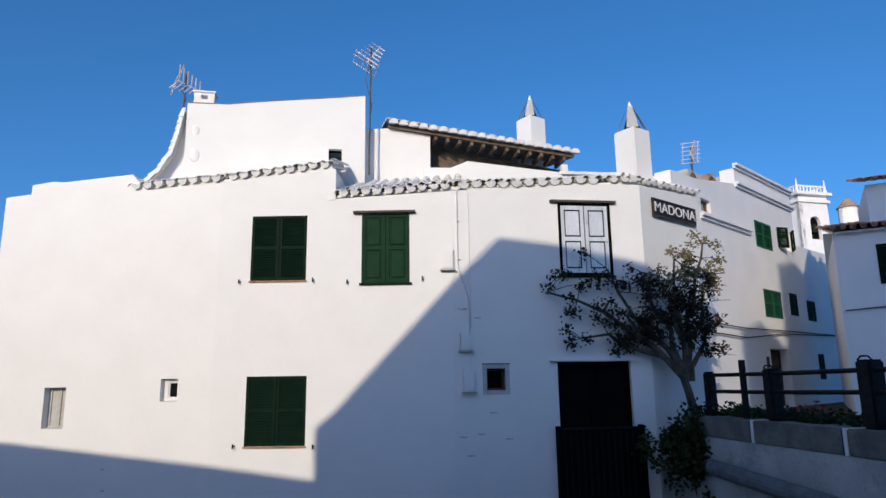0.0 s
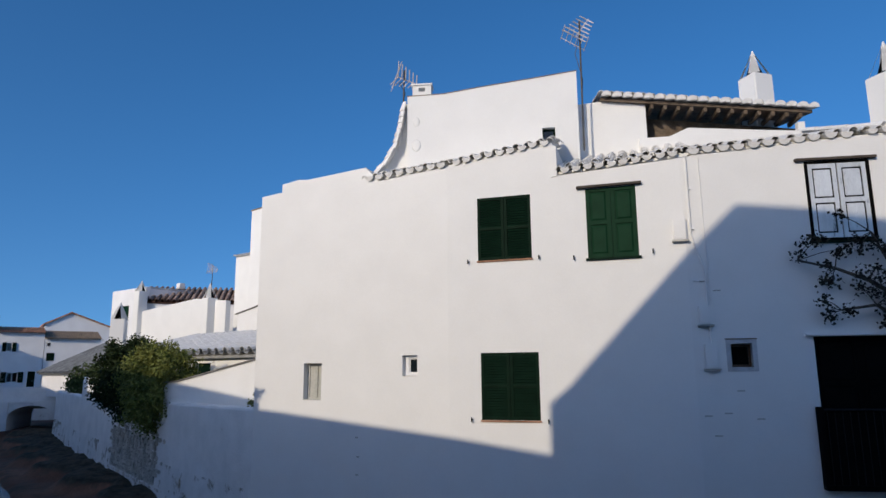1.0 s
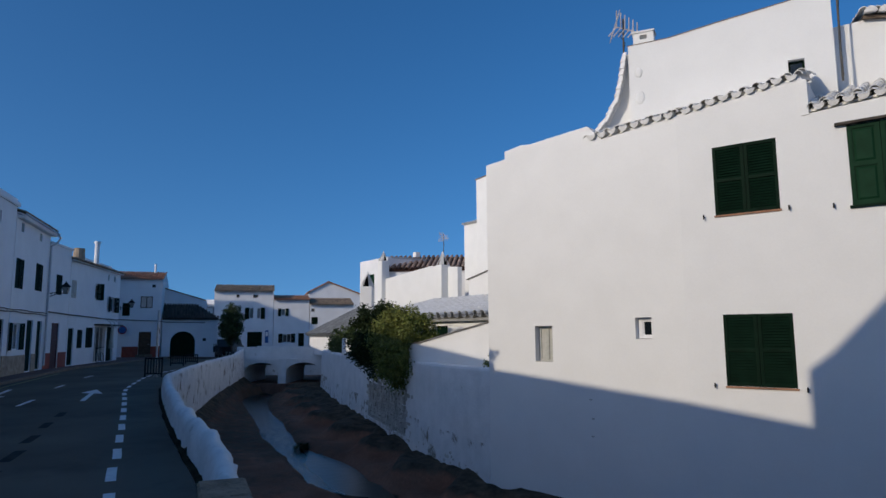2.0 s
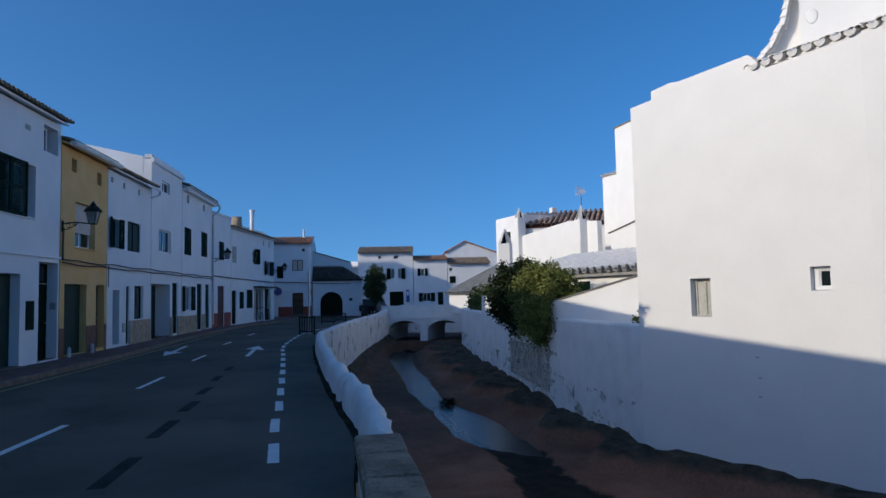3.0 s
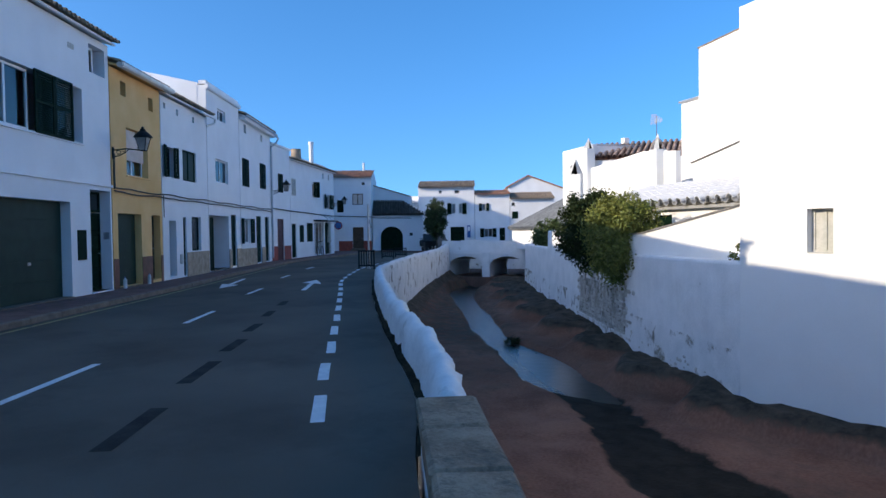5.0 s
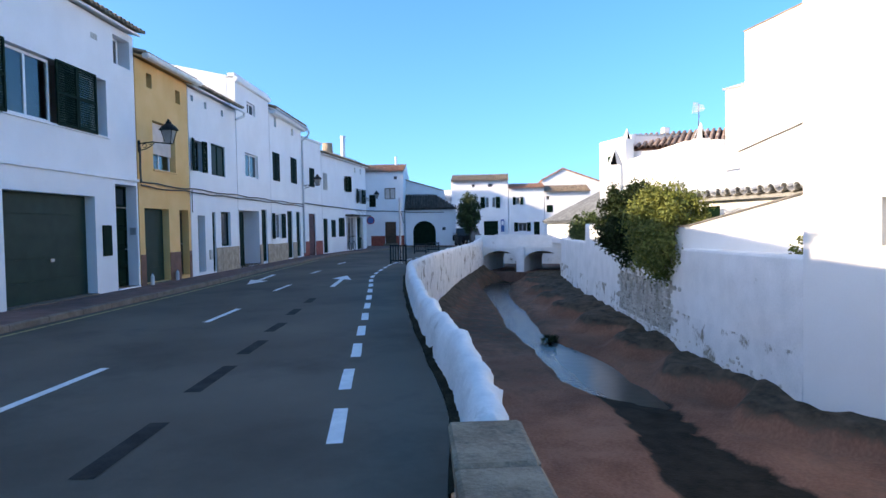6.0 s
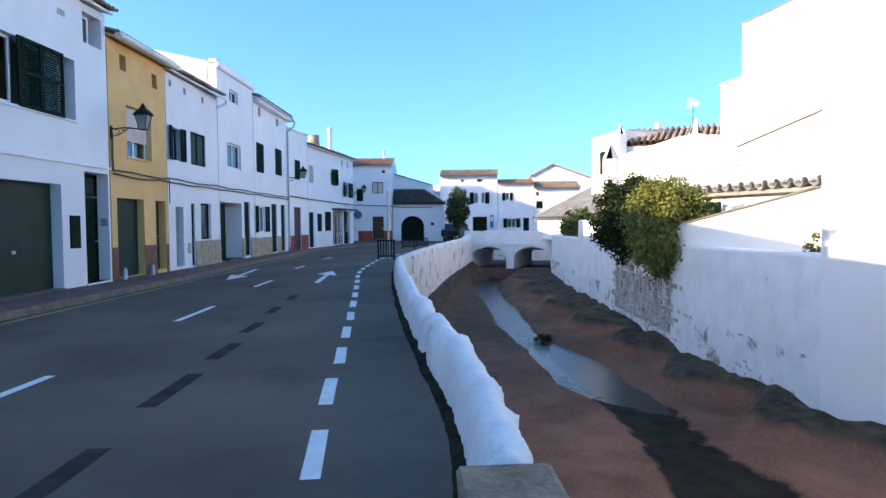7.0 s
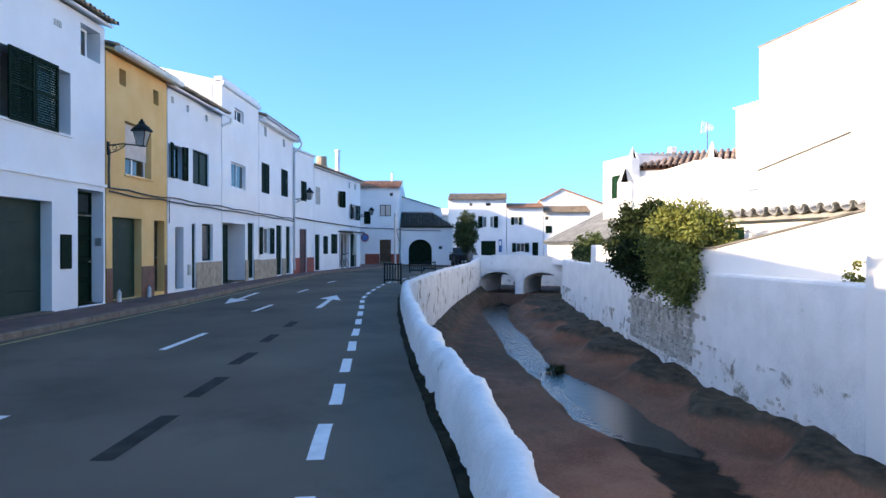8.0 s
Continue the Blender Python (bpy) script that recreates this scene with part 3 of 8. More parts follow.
def stream_half(p):
    """Half the width of the channel, taken from the nearest two bends of its line."""
    d = sorted((math.hypot(p.x - x, p.y - y), w) for (x, y), w in zip(STREAM, STREAM_W))
    (d0, a), (d1, b) = d[0], d[1]
    return (a * d1 + b * d0) / (d0 + d1)


stream_w = [stream_half(p) * (1 + 0.16 * noise.noise((p.x * 0.9, p.y * 0.9, 1.5))) for p in stream]

# road: from the house row to the river parapet
bm = bmesh.new()
slab(bm, [(p.x, p.y) for p in quay_line] + [(-45.0, 46.0), (-54.0, 52.0), (-47.0, 37.0), (-43.8, 30.5), (-35.9, 20.4), (-22.0, 5.2), (12.0, -29.2), (30.0, -20.0)], -0.6, 0.0)
tagged(part("road", bm, ASPHALT), "worn grey asphalt road in the shade, patched darker", "road", kind="structure")

LN = Vector((0.7107, 0.7035, 0))
LD = Vector((-0.7035, 0.7107, 0))
L0 = Vector((-20.3, 5.85, 0))


def row(u, out=0.0, z=0.0):
    p = L0 + LD * u + LN * out
    return (p.x, p.y, z)


bm = bmesh.new()
inner = [row(-34, -0.3), row(20.8, -0.3), (-43.1, 30.7, 0), (-48.5, 34.7, 0), (-46.3, 37.5, 0), (-40.2, 38.6, 0)]
outer = [(-39.9, 37.1, 0), (-44.2, 36.4, 0), (-41.4, 31.6, 0), row(21.2, 1.0), row(9, 1.05), row(4, 1.35), row(-34, 1.45)]
slab(bm, [p[:2] for p in inner + outer], -0.3, 0.1)
tagged(part("pavement", bm, PAVING), "narrow reddish clay pavement along the house fronts", "pavement", kind="structure")
kerb_line = [(p[0], p[1]) for p in outer[::-1]]
kerb = thing("kerb", "grey-brown stone kerb edging the pavement", "kerb", kind="structure")
kp = resample(kerb_line, 74)
rng = random.Random(3)
for a, b in zip(kp, kp[1:]):
    d = (b - a).normalized()
    nrm = Vector((d.y, -d.x, 0))
    if nrm.dot(LN) < 0:
        nrm = -nrm
    bm = bmesh.new()
    g = 0.006
    slab(bm, [(p.x, p.y) for p in (a + d * g, b - d * g, b - d * g + nrm * 0.15, a + d * g + nrm * 0.15)], -0.05, 0.115 + rng.uniform(-0.006, 0.006))
    bmesh.ops.bevel(bm, geom=[e for e in bm.edges if all(v.co.z > 0.05 for v in e.verts)], offset=0.02, segments=1, affect="EDGES")
    part("kerb_stone", bm, KERB, kerb)


def strip(line, off, w, z=0.004):
    bm = bmesh.new()
    last = None
    for i, p in enumerate(line):
        d = (line[min(i + 1, len(line) - 1)] - line[max(i - 1, 0)]).normalized()
        nrm = Vector((-d.y, d.x, 0))
        e = [bm.verts.new(p + nrm * (off - w / 2) + Vector((0, 0, z))), bm.verts.new(p + nrm * (off + w / 2) + Vector((0, 0, z)))]
        if last:
            bm.faces.new((last[0], last[1], e[1], e[0]))
        last = e
    return bm


yl = [Vector((*row(u, 1.45 + 0.33 - 0.02 * max(0, u)), 0)[:3]) for u in range(-30, 20, 2)]
tagged(part("edge_line", strip(yl, 0, 0.10), YPAINT), "faded yellow painted line beside the kerb", "road marking", kind="structure")


def dash(name, p, q, w, material, label, group):
    p, q = Vector((*p, 0)), Vector((*q, 0))
    pts = [p.lerp(q, i / 4) for i in range(5)]
    return tagged(part(name, strip(pts, 0, w), material), label, "road marking", group, "structure")


edge = spline([(-5.35, 2.55), (-6.62, 3.55), (-7.95, 4.575), (-8.7, 5.165), (-9.31, 5.695), (-10.0, 6.225), (-10.6, 6.715), (-11.28, 7.245), (-11.8, 7.68), (-12.53, 8.24), (-13.11, 8.70), (-13.85, 9.29), (-17.0, 11.75), (-20.0, 14.1), (-23.0, 16.9), (-26.0, 20.0), (-29.0, 24.0), (-31.0, 28.0)], 300)
lens = [0.0]
for a, b in zip(edge, edge[1:]):
    lens.append(lens[-1] + (b - a).length)


def on_edge(s):
    for k in range(len(lens) - 1):
        if s <= lens[k + 1]:
            return edge[k].lerp(edge[k + 1], (s - lens[k]) / (lens[k + 1] - lens[k]))
    return edge[-1]


s_ref = min(range(300), key=lambda k: (edge[k] - Vector((-7.95, 4.575, 0))).length)
s0 = lens[s_ref]
for k in range(-2, 18):
    a, b = s0 + k * 1.655, s0 + k * 1.655 + 0.96
    if a < 0 or b > lens[-1]:
        continue
    pts = [on_edge(a + (b - a) * i / 4) for i in range(5)]
    tagged(part("edge_dash", strip(pts, 0, 0.125), PAINT), "short white painted dash along the road edge", "road marking", "edge dashes", "structure")

for p, q in (((-13.82, 5.72), (-15.23, 7.02)), ((-18.22, 9.5), (-19.55, 10.75)), ((-23.24, 13.77), (-24.27, 14.81)), ((-27.6, 17.9), (-28.7, 19.1))):
    dash("lane_dash", p, q, 0.11, PAINT, "thin white painted lane dash", "lane dashes")
dash("lane_dash", (-9.52, 1.83), (-10.95, 3.24), 0.11, PAINT, "thin white painted lane dash", "lane dashes")
for p, q in (((-9.0, 3.47), (-9.92, 4.32)), ((-10.50, 4.75), (-11.26, 5.46)), ((-11.95, 5.92), (-12.66, 6.58)), ((-13.5, 7.2), (-14.2, 7.8)), ((-7.26, 2.02), (-8.17, 2.86)), ((-15.0, 8.5), (-15.7, 9.1)), ((-5.6, 0.75), (-6.5, 1.5))):
    dash("tar_dash", p, q, 0.17, TAR, "black tarred-over old lane dash", "tarred dashes")
dash("tar_patch", (-6.2, -0.2), (-7.6, 1.1), 0.35, TAR, "dark irregular tar patch on the asphalt", "tar patches")


def road_arrow(base, tip, bent, label):
    base, tip = Vector((*base, 0)), Vector((*tip, 0))
    d = (tip - base).normalized()
    n = Vector((-d.y, d.x, 0)) * bent
    L = (tip - base).length
    bm = bmesh.new()

    def poly(pts):
        bm.faces.new([bm.verts.new(base + d * a + n * b + Vector((0, 0, 0.005))) for a, b in pts])
    poly([(0, -0.07), (L * 0.62, -0.07), (L * 0.62, 0.07), (0, 0.07)])
    poly([(L * 0.55, -0.33 if bent > 0 else -0.27), (L, -0.02), (L * 0.70, 0.34)])
    return tagged(part("road_arrow", bm, PAINT), label, "road marking", "road arrows", "structure")


road_arrow((-17.9, 11.1), (-21.2, 13.9), 1, "white painted lane arrow pointing up the road")
road_arrow((-24.0, 12.7), (-20.7, 10.0), 1, "white painted lane arrow pointing down the road")

# river bed
bed_l, bed_r = resample([(p.x, p.y) for p in quay_line], 260), resample(RIVER_R, 260)


def bank_heap(p, off):
    """How far the dark silt heaped against the far wall covers a spot: spurs run out from it every few metres."""
    along = (p.y - p.x) * 0.7071
    reach = 1.55 + 0.65 * math.sin(along * 1.45 + 1.3 * noise.noise((along * 0.3, 0, 3))) + 0.5 * noise.noise((p.x * 0.6, p.y * 0.6, 8))
    reach += 1.1 * min(1.0, max(0.0, (p.y - 19) / 6))
    t = min(1.0, max(0.0, (reach - off) / 1.0))
    return t * t * (3 - 2 * t)


bm = bmesh.new()
rows_ = []
NV = 110
for i in range(260):
    a, b = bed_l[i], bed_r[i]
    ring = []
    for k in range(NV + 1):
        v = k / NV
        p = a.lerp(b, v)
        d, w = 99.0, 0.5
        for c, cw in zip(stream, stream_w):
            e = (p - c).length
            if e < d:
                d, w = e, cw
        z = -2.27 + 0.95 * max(0, 1 - v / 0.22) ** 1.4
        far = max(0.0, (i - 173) / 87)
        z += 0.45 * far * max(0, 1 - v / 0.5)
        heap = bank_heap(p, (1 - v) * (b - a).length)
        z += heap * (0.50 + 0.16 * noise.noise((p.x * 0.7, p.y * 0.7, 9)) + 0.10 * noise.noise((p.x * 2.2, p.y * 2.2, 4)))
        cut = max(0.0, 1 - max(0.0, d - w) / 0.30)
        z = z * (1 - cut) + (-2.47 + 0.10 * min(1.0, max(0.0, (14.3 - p.y) / 0.9)) - 0.20 * min(1.0, max(0.0, 1.1 - d / max(w, 0.1))) * (p.y > 14.0)) * cut
        z += (1 - 0.75 * cut) * 0.07 * noise.noise((p.x * 0.8, p.y * 0.8, 0)) + (1 - 0.6 * cut) * 0.03 * noise.noise((p.x * 3, p.y * 3, 5))
        ring.append(bm.verts.new((p.x, p.y, z)))
    rows_.append(ring)
for r0, r1 in zip(rows_, rows_[1:]):
    for k in range(NV):
        bm.faces.new((r0[k], r0[k + 1], r1[k + 1], r1[k]))
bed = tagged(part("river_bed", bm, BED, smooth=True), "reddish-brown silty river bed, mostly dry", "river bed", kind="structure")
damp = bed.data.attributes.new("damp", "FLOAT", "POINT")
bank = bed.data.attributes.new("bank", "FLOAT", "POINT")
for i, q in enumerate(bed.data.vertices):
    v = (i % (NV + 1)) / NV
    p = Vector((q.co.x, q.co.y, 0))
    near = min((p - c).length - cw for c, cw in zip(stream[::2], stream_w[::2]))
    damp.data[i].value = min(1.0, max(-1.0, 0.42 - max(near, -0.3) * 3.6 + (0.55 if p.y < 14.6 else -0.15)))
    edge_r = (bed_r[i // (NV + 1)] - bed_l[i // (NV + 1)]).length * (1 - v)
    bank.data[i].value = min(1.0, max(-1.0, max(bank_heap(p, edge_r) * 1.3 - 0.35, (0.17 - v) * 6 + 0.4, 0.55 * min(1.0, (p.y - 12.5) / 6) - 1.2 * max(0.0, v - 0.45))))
wet = [p for p in stream if 13.2 < p.y < 36.0]


def water_strip(line, sides):
    """A level sheet along the channel, between two offsets in half widths; the bed clips its edges."""
    b = bmesh.new()
    last = None
    for q in range(len(line)):
        p = line[q]
        d = (line[min(q + 1, len(line) - 1)] - line[max(q - 1, 0)]).normalized()
        nrm = Vector((-d.y, d.x, 0))
        w = stream_half(p) + 0.16
        e = [b.verts.new((*(p + nrm * o * w).to_2d(), -2.44)) for o in sides(p)]
        if last:
            b.faces.new((last[0], last[1], e[1], e[0]))
        last = e
    return b


def calm_side(p):
    """Where the flowing part of the stream gives way to a still pool."""
    return -1.0 + 1.45 * min(1.0, max(0.0, (19.3 - p.y) / 2.2)) + 0.12 * noise.noise((p.x * 1.5, p.y * 1.5, 6))


tagged(part("water", water_strip(wet, lambda p: (calm_side(p), 1.0)), FLOW), "shallow rippling stream of water mirroring the blue sky", "water", kind="structure")
tagged(part("water_pool", water_strip([p for p in wet if p.y < 19.4], lambda p: (-1.0, calm_side(p))), WATER), "still shallow pool beside the stream", "water", kind="structure")

# stones along the stream and under the far wall
rng = random.Random(11)
bm = bmesh.new()
for _ in range(60):
    i = rng.randrange(70, 145)
    p = stream[i] + Vector((rng.gauss(0, 0.3) * stream_w[i], rng.gauss(0, 0.3) * stream_w[i], 0)) + (Vector((0.55, 0.5, 0)) * rng.choice((-1, 1)) * stream_w[i])
    s = rng.uniform(0.02, 0.07)
    bmesh.ops.create_icosphere(bm, subdivisions=1, radius=s, matrix=Matrix.LocRotScale((p.x, p.y, -2.45 + rng.uniform(-0.02, 0.02)), Euler((rng.random(), rng.random(), rng.random() * 6)), Vector((1, rng.uniform(0.6, 1), 0.6))))
tagged(part("river_stones", bm, MARES), "small grey stones scattered along the stream", "stones", kind="stuff")

weed = thing("water_weed", "dark clump of weed growing out of the shallow stream", "weed", Matrix.Translation((-16.4, 18.9, -2.5)))
bm = bmesh.new()
for _ in range(26):
    c_ = Vector((rng.gauss(0, 0.17), rng.gauss(0, 0.17), rng.uniform(0.05, 0.30)))
    for k in range(14):
        tip = c_ + Vector((rng.gauss(0, 0.12), rng.gauss(0, 0.12), rng.uniform(0.0, 0.16)))
        sd = Vector((rng.uniform(-1, 1), rng.uniform(-1, 1), 0)).normalized() * 0.02
        bm.faces.new([bm.verts.new(q) for q in (c_ - sd - Vector((0, 0, 0.05)), c_ + sd - Vector((0, 0, 0.05)), tip)])
part("blades", bm, LEAFDARK, weed)

# quay wall and parapet on the road side: white, lumpy, rounded top
bm = bmesh.new()
prof = [(0.07, -3.0), (0.07, -0.1), (0.095, 0.12), (0.115, 0.26), (0.125, 0.36), (0.155, 0.43), (0.205, 0.472), (0.265, 0.477), (0.315, 0.445), (0.355, 0.37), (0.375, 0.2), (0.38, -0.15), (0.385, -0.5), (0.39, -0.9), (0.40, -1.3), (0.42, -1.8), (0.44, -3.0)]
last = None
ql = spline(QUAY[5:], 700)
for i, p in enumerate(ql):
    d = (ql[min(i + 1, 699)] - ql[max(i - 1, 0)]).normalized()
    nrm = Vector((d.y, -d.x, 0))
    rise = 0.07 * noise.noise((i * 0.05, 3, 0)) + 0.28 * max(0, (i - 600) / 100)
    ring = []
    for x, z in prof:
        j = 0.030 * noise.noise((p.x * 2.6, p.y * 2.6, z * 3 + 7)) + 0.034 * noise.noise((p.x * 5.5, p.y * 5.5, z * 7)) + 0.016 * noise.noise((p.x * 13, p.y * 13, z * 13))
        dz = (rise + j) if z > 0.3 else 0.0
        q = p + nrm * (x + (j if 0.1 < z else j * 0.5))
        ring.append(bm.verts.new((q.x, q.y, z + dz)))
    if last:
        for k in range(len(prof) - 1):
            bm.faces.new((last[k], last[k + 1], ring[k + 1], ring[k]))
    else:
        bm.faces.new(ring)
    last = ring
bm.faces.new(last[::-1])
rp = tagged(part("river_parapet", bm, ROUGHWHITE, smooth=True), "low lumpy whitewashed masonry parapet curving along the river, peeling", "wall", kind="structure")

rp.data.materials.append(PEELING)
for f in rp.data.polygons:
    if f.center.z < 0.30 and f.center.y > 16 and f.normal.dot(Vector((0.75, 0.6, 0))) > 0.3:
        f.material_index = 1

# mossy dirt and the wall foot's shade, painted together as one near-black strip
bm = bmesh.new()
last = None
for i in range(0, 670):
    p = ql[i]
    d = (ql[i + 1] - ql[max(i - 1, 0)]).normalized()
    nrm = Vector((d.y, -d.x, 0))
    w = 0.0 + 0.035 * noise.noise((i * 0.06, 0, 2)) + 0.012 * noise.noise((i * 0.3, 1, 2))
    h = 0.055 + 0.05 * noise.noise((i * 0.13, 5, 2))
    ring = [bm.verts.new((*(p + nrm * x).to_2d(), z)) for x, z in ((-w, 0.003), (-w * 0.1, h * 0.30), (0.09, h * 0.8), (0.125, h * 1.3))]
    if last:
        for k in range(3):
            bm.faces.new((last[k], last[k + 1], ring[k + 1], ring[k]))
    last = ring
tagged(part("gutter_dirt", bm, DIRTSHADE), "dark mossy dirt along the foot of the parapet", "dirt", kind="structure")

# stone-capped stretch nearer by
cap = thing("stone_capped_wall", "low river wall capped with weathered grey-brown stone blocks", "wall", kind="structure")
cl = resample(QUAY[:6], 90)
bm = bmesh.new()
last = None
for i, p in enumerate(cl):
    d = (cl[min(i + 1, 89)] - cl[max(i - 1, 0)]).normalized()
    nrm = Vector((d.y, -d.x, 0))
    ring = [bm.verts.new((*(p + nrm * x).to_2d(), z)) for x, z in ((0.04, -3), (0.04, 0.28), (0.40, 0.28), (0.42, -3))]
    if last:
        for k in range(3):
            bm.faces.new((last[k], last[k + 1], ring[k + 1], ring[k]))
    last = ring
bm.faces.new(last)
part("masonry", bm, ROUGHWHITE, cap)
rng = random.Random(5)
s = len(cl) - 1
while s > 4:
    n = rng.choice((3, 4, 4, 5))
    a, b = cl[s], cl[max(s - n, 0)]
    d = (b - a).normalized()
    nrm = Vector((-d.y, d.x, 0))
    bm = bmesh.new()
    g = 0.008
    slab(bm, [((a + d * g) - nrm * -0.01).to_2d()[:], ((b - d * g) - nrm * -0.01).to_2d()[:], ((b - d * g) + nrm * 0.43).to_2d()[:], ((a + d * g) + nrm * 0.43).to_2d()[:]], 0.27, 0.455 + rng.uniform(-0.008, 0.008))
    bmesh.ops.bevel(bm, geom=bm.edges[:], offset=0.022, segments=1, affect="EDGES")
    for v in bm.verts:
        v.co += Vector((rng.uniform(-0.008, 0.008), rng.uniform(-0.008, 0.008), rng.uniform(-0.007, 0.007)))
    part("coping_stone", bm, STONE, cap)
    s -= n

# land behind the far bank
bm = bmesh.new()
slab(bm, [(-6.8, 14.4), (-9.0, 16.6), (-12.5, 19.9), (-17.0, 24.5), (-21.3, 28.8), (-28.3, 36.4), (-31.0, 40.4), (-48, 62), (-30, 120), (160, 120), (160, -6), (7.75, -6), (7.7, 11.9), (2.7, 12.3), (-2, 13.1)], -2.9, 0.35)
tagged(part("yard_ground", bm, EARTH), "earth ground behind the river wall", "ground", kind="structure")
# the street's shade and planting soil are both put into one dark brown
bm = bmesh.new()
slab(bm, [(7.75, -6.0), (40, -6), (40, 40), (18.2, 19.3), (7.95, 12.3)], 0.3, 1.15)
tagged(part("terrace_ground", bm, STREETDARK), "raised dark paved street beside the retaining wall", "pavement", kind="structure")
bm = bmesh.new()
slab(bm, [(-37.8, 37.9), (-31.4, 40.6), (-34, 45), (-41, 44)], -0.5, 0.05)
slab(bm, [(-43.5, 46.5), (-33, 51), (-25, 75), (-75, 75), (-75, 40), (-54, 51), (-46.5, 43.5)], -3.0, 0.04)
tagged(part("square_ground", bm, ASPHALT), "grey paved ground beyond the bridge", "road", kind="structure")

# far bank wall: lower white river wall with a ledge
bm = bmesh.new()
FAR = [(-6.8, 14.03), (-9.24, 16.15), (-12.7, 19.5), (-17.2, 24.1), (-21.5, 28.4), (-28.5, 36.0), (-31.2, 39.9)]
fl = resample(FAR, 200)
last = None
for i, p in enumerate(fl):
    d = (fl[min(i + 1, 199)] - fl[max(i - 1, 0)]).normalized()
    nrm = Vector((d.y, -d.x, 0))
    t = i / 199
    top = line_at([(0, 0.92), (0.27, 0.86), (0.272, 1.40), (0.43, 1.50), (0.565, 1.62), (0.566, 0.72), (1, 0.74)], t)
    ring = []
    for x, z in ((0.0, -3.0), (0.0, -1.6), (0.0, -0.9), (0.0, -0.2), (0.0, top - 0.05), (0.03, top), (0.42, top + 0.01), (0.45, -3.0)):
        j = 0.028 * noise.noise((p.x * 1.6, p.y * 1.6, z * 2)) + 0.012 * noise.noise((p.x * 6, p.y * 6, z * 6))
        q = p + nrm * (x + j - (0.05 * max(0, -0.9 - z) if x == 0 else 0))
        ring.append(bm.verts.new((q.x, q.y, z)))
    if last:
        for k in range(7):
            bm.faces.new((last[k], last[k + 1], ring[k + 1], ring[k]))
    else:
        bm.faces.new(ring)
    last = ring
bm.faces.new(last[::-1])
river_wall = tagged(part("river_wall", bm, ROUGHWHITE), "whitewashed river wall with peeling foot and bare rubble patches", "wall", kind="structure")
river_wall.data.materials.append(PEELING)
river_wall.data.materials.append(BARESTONE)
for f in river_wall.data.polygons:
    if f.center.z < -0.75:
        f.material_index = 1
    seg, lane = (f.index - 1) // 7, (f.index - 1) % 7
    if lane in (1, 2) and 34 + 3 * lane + seg % 2 < seg < 74 - seg % 3:
        f.material_index = 2
rng = random.Random(21)
stone_mesh = []
for v in range(8):
    b2 = soft_box(-0.5, 0.5, -0.5, 0.5, -0.5, 0.5, 0.22)
    bmesh.ops.delete(b2, geom=[q for q in b2.verts if q.co.y < -0.3], context="VERTS")
    for q in b2.verts:
        q.co *= rng.uniform(0.80, 1.14)
    me = bpy.data.meshes.new("stone")
    bmesh.ops.recalc_face_normals(b2, faces=b2.faces)
    b2.to_mesh(me)
    b2.free()
    me.materials.append(RUBBLE)
    stone_mesh.append(me)


def on_wall(k, off):
    k = max(0.0, min(198.9, k))
    p = fl[int(k)].lerp(fl[int(k) + 1], k % 1)
    d = (fl[int(k) + 1] - fl[int(k)]).normalized()
    return p + Vector((-d.y, d.x, 0)) * off, math.atan2(d.y, d.x)


def rubble(k0, k1, z0, z1, size, fill, seed):
    """Bare wall stones in rough courses, with ragged edges to the patch."""
    r = random.Random(seed)
    step = (fl[1] - fl[0]).length
    z = z0
    while z < z1:
        h = size * r.uniform(0.5, 0.8)
        k = k0 + r.uniform(0, 2)
        while k < k1:
            w = size * r.uniform(0.7, 1.6)
            edge_ = min((k - k0) / (k1 - k0), (k1 - k) / (k1 - k0), 0.35 * (z1 - z) / (z1 - z0)) * 6
            if r.random() < min(fill, edge_ * 0.8 + 0.12):
                st = new("stone", stone_mesh[r.randrange(8)])
                st.parent = river_wall
                q, ang = on_wall(k + w / 2 / step, 0.008 + r.uniform(0, 0.014))
                st.matrix_basis = Matrix.LocRotScale((q.x, q.y, z + h / 2 + r.uniform(-0.02, 0.02)), Euler((0, r.uniform(-0.12, 0.12), ang)), Vector((w * 0.93, 0.07, h * 0.9)))
            k += w / step
        z += h


rubble(33, 75, -1.75, 0.02, 0.20, 0.80, 1)
rubble(12, 34, -1.90, -1.35, 0.15, 0.12, 2)
rubble(2, 20, -2.00, -1.65, 0.14, 0.20, 3)
rubble(150, 170, -1.6, -0.9, 0.3, 0.3, 4)

bm = bmesh.new()
slab(bm, [(-38.0, 37.0), (-30.6, 40.0), (-32, 52), (-46, 47)], -3.0, -1.85)
tagged(part("river_bed_beyond", bm, SOIL), "brown river bed beyond the bridge", "river bed", kind="structure")

bm = box(bmesh.new(), 0.0, 11.4, -0.3, 0.0, -3.0, 0.25)
far_w = part("river_wall_beyond", bm, PEELING, at=facade((-43.5, 46.4), (-33, 50.9)))
tagged(far_w, "white river wall beyond the bridge", "wall", kind="structure")

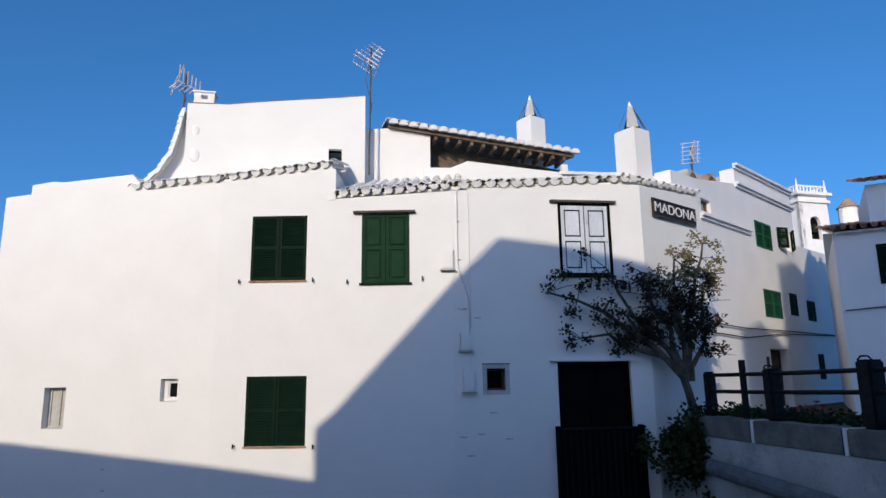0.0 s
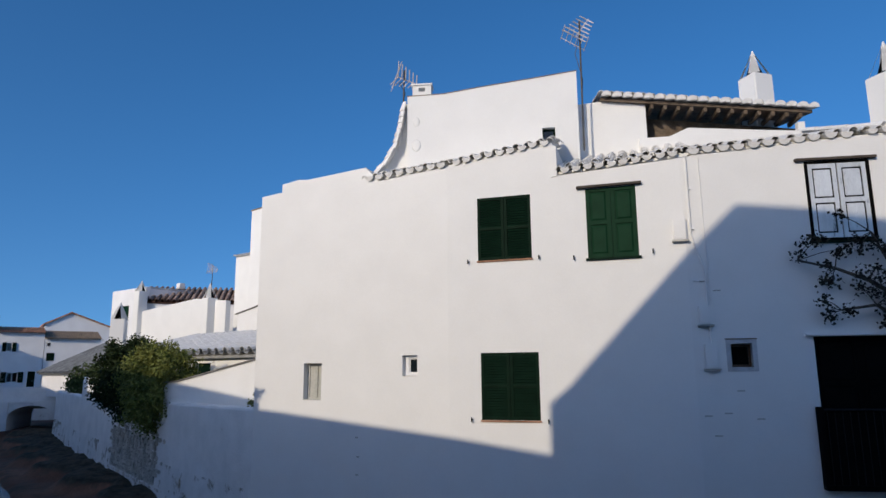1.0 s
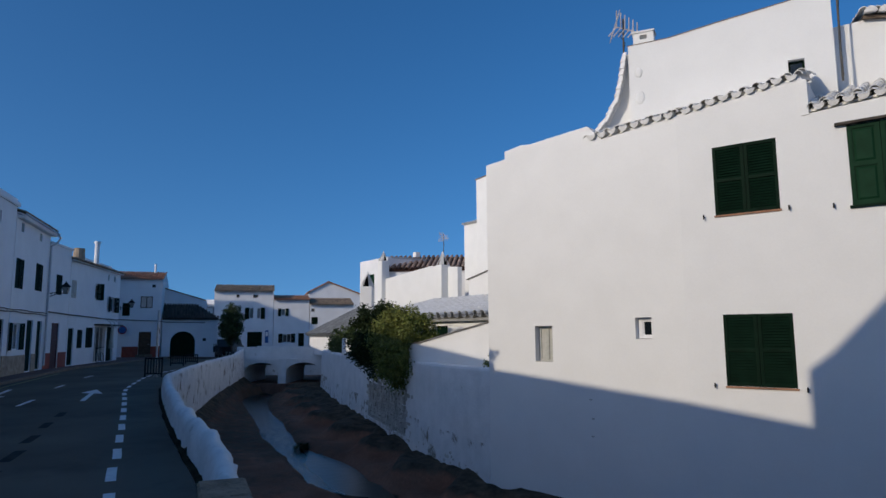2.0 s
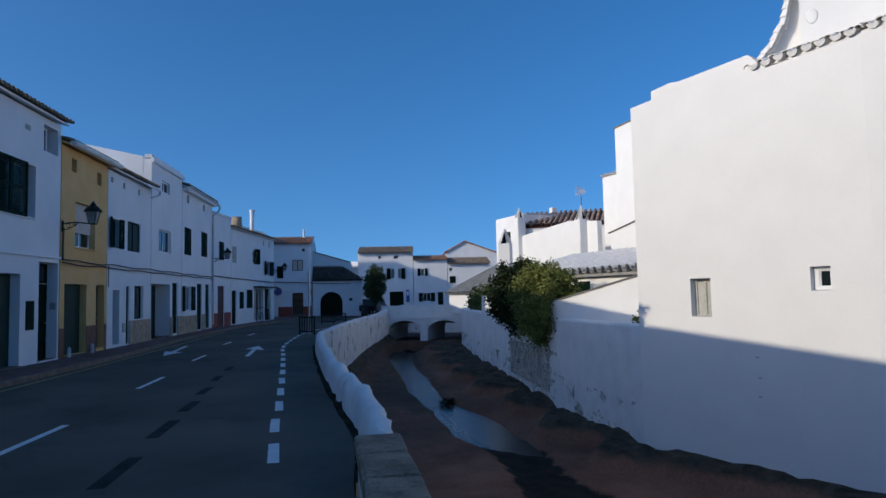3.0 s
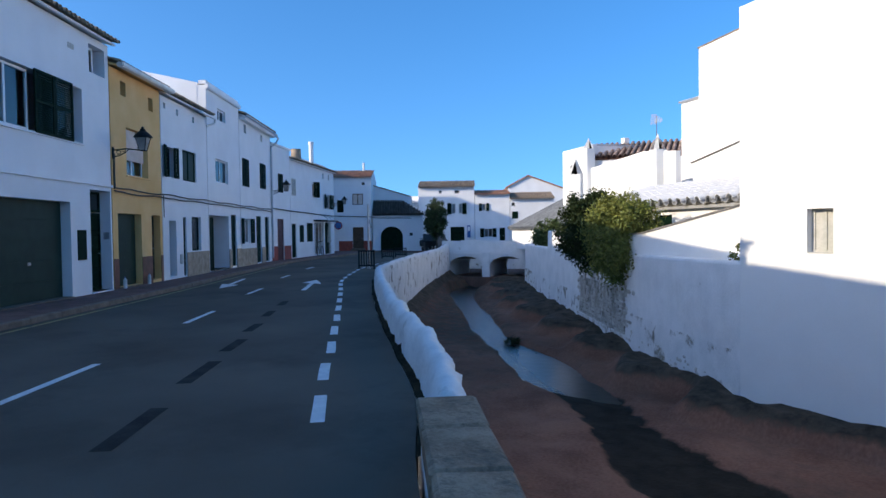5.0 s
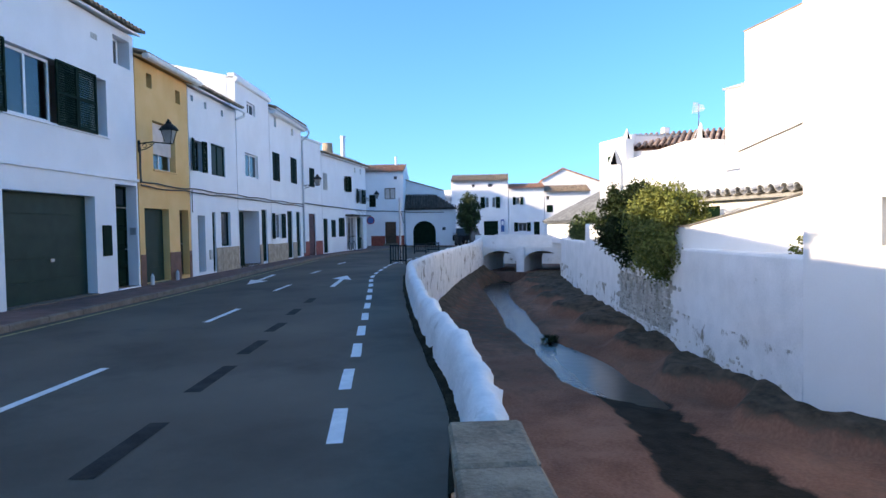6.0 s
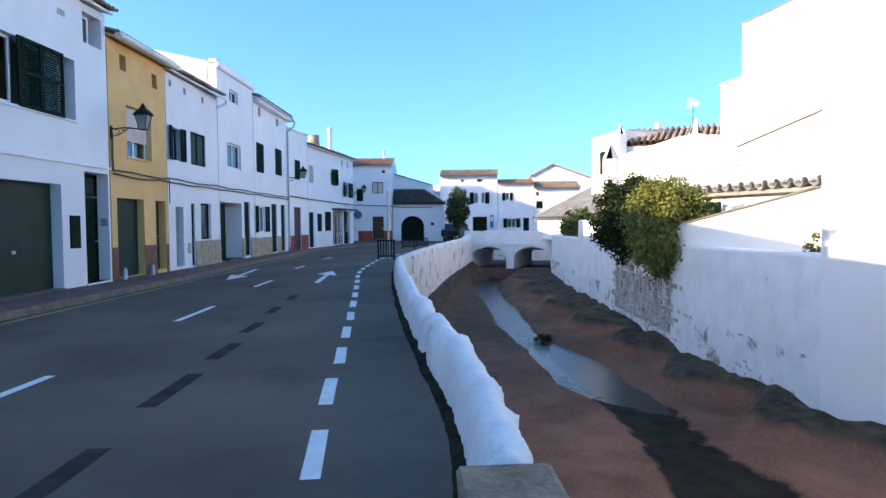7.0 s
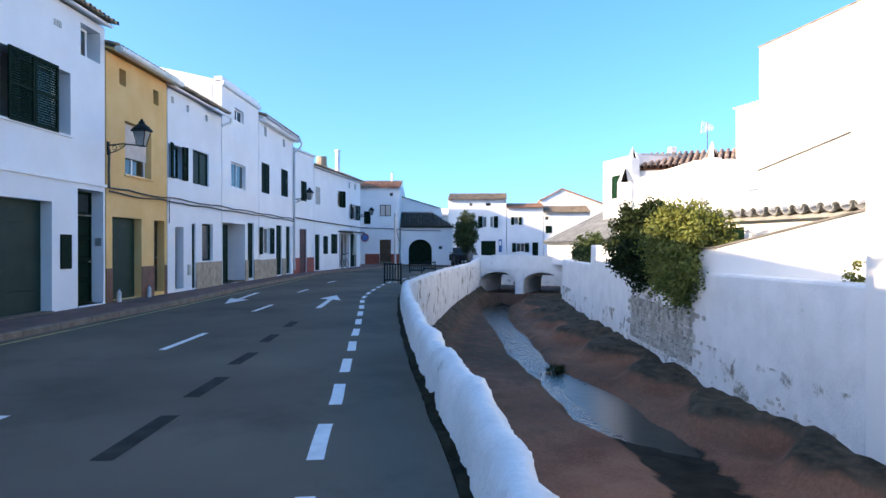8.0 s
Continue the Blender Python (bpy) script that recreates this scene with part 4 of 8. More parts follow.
# bridge
BR = facade((-37.3, 37.5), (-31.2, 40.1))
bridge = thing("bridge", "low white masonry road bridge with two arches and a solid parapet", "bridge", BR)
bm = bmesh.new()
a1, a2 = arch_pts(1.65, -1.0, 1.35, 0.72, 12), arch_pts(4.95, -1.0, 1.35, 0.72, 12)
outline = [(-0.3, -3.0), (0.30, -3.0)] + a1 + [(3.0, -3.0), (3.6, -3.0)] + a2 + [(6.3, -3.0), (7.0, -3.0), (7.0, -0.05), (-0.3, -0.05)]
prism(bm, outline, 0.0, 5.0)
part("arch_body", bm, ROUGHWHITE, bridge)
bm = bmesh.new()
prism(bm, [(-0.3, -0.046), (7.0, -0.046), (7.0, 0.78), (3.0, 0.86), (-0.3, 0.93)], 0.03, 0.35)
part("parapet", bm, ROUGHWHITE, bridge)
part("string_course", box(bmesh.new(), -0.3, 7.0, -0.06, 0.03, -0.10, 0.02), WHITE, bridge)
bm = bmesh.new()
prism(bm, [(3.0, -3.0), (3.6, -3.0), (3.6, 0.0), (3.0, 0.0)], -0.12, -0.002)
part("pier", bm, ROUGHWHITE, bridge)
part("far_parapet", prism(bmesh.new(), [(-0.3, -0.046), (7.0, -0.046), (7.0, 0.8), (-0.3, 0.9)], 4.6, 4.95), ROUGHWHITE, bridge)


# ---- river house ----
PA, PB, PC, PD, PE = (-6.8, 14.03), (-2.0, 12.6), (2.7, 11.75), (6.8, 11.64), (8.9, 12.88)
FA, FB, FC, FD = facade(PA, PB), facade(PB, PC), facade(PC, PD), facade(PD, PE)
LA, LB, LC, LDD = [(Vector(b) - Vector(a)).length for a, b in ((PA, PB), (PB, PC), (PC, PD), (PD, PE))]
river_house = thing("river_house", "large whitewashed riverside house with green shutters and limewashed tile eaves", "house")


def on(ob, m):
    ob.matrix_basis = m @ ob.matrix_basis
    return ob


w0, w4 = (1.39, 1.87, 1.14, 1.96), (3.92, 4.28, 1.66, 2.10)
w1, w2, w3 = (0.66, 1.80, 4.03, 5.38), (0.68, 1.87, 0.79, 2.12), (2.93, 3.91, 3.95, 5.38)
ws, sq, dr = (2.26, 3.40, 4.09, 5.63), (0.58, 1.10, 1.74, 2.28), (2.10, 3.64, -0.20, 2.33)
TH = 0.4
on(part("wall", pierced(bmesh.new(), 0, LA, -3.0, [(0, 6.05), (0.6, 6.10), (0.601, 6.30), (1.1, 6.36), (1.35, 6.33), (2.95, 6.42), (3.3, 6.05), (LA, 6.15)], TH, [w0, w4]), WHITE, river_house), FA)
on(part("wall", pierced(bmesh.new(), 0, LB, -3.0, [(0, 6.15), (2.30, 6.42), (2.301, 5.72), (LB, 5.85)], TH, [w1, w2, w3]), WHITE, river_house), FB)
on(part("wall", pierced(bmesh.new(), 0, LC, -3.0, [(0, 5.85), (3.0, 6.08), (LC, 6.08)], TH, [ws, sq, dr]), WHITE, river_house), FC)
on(part("wall", pierced(bmesh.new(), 0, LDD, -3.0, [(0, 6.08), (LDD, 6.22)], TH, []), WHITE, river_house), FD)
# side, back and floor plates close the house
bm = bmesh.new()
slab(bm, [(-6.8, 14.03), (-6.4, 14.35), (-5.4, 19.5), (-5.8, 19.6)], -3, 6.05)
part("wall", bm, WHITE, river_house)
bm = bmesh.new()
slab(bm, [(-5.8, 19.6), (-5.4, 19.4), (12.0, 18.8), (12, 19.2)], -3, 7.0)
part("wall", bm, WHITE, river_house)
bm = bmesh.new()
slab(bm, [(-6.4, 14.5), (-2, 13.1), (2.7, 12.25), (6.3, 12.15), (11.5, 16), (11.5, 19), (-5.5, 19.3)], 2.85, 3.0)
part("floor_plate", bm, DARKROOM, river_house)


def eave(m, u0, u1, z0, z1, back, rise, material, name="roof_tile", pitch=0.245):
    """A row of separate barrel tiles along an eave that climbs from z0 to z1, with the roof behind it."""
    n = round((u1 - u0) / pitch)
    p = (u1 - u0) / n
    r = random.Random(int(u0 * 100) + n)
    slope = Vector((0, back, rise)).normalized()
    up = Vector((1, 0, 0)).cross(slope)
    cover, chan = bmesh.new(), bmesh.new()
    half_tile(cover, Vector((0, 0, 0)), slope, Vector((1, 0, 0)), up, 0.55, p * 0.34, p * 0.34, 8, 0.014)
    half_tile(chan, Vector((0, 0, 0)), slope, Vector((1, 0, 0)), up, 0.55, p * 0.40, p * 0.44, 8, p * 0.36, cup=-1.0)
    ca, ch = bpy.data.meshes.new(name), bpy.data.meshes.new(name)
    for b, me in ((cover, ca), (chan, ch)):
        bmesh.ops.recalc_face_normals(b, faces=b.faces)
        b.to_mesh(me)
        b.free()
        me.materials.append(material)
    for i in range(n + 1):
        z = z0 + (z1 - z0) * i / n
        for me, du, dy, dz in ((ca, 0.0, -0.02, 0.035), (ch, 0.5, -0.075, 0.055)):
            if du and i == n:
                continue
            o = new(name, me)
            o.parent = river_house
            uu = u0 + (i + du) * p
            o.matrix_basis = m @ Matrix.Translation((uu + r.uniform(-0.012, 0.012), dy + r.uniform(-0.025, 0.015), z + dz + r.uniform(-0.012, 0.012))) @ Matrix.Rotation(r.uniform(-0.04, 0.04), 4, "Z")


def slope_roof(m, u0, u1, za, zb, back, rise, material):
    """The tiled slope behind an eave, in one mesh, and its deck."""
    r = random.Random(4)
    on(part("roof", tiled(u0, u1, 0.3, za + 0.3 * rise / back + 0.02, back, za + rise, 0.245, 0.42, r, zb - za), material, river_house), m)
    on(part("roof_deck", roof_deck(u0, u1, 0.06, za + 0.05 * rise / back, back, za + rise, 0.05, zb - za), WHITE, river_house), m)


eave(FA, 2.95, LA, 6.11, 6.20, 1.7, 0.5, WHITETILE)
eave(FB, 0.1, 2.26, 6.21, 6.46, 1.7, 0.5, WHITETILE)
slope_roof(FA, 3.0, LA + 0.3, 6.11, 6.20, 1.7, 0.5, WHITETILE)
slope_roof(FB, 0.0, 2.28, 6.20, 6.46, 1.7, 0.5, WHITETILE)
eave(FB, 2.42, LB, 5.79, 5.92, 3.0, 1.1, WHITETILE)
slope_roof(FB, 2.36, LB + 0.15, 5.79, 5.92, 2.9, 1.12, WHITETILE)
eave(FC, 0.12, 3.2, 5.94, 6.14, 2.6, 0.75, WHITETILE, pitch=0.27)
eave(FC, 3.42, LC, 6.15, 6.17, 2.6, 0.75, WHITETILE, pitch=0.25)
slope_roof(FC, -0.1, LC, 5.94, 6.15, 2.4, 0.72, WHITETILE)
eave(FD, 0.15, LDD, 6.16, 6.28, 2.0, 0.6, WHITETILE, pitch=0.25)
slope_roof(FD, -0.2, LDD, 6.16, 6.28, 2.0, 0.6, WHITETILE)
# the step between the two eaves
on(part("step_wall", prism(bmesh.new(), [(2.255, 5.70), (2.38, 5.70), (2.38, 6.36), (2.255, 6.40)], -0.02, 2.0), WHITE, river_house), FB)
# back yard deck over the low left part
bm = bmesh.new()
slab(bm, [(-6.7, 14.2), (-3.6, 13.2), (-3.0, 19), (-5.5, 19.3)], 5.75, 5.85)
part("roof_deck", bm, WHITE, river_house)

# upper block
FU = facade((-3.12, 13.9), (1.0, 14.0))
hole_u = (3.26, 3.57, 7.06, 7.46)
on(part("upper_wall", pierced(bmesh.new(), 0, 4.12, 5.5, [(0, 8.42), (0.9, 8.44), (1.86, 8.58), (3.0, 8.72), (4.12, 8.87)], 0.35, [hole_u]), WHITE, river_house), FU)
bm = bmesh.new()
prism(bm, [(0.0, 5.5), (0.3, 5.5), (0.3, 8.40), (0.0, 8.42)], 0.35, 4.5)
prism(bm, [(3.8, 5.5), (4.12, 5.5), (4.12, 8.87), (3.8, 8.85)], 0.35, 4.5)
prism(bm, [(0.3, 5.5), (3.8, 5.5), (3.8, 8.7), (0.3, 8.4)], 4.2, 4.5)
prism(bm, [(0.3, 8.3), (3.8, 8.6), (3.8, 8.68), (0.3, 8.38)], 0.35, 4.2)
on(part("upper_wall", bm, WHITE, river_house), FU)
wu = window(river_house, *hole_u, 0.12, GREEN, 1)
on(wu, FU)
bm = bmesh.new()
prism(bm, [(-0.01, 8.42), (0.9, 8.44), (1.86, 8.58), (3.0, 8.72), (4.13, 8.87), (4.13, 8.885), (3.0, 8.735), (1.86, 8.595), (0.9, 8.455), (-0.01, 8.435)], -0.015, 0.38)
on(part("coping", bm, TERRAGREY, river_house, "thin clay tile coping"), FU)
# small flue on the upper block
bm = bmesh.new()
pierced(bm, 0.12, 0.58, 8.40, 8.72, 0.3, [(0.27, 0.43, 8.56, 8.66)], 0.05)
on(part("flue", bm, WHITE, river_house), FU)
on(part("flue_cap", box(bmesh.new(), 0.09, 0.61, 0.02, 0.38, 8.72, 8.76), WHITE, river_house), FU)
# tile verge that runs down beside the upper block
vp = [Vector((-0.10, 0.0, 8.22)), Vector((-0.18, 0.0, 7.75)), Vector((-0.30, 0.0, 7.25)), Vector((-0.52, 0.0, 6.82)), Vector((-0.82, 0.0, 6.45))]
for k in range(13):
    q = k / 12.001 * 4
    p0 = vp[int(q)].lerp(vp[int(q) + 1], q % 1)
    dd = (vp[int(q) + 1] - vp[int(q)]).normalized()
    out_ = Vector((dd.z, 0, -dd.x)).normalized()
    for y_ in (0.08, 0.36):
        bm = bmesh.new()
        half_tile(bm, p0 - dd * 0.07 + Vector((0.06, y_, 0)), dd, Vector((0, 1, 0)), out_, 0.24, 0.10, 0.145, 6, 0.03)
        on(part("verge_tile", bm, WHITETILE, river_house), FU)
bm = bmesh.new()
prism(bm, [(0.0, 8.2), (-0.12, 8.0), (-0.28, 7.2), (-0.7, 6.6), (-0.8, 6.2), (0.0, 6.2)], 0.25, 0.9)
on(part("verge_wall", bm, WHITE, river_house), FU)
for z, r_ in ((7.75, 0.12), (7.15, 0.16)):
    bm = bmesh.new()
    bmesh.ops.create_uvsphere(bm, u_segments=12, v_segments=8, radius=r_, matrix=Matrix.Translation((0.22, 0.0, z)) @ Matrix.Diagonal((0.7, 0.14, 1, 1)))
    on(part("plaster_boss", bm, WHITE, river_house, smooth=True), FU)

# higher roof behind, with a dark open loft under it
bm = bmesh.new()
prism(bm, [(4.12, 6.5), (5.8, 6.5), (5.8, 8.12), (4.75, 8.26), (4.12, 8.2)], 0.5, 0.8)
on(part("loft_wall", bm, WHITE, river_house), FU)
bm = bmesh.new()
prism(bm, [(5.8, 6.5), (9.5, 6.5), (9.5, 7.56), (5.8, 8.0)], 1.1, 1.3)
on(part("loft_boarding", bm, OLDWOOD, river_house, "weathered brown timber under the eave"), FU)
on(part("loft_post", box(bmesh.new(), 9.3, 9.46, 0.5, 0.66, 6.6, 7.52), WHITE, river_house), FU)
bm = bmesh.new()
prism(bm, [(5.6, 6.4), (10.9, 6.4), (10.9, 7.17), (8.5, 7.32), (6.75, 7.46), (6.3, 7.26), (5.6, 7.24)], 0.42, 0.62)
on(part("low_wall", bm, WHITE, river_house), FU)
bm = tiled(4.72, 9.62, 0.30, 8.32, 4.2, 9.1, 0.25, 0.42, random.Random(9), -0.56)
on(part("roof", bm, WHITETILE, river_house), FU)
for i in range(20):
    u = 4.72 + 0.25 * (i + 0.5)
    bm = bmesh.new()
    half_tile(bm, Vector((u, 0.24, 8.325 - (u - 4.72) * 0.114)), Vector((0, 0.98, 0.2)), Vector((1, 0, 0)), Vector((0, -0.2, 0.98)), 0.4, 0.12, 0.105, 8, 0.10)
    on(part("roof_tile", bm, WHITETILE, river_house), FU)
on(part("roof_deck", roof_deck(4.72, 9.6, 0.38, 8.31, 4.2, 9.08, 0.07, -0.56), OLDWOOD, river_house), FU)
for i in range(12):
    u = 5.9 + i * 0.31
    on(part("rafter", box(bmesh.new(), u, u + 0.07, 0.40, 1.1, 8.12 - (u - 4.72) * 0.114, 8.22 - (u - 4.72) * 0.114), OLDWOOD, river_house), FU)


def spire_chimney(m, w, z0, z1, tip, label):
    """A square white chimney whose top is a pierced pyramid of four leaning tiles."""
    c = thing("chimney", label, "chimney", m, "spire chimneys")
    h = w / 2
    part("shaft", soft_box(-h, h, -h, h, z0, z1, 0.025), WHITE, c)
    for k in range(4):
        a = radians(45 + 90 * k)
        bm = bmesh.new()
        o = Vector((math.cos(a), math.sin(a), 0)) * h * 1.15
        t = Vector((-math.sin(a), math.cos(a), 0))
        pts = [o - t * h * 0.46, o + t * h * 0.46, o * 0.10 + t * h * 0.16, o * 0.10 - t * h * 0.16]
        zs = [z1, z1, tip, tip]
        q = [bm.verts.new((p.x, p.y, z)) for p, z in zip(pts, zs)]
        bm.faces.new(q)
        bmesh.ops.solidify(bm, geom=bm.faces[:], thickness=0.05)
        part("cowl_tile", bm, WHITE, c)
    bm = bmesh.new()
    bmesh.ops.create_cone(bm, cap_ends=True, segments=8, radius1=0.07, radius2=0.015, depth=0.16, matrix=Matrix.Translation((0, 0, tip + 0.02)))
    part("finial", bm, WHITE, c)
    # a black cone fills the cowl to paint the darkness between its tiles
    bm = bmesh.new()
    bmesh.ops.create_cone(bm, cap_ends=True, segments=4, radius1=h * 0.92, radius2=h * 0.08, depth=(tip - z1) * 0.86, matrix=Matrix.Translation((0, 0, z1 + (tip - z1) * 0.435)))
    part("sooty_core", bm, DEEPBLACK, c, "black sooty flue inside the cowl")
    return c


spire_chimney(pose(5.76, 15.9, 0, 0, 0, 25), 0.594, 6.9, 9.26, 9.90, "square white chimney with a pierced pointed cowl, on the tiled roof")
spire_chimney(pose(7.36, 12.95, 0, 0, 0, 25), 0.60, 5.9, 7.82, 8.50, "taller square white chimney with a pierced pointed cowl")


# windows of the river house
on(part("window", box(bmesh.new(), w1[0] + 0.02, w1[1] - 0.02, 0.06, 0.10, w1[2] + 0.02, w1[3] - 0.02), DARKROOM, river_house), FB)
for a_, b_ in ((w1[0], (w1[0] + w1[1]) / 2 - 0.004), ((w1[0] + w1[1]) / 2 + 0.004, w1[1])):
    slatted_leaf("shutter", a_, b_, w1[2], w1[3], GREEN, river_house, FB)
on(part("window", box(bmesh.new(), w2[0] + 0.02, w2[1] - 0.02, 0.06, 0.10, w2[2] + 0.02, w2[3] - 0.02), DARKROOM, river_house), FB)
for a_, b_ in ((w2[0], (w2[0] + w2[1]) / 2 - 0.004), ((w2[0] + w2[1]) / 2 + 0.004, w2[1])):
    slatted_leaf("shutter", a_, b_, w2[2], w2[3], GREEN, river_house, FB)
on(shutters_closed(river_house, *w3, MIDGREEN, "panel", 0.0, "green panelled shutters, closed"), FB)
on(part("window", box(bmesh.new(), ws[0], ws[1], 0.05, 0.09, ws[2], ws[3]), DARKROOM, river_house), FC)
bm = bmesh.new()
pierced(bm, ws[0], ws[1], ws[2], ws[3], 0.06, [(ws[0] + 0.055, ws[1] - 0.055, ws[2] + 0.055, ws[3] - 0.04)], -0.02)
on(part("shutter_frame", bm, DEEPBLACK, river_house, "black shutter frame"), FC)
mid_ = (ws[0] + ws[1]) / 2
# leaves and panels carry the painted glint; frame and grooves keep the black
for a_, b_ in ((ws[0] + 0.06, mid_ - 0.012), (mid_ + 0.012, ws[1] - 0.06)):
    z0_, z1_ = ws[2] + 0.06, ws[3] - 0.045
    zm = (z0_ + z1_) / 2
    leaf_ = bmesh.new()
    pierced(leaf_, a_, b_, z0_, z1_, 0.035, [(a_ + 0.075, b_ - 0.075, z0_ + 0.09, zm - 0.045), (a_ + 0.075, b_ - 0.075, zm + 0.045, z1_ - 0.09)], 0.0)
    sh_ = on(part("shutter", leaf_, GLINTPAINT, river_house, "glossy panelled shutter glinting silver in the sun"), FC)
    part("groove", box(bmesh.new(), a_ + 0.07, b_ - 0.07, 0.024, 0.034, z0_ + 0.08, z1_ - 0.08), DEEPBLACK, sh_)
    for lo_, hi_ in ((z0_ + 0.09, zm - 0.045), (zm + 0.045, z1_ - 0.09)):
        part("panel", soft_box(a_ + 0.10, b_ - 0.10, 0.004, 0.024, lo_ + 0.03, hi_ - 0.03, 0.008), GLINTPAINT, sh_)
for fm, (a, b, z0, z1) in ((FB, w1), (FB, w2)):
    on(part("sill", box(bmesh.new(), a - 0.02, b + 0.02, -0.03, 0.06, z0 - 0.035, z0 - 0.002), TERRA, river_house, "red clay sill"), fm)
for fm, (a, b, z0, z1) in ((FB, w3), (FC, ws)):
    on(part("sill", box(bmesh.new(), a - 0.04, b + 0.04, -0.05, 0.06, z0 - 0.045, z0 - 0.002), GREEN, river_house), fm)
    on(part("lintel", box(bmesh.new(), a - 0.17, b + 0.12, -0.09, 0.03, z1 + 0.01, z1 + 0.055), DARKTILE, river_house, "thin dark stone drip ledge"), fm)
for fm, a, z in ((FB, 0.45, 4.02), (FB, 1.95, 4.03), (FB, 2.65, 3.98), (FB, 4.17, 4.02), (FB, 0.48, 0.80), (FB, 2.03, 0.78), (FC, 1.95, 4.05)):
    on(part("shutter_stay", rod(rod(bmesh.new(), (a, -0.06, z), (a, 0.02, z), 0.012), (a, -0.06, z - 0.05), (a, -0.06, z + 0.04), 0.014), IRON, river_house), fm)
wa = window(river_house, *w0, 0.16, FRAMEGREY, 2, "narrow pale grey casement in a deep reveal", FRAMEGREY)
on(wa, FA)
on(part("sill", box(bmesh.new(), w0[0] + 0.002, w0[1] - 0.002, 0.0, 0.15, w0[2] + 0.001, w0[2] + 0.02), FRAMEGREY, river_house), FA)
wb = window(river_house, w4[0] + 0.1, w4[1] - 0.05, w4[2] + 0.06, w4[3] - 0.06, 0.14, FRAMEW, 1, "", DARKPANE)
on(wb, FA)
bm = bmesh.new()
pierced(bm, w4[0] + 0.01, w4[1] - 0.01, w4[2] + 0.01, w4[3] - 0.01, 0.06, [(w4[0] + 0.1, w4[1] - 0.05, w4[2] + 0.06, w4[3] - 0.06)], 0.12)
on(part("reveal", bm, FRAMEW, river_house), FA)
# the pane is plain black, painting the dark room behind
wc = window(river_house, sq[0] + 0.07, sq[1] - 0.07, sq[2] + 0.05, sq[3] - 0.07, 0.12, WOOD, 1, "", DEEPBLACK)
on(wc, FC)
bm = bmesh.new()
pierced(bm, sq[0] - 0.01, sq[1] + 0.01, sq[2] - 0.03, sq[3] + 0.01, 0.1, [(sq[0] + 0.07, sq[1] - 0.07, sq[2] + 0.05, sq[3] - 0.06)], -0.012)
on(part("surround", bm, GREYTILE, river_house), FC)
on(part("lintel", box(bmesh.new(), sq[0] - 0.02, sq[1] + 0.02, -0.02, 0.05, sq[3] + 0.012, sq[3] + 0.035), OLDWOOD, river_house), FC)
# balcony door with its low iron guard
dd = part("door", panel_leaf(dr[0], (dr[0] + dr[1]) / 2 - 0.004, dr[2], dr[3], 0.10, 3), DEEPBLACK, river_house, "tall black double door")
on(dd, FC)
on(part("door", panel_leaf((dr[0] + dr[1]) / 2 + 0.004, dr[1], dr[2], dr[3], 0.10, 3), DEEPBLACK, river_house, "tall black double door"), FC)
on(part("lintel", soft_box(dr[0] - 0.16, dr[1] + 0.14, -0.10, 0.03, dr[3] + 0.005, dr[3] + 0.045, 0.008), WHITE, river_house), FC)
guard = thing("balcony_guard", "low black boarded guard across the balcony door", "railing", FC)
for u in (dr[0] - 0.06, dr[1] + 0.10):
    part("post", box(bmesh.new(), u - 0.04, u + 0.04, -0.16, 0.0, -0.28, 1.08), DEEPBLACK, guard)
part("rail", rod(bmesh.new(), (dr[0] - 0.06, -0.12, 1.03), (dr[1] + 0.10, -0.12, 1.03), 0.022), IRON, guard)
part("board", box(bmesh.new(), dr[0] - 0.02, dr[1] + 0.06, -0.10, -0.08, -0.24, 1.02), DEEPBLACK, guard)
part("base_board", box(bmesh.new(), dr[0] - 0.1, dr[1] + 0.14, -0.18, 0.0, -0.33, -0.24), DEEPBLACK, guard)
for k in range(13):
    u = dr[0] + 0.04 + k * (dr[1] - dr[0] - 0.02) / 12
    part("bar", rod(bmesh.new(), (u, -0.12, -0.24), (u, -0.12, 1.03), 0.009, n=6), IRON, guard)

# meter boxes, conduit and drain marks on the wall
for u0_, u1_, z0_, z1_, fm in ((4.56, 4.80, 4.20, 4.62, FB), (0.13, 0.34, 2.58, 2.92, FC), (0.18, 0.40, 1.77, 2.22, FC)):
    b_ = thing("meter_box", "small white-painted box fixed to the wall", "meter box", fm, "wall boxes")
    part("body", soft_box(u0_, u1_, -0.09, 0.0, z0_, z1_, 0.012), WHITE, b_)
    part("lid", soft_box(u0_ + 0.015, u1_ - 0.015, -0.10, -0.088, z0_ + 0.02, z1_ - 0.02, 0.004), WHITE, b_)
    part("ledge", box(bmesh.new(), u0_ - 0.03, u1_ + 0.04, -0.11, 0.0, z0_ - 0.03, z0_ - 0.005), FRAMEGREY, b_)
conduit = thing("conduit", "thin white-painted conduit running down the wall", "pipe", FC)
part("tube", run(bmesh.new(), [(0.10, -0.03, 5.85), (0.10, -0.03, 4.3), (0.30, -0.03, 3.6), (0.32, -0.03, 1.75)], 0.018), WHITE, conduit)
part("tube", run(bmesh.new(), [(0.34, -0.02, 5.8), (0.36, -0.02, 2.95)], 0.008), WHITE, conduit)
for z in (5.2, 4.4, 3.4):
    part("clip", box(bmesh.new(), 0.08, 0.16, -0.045, 0.0, z, z + 0.02), WHITE, conduit)
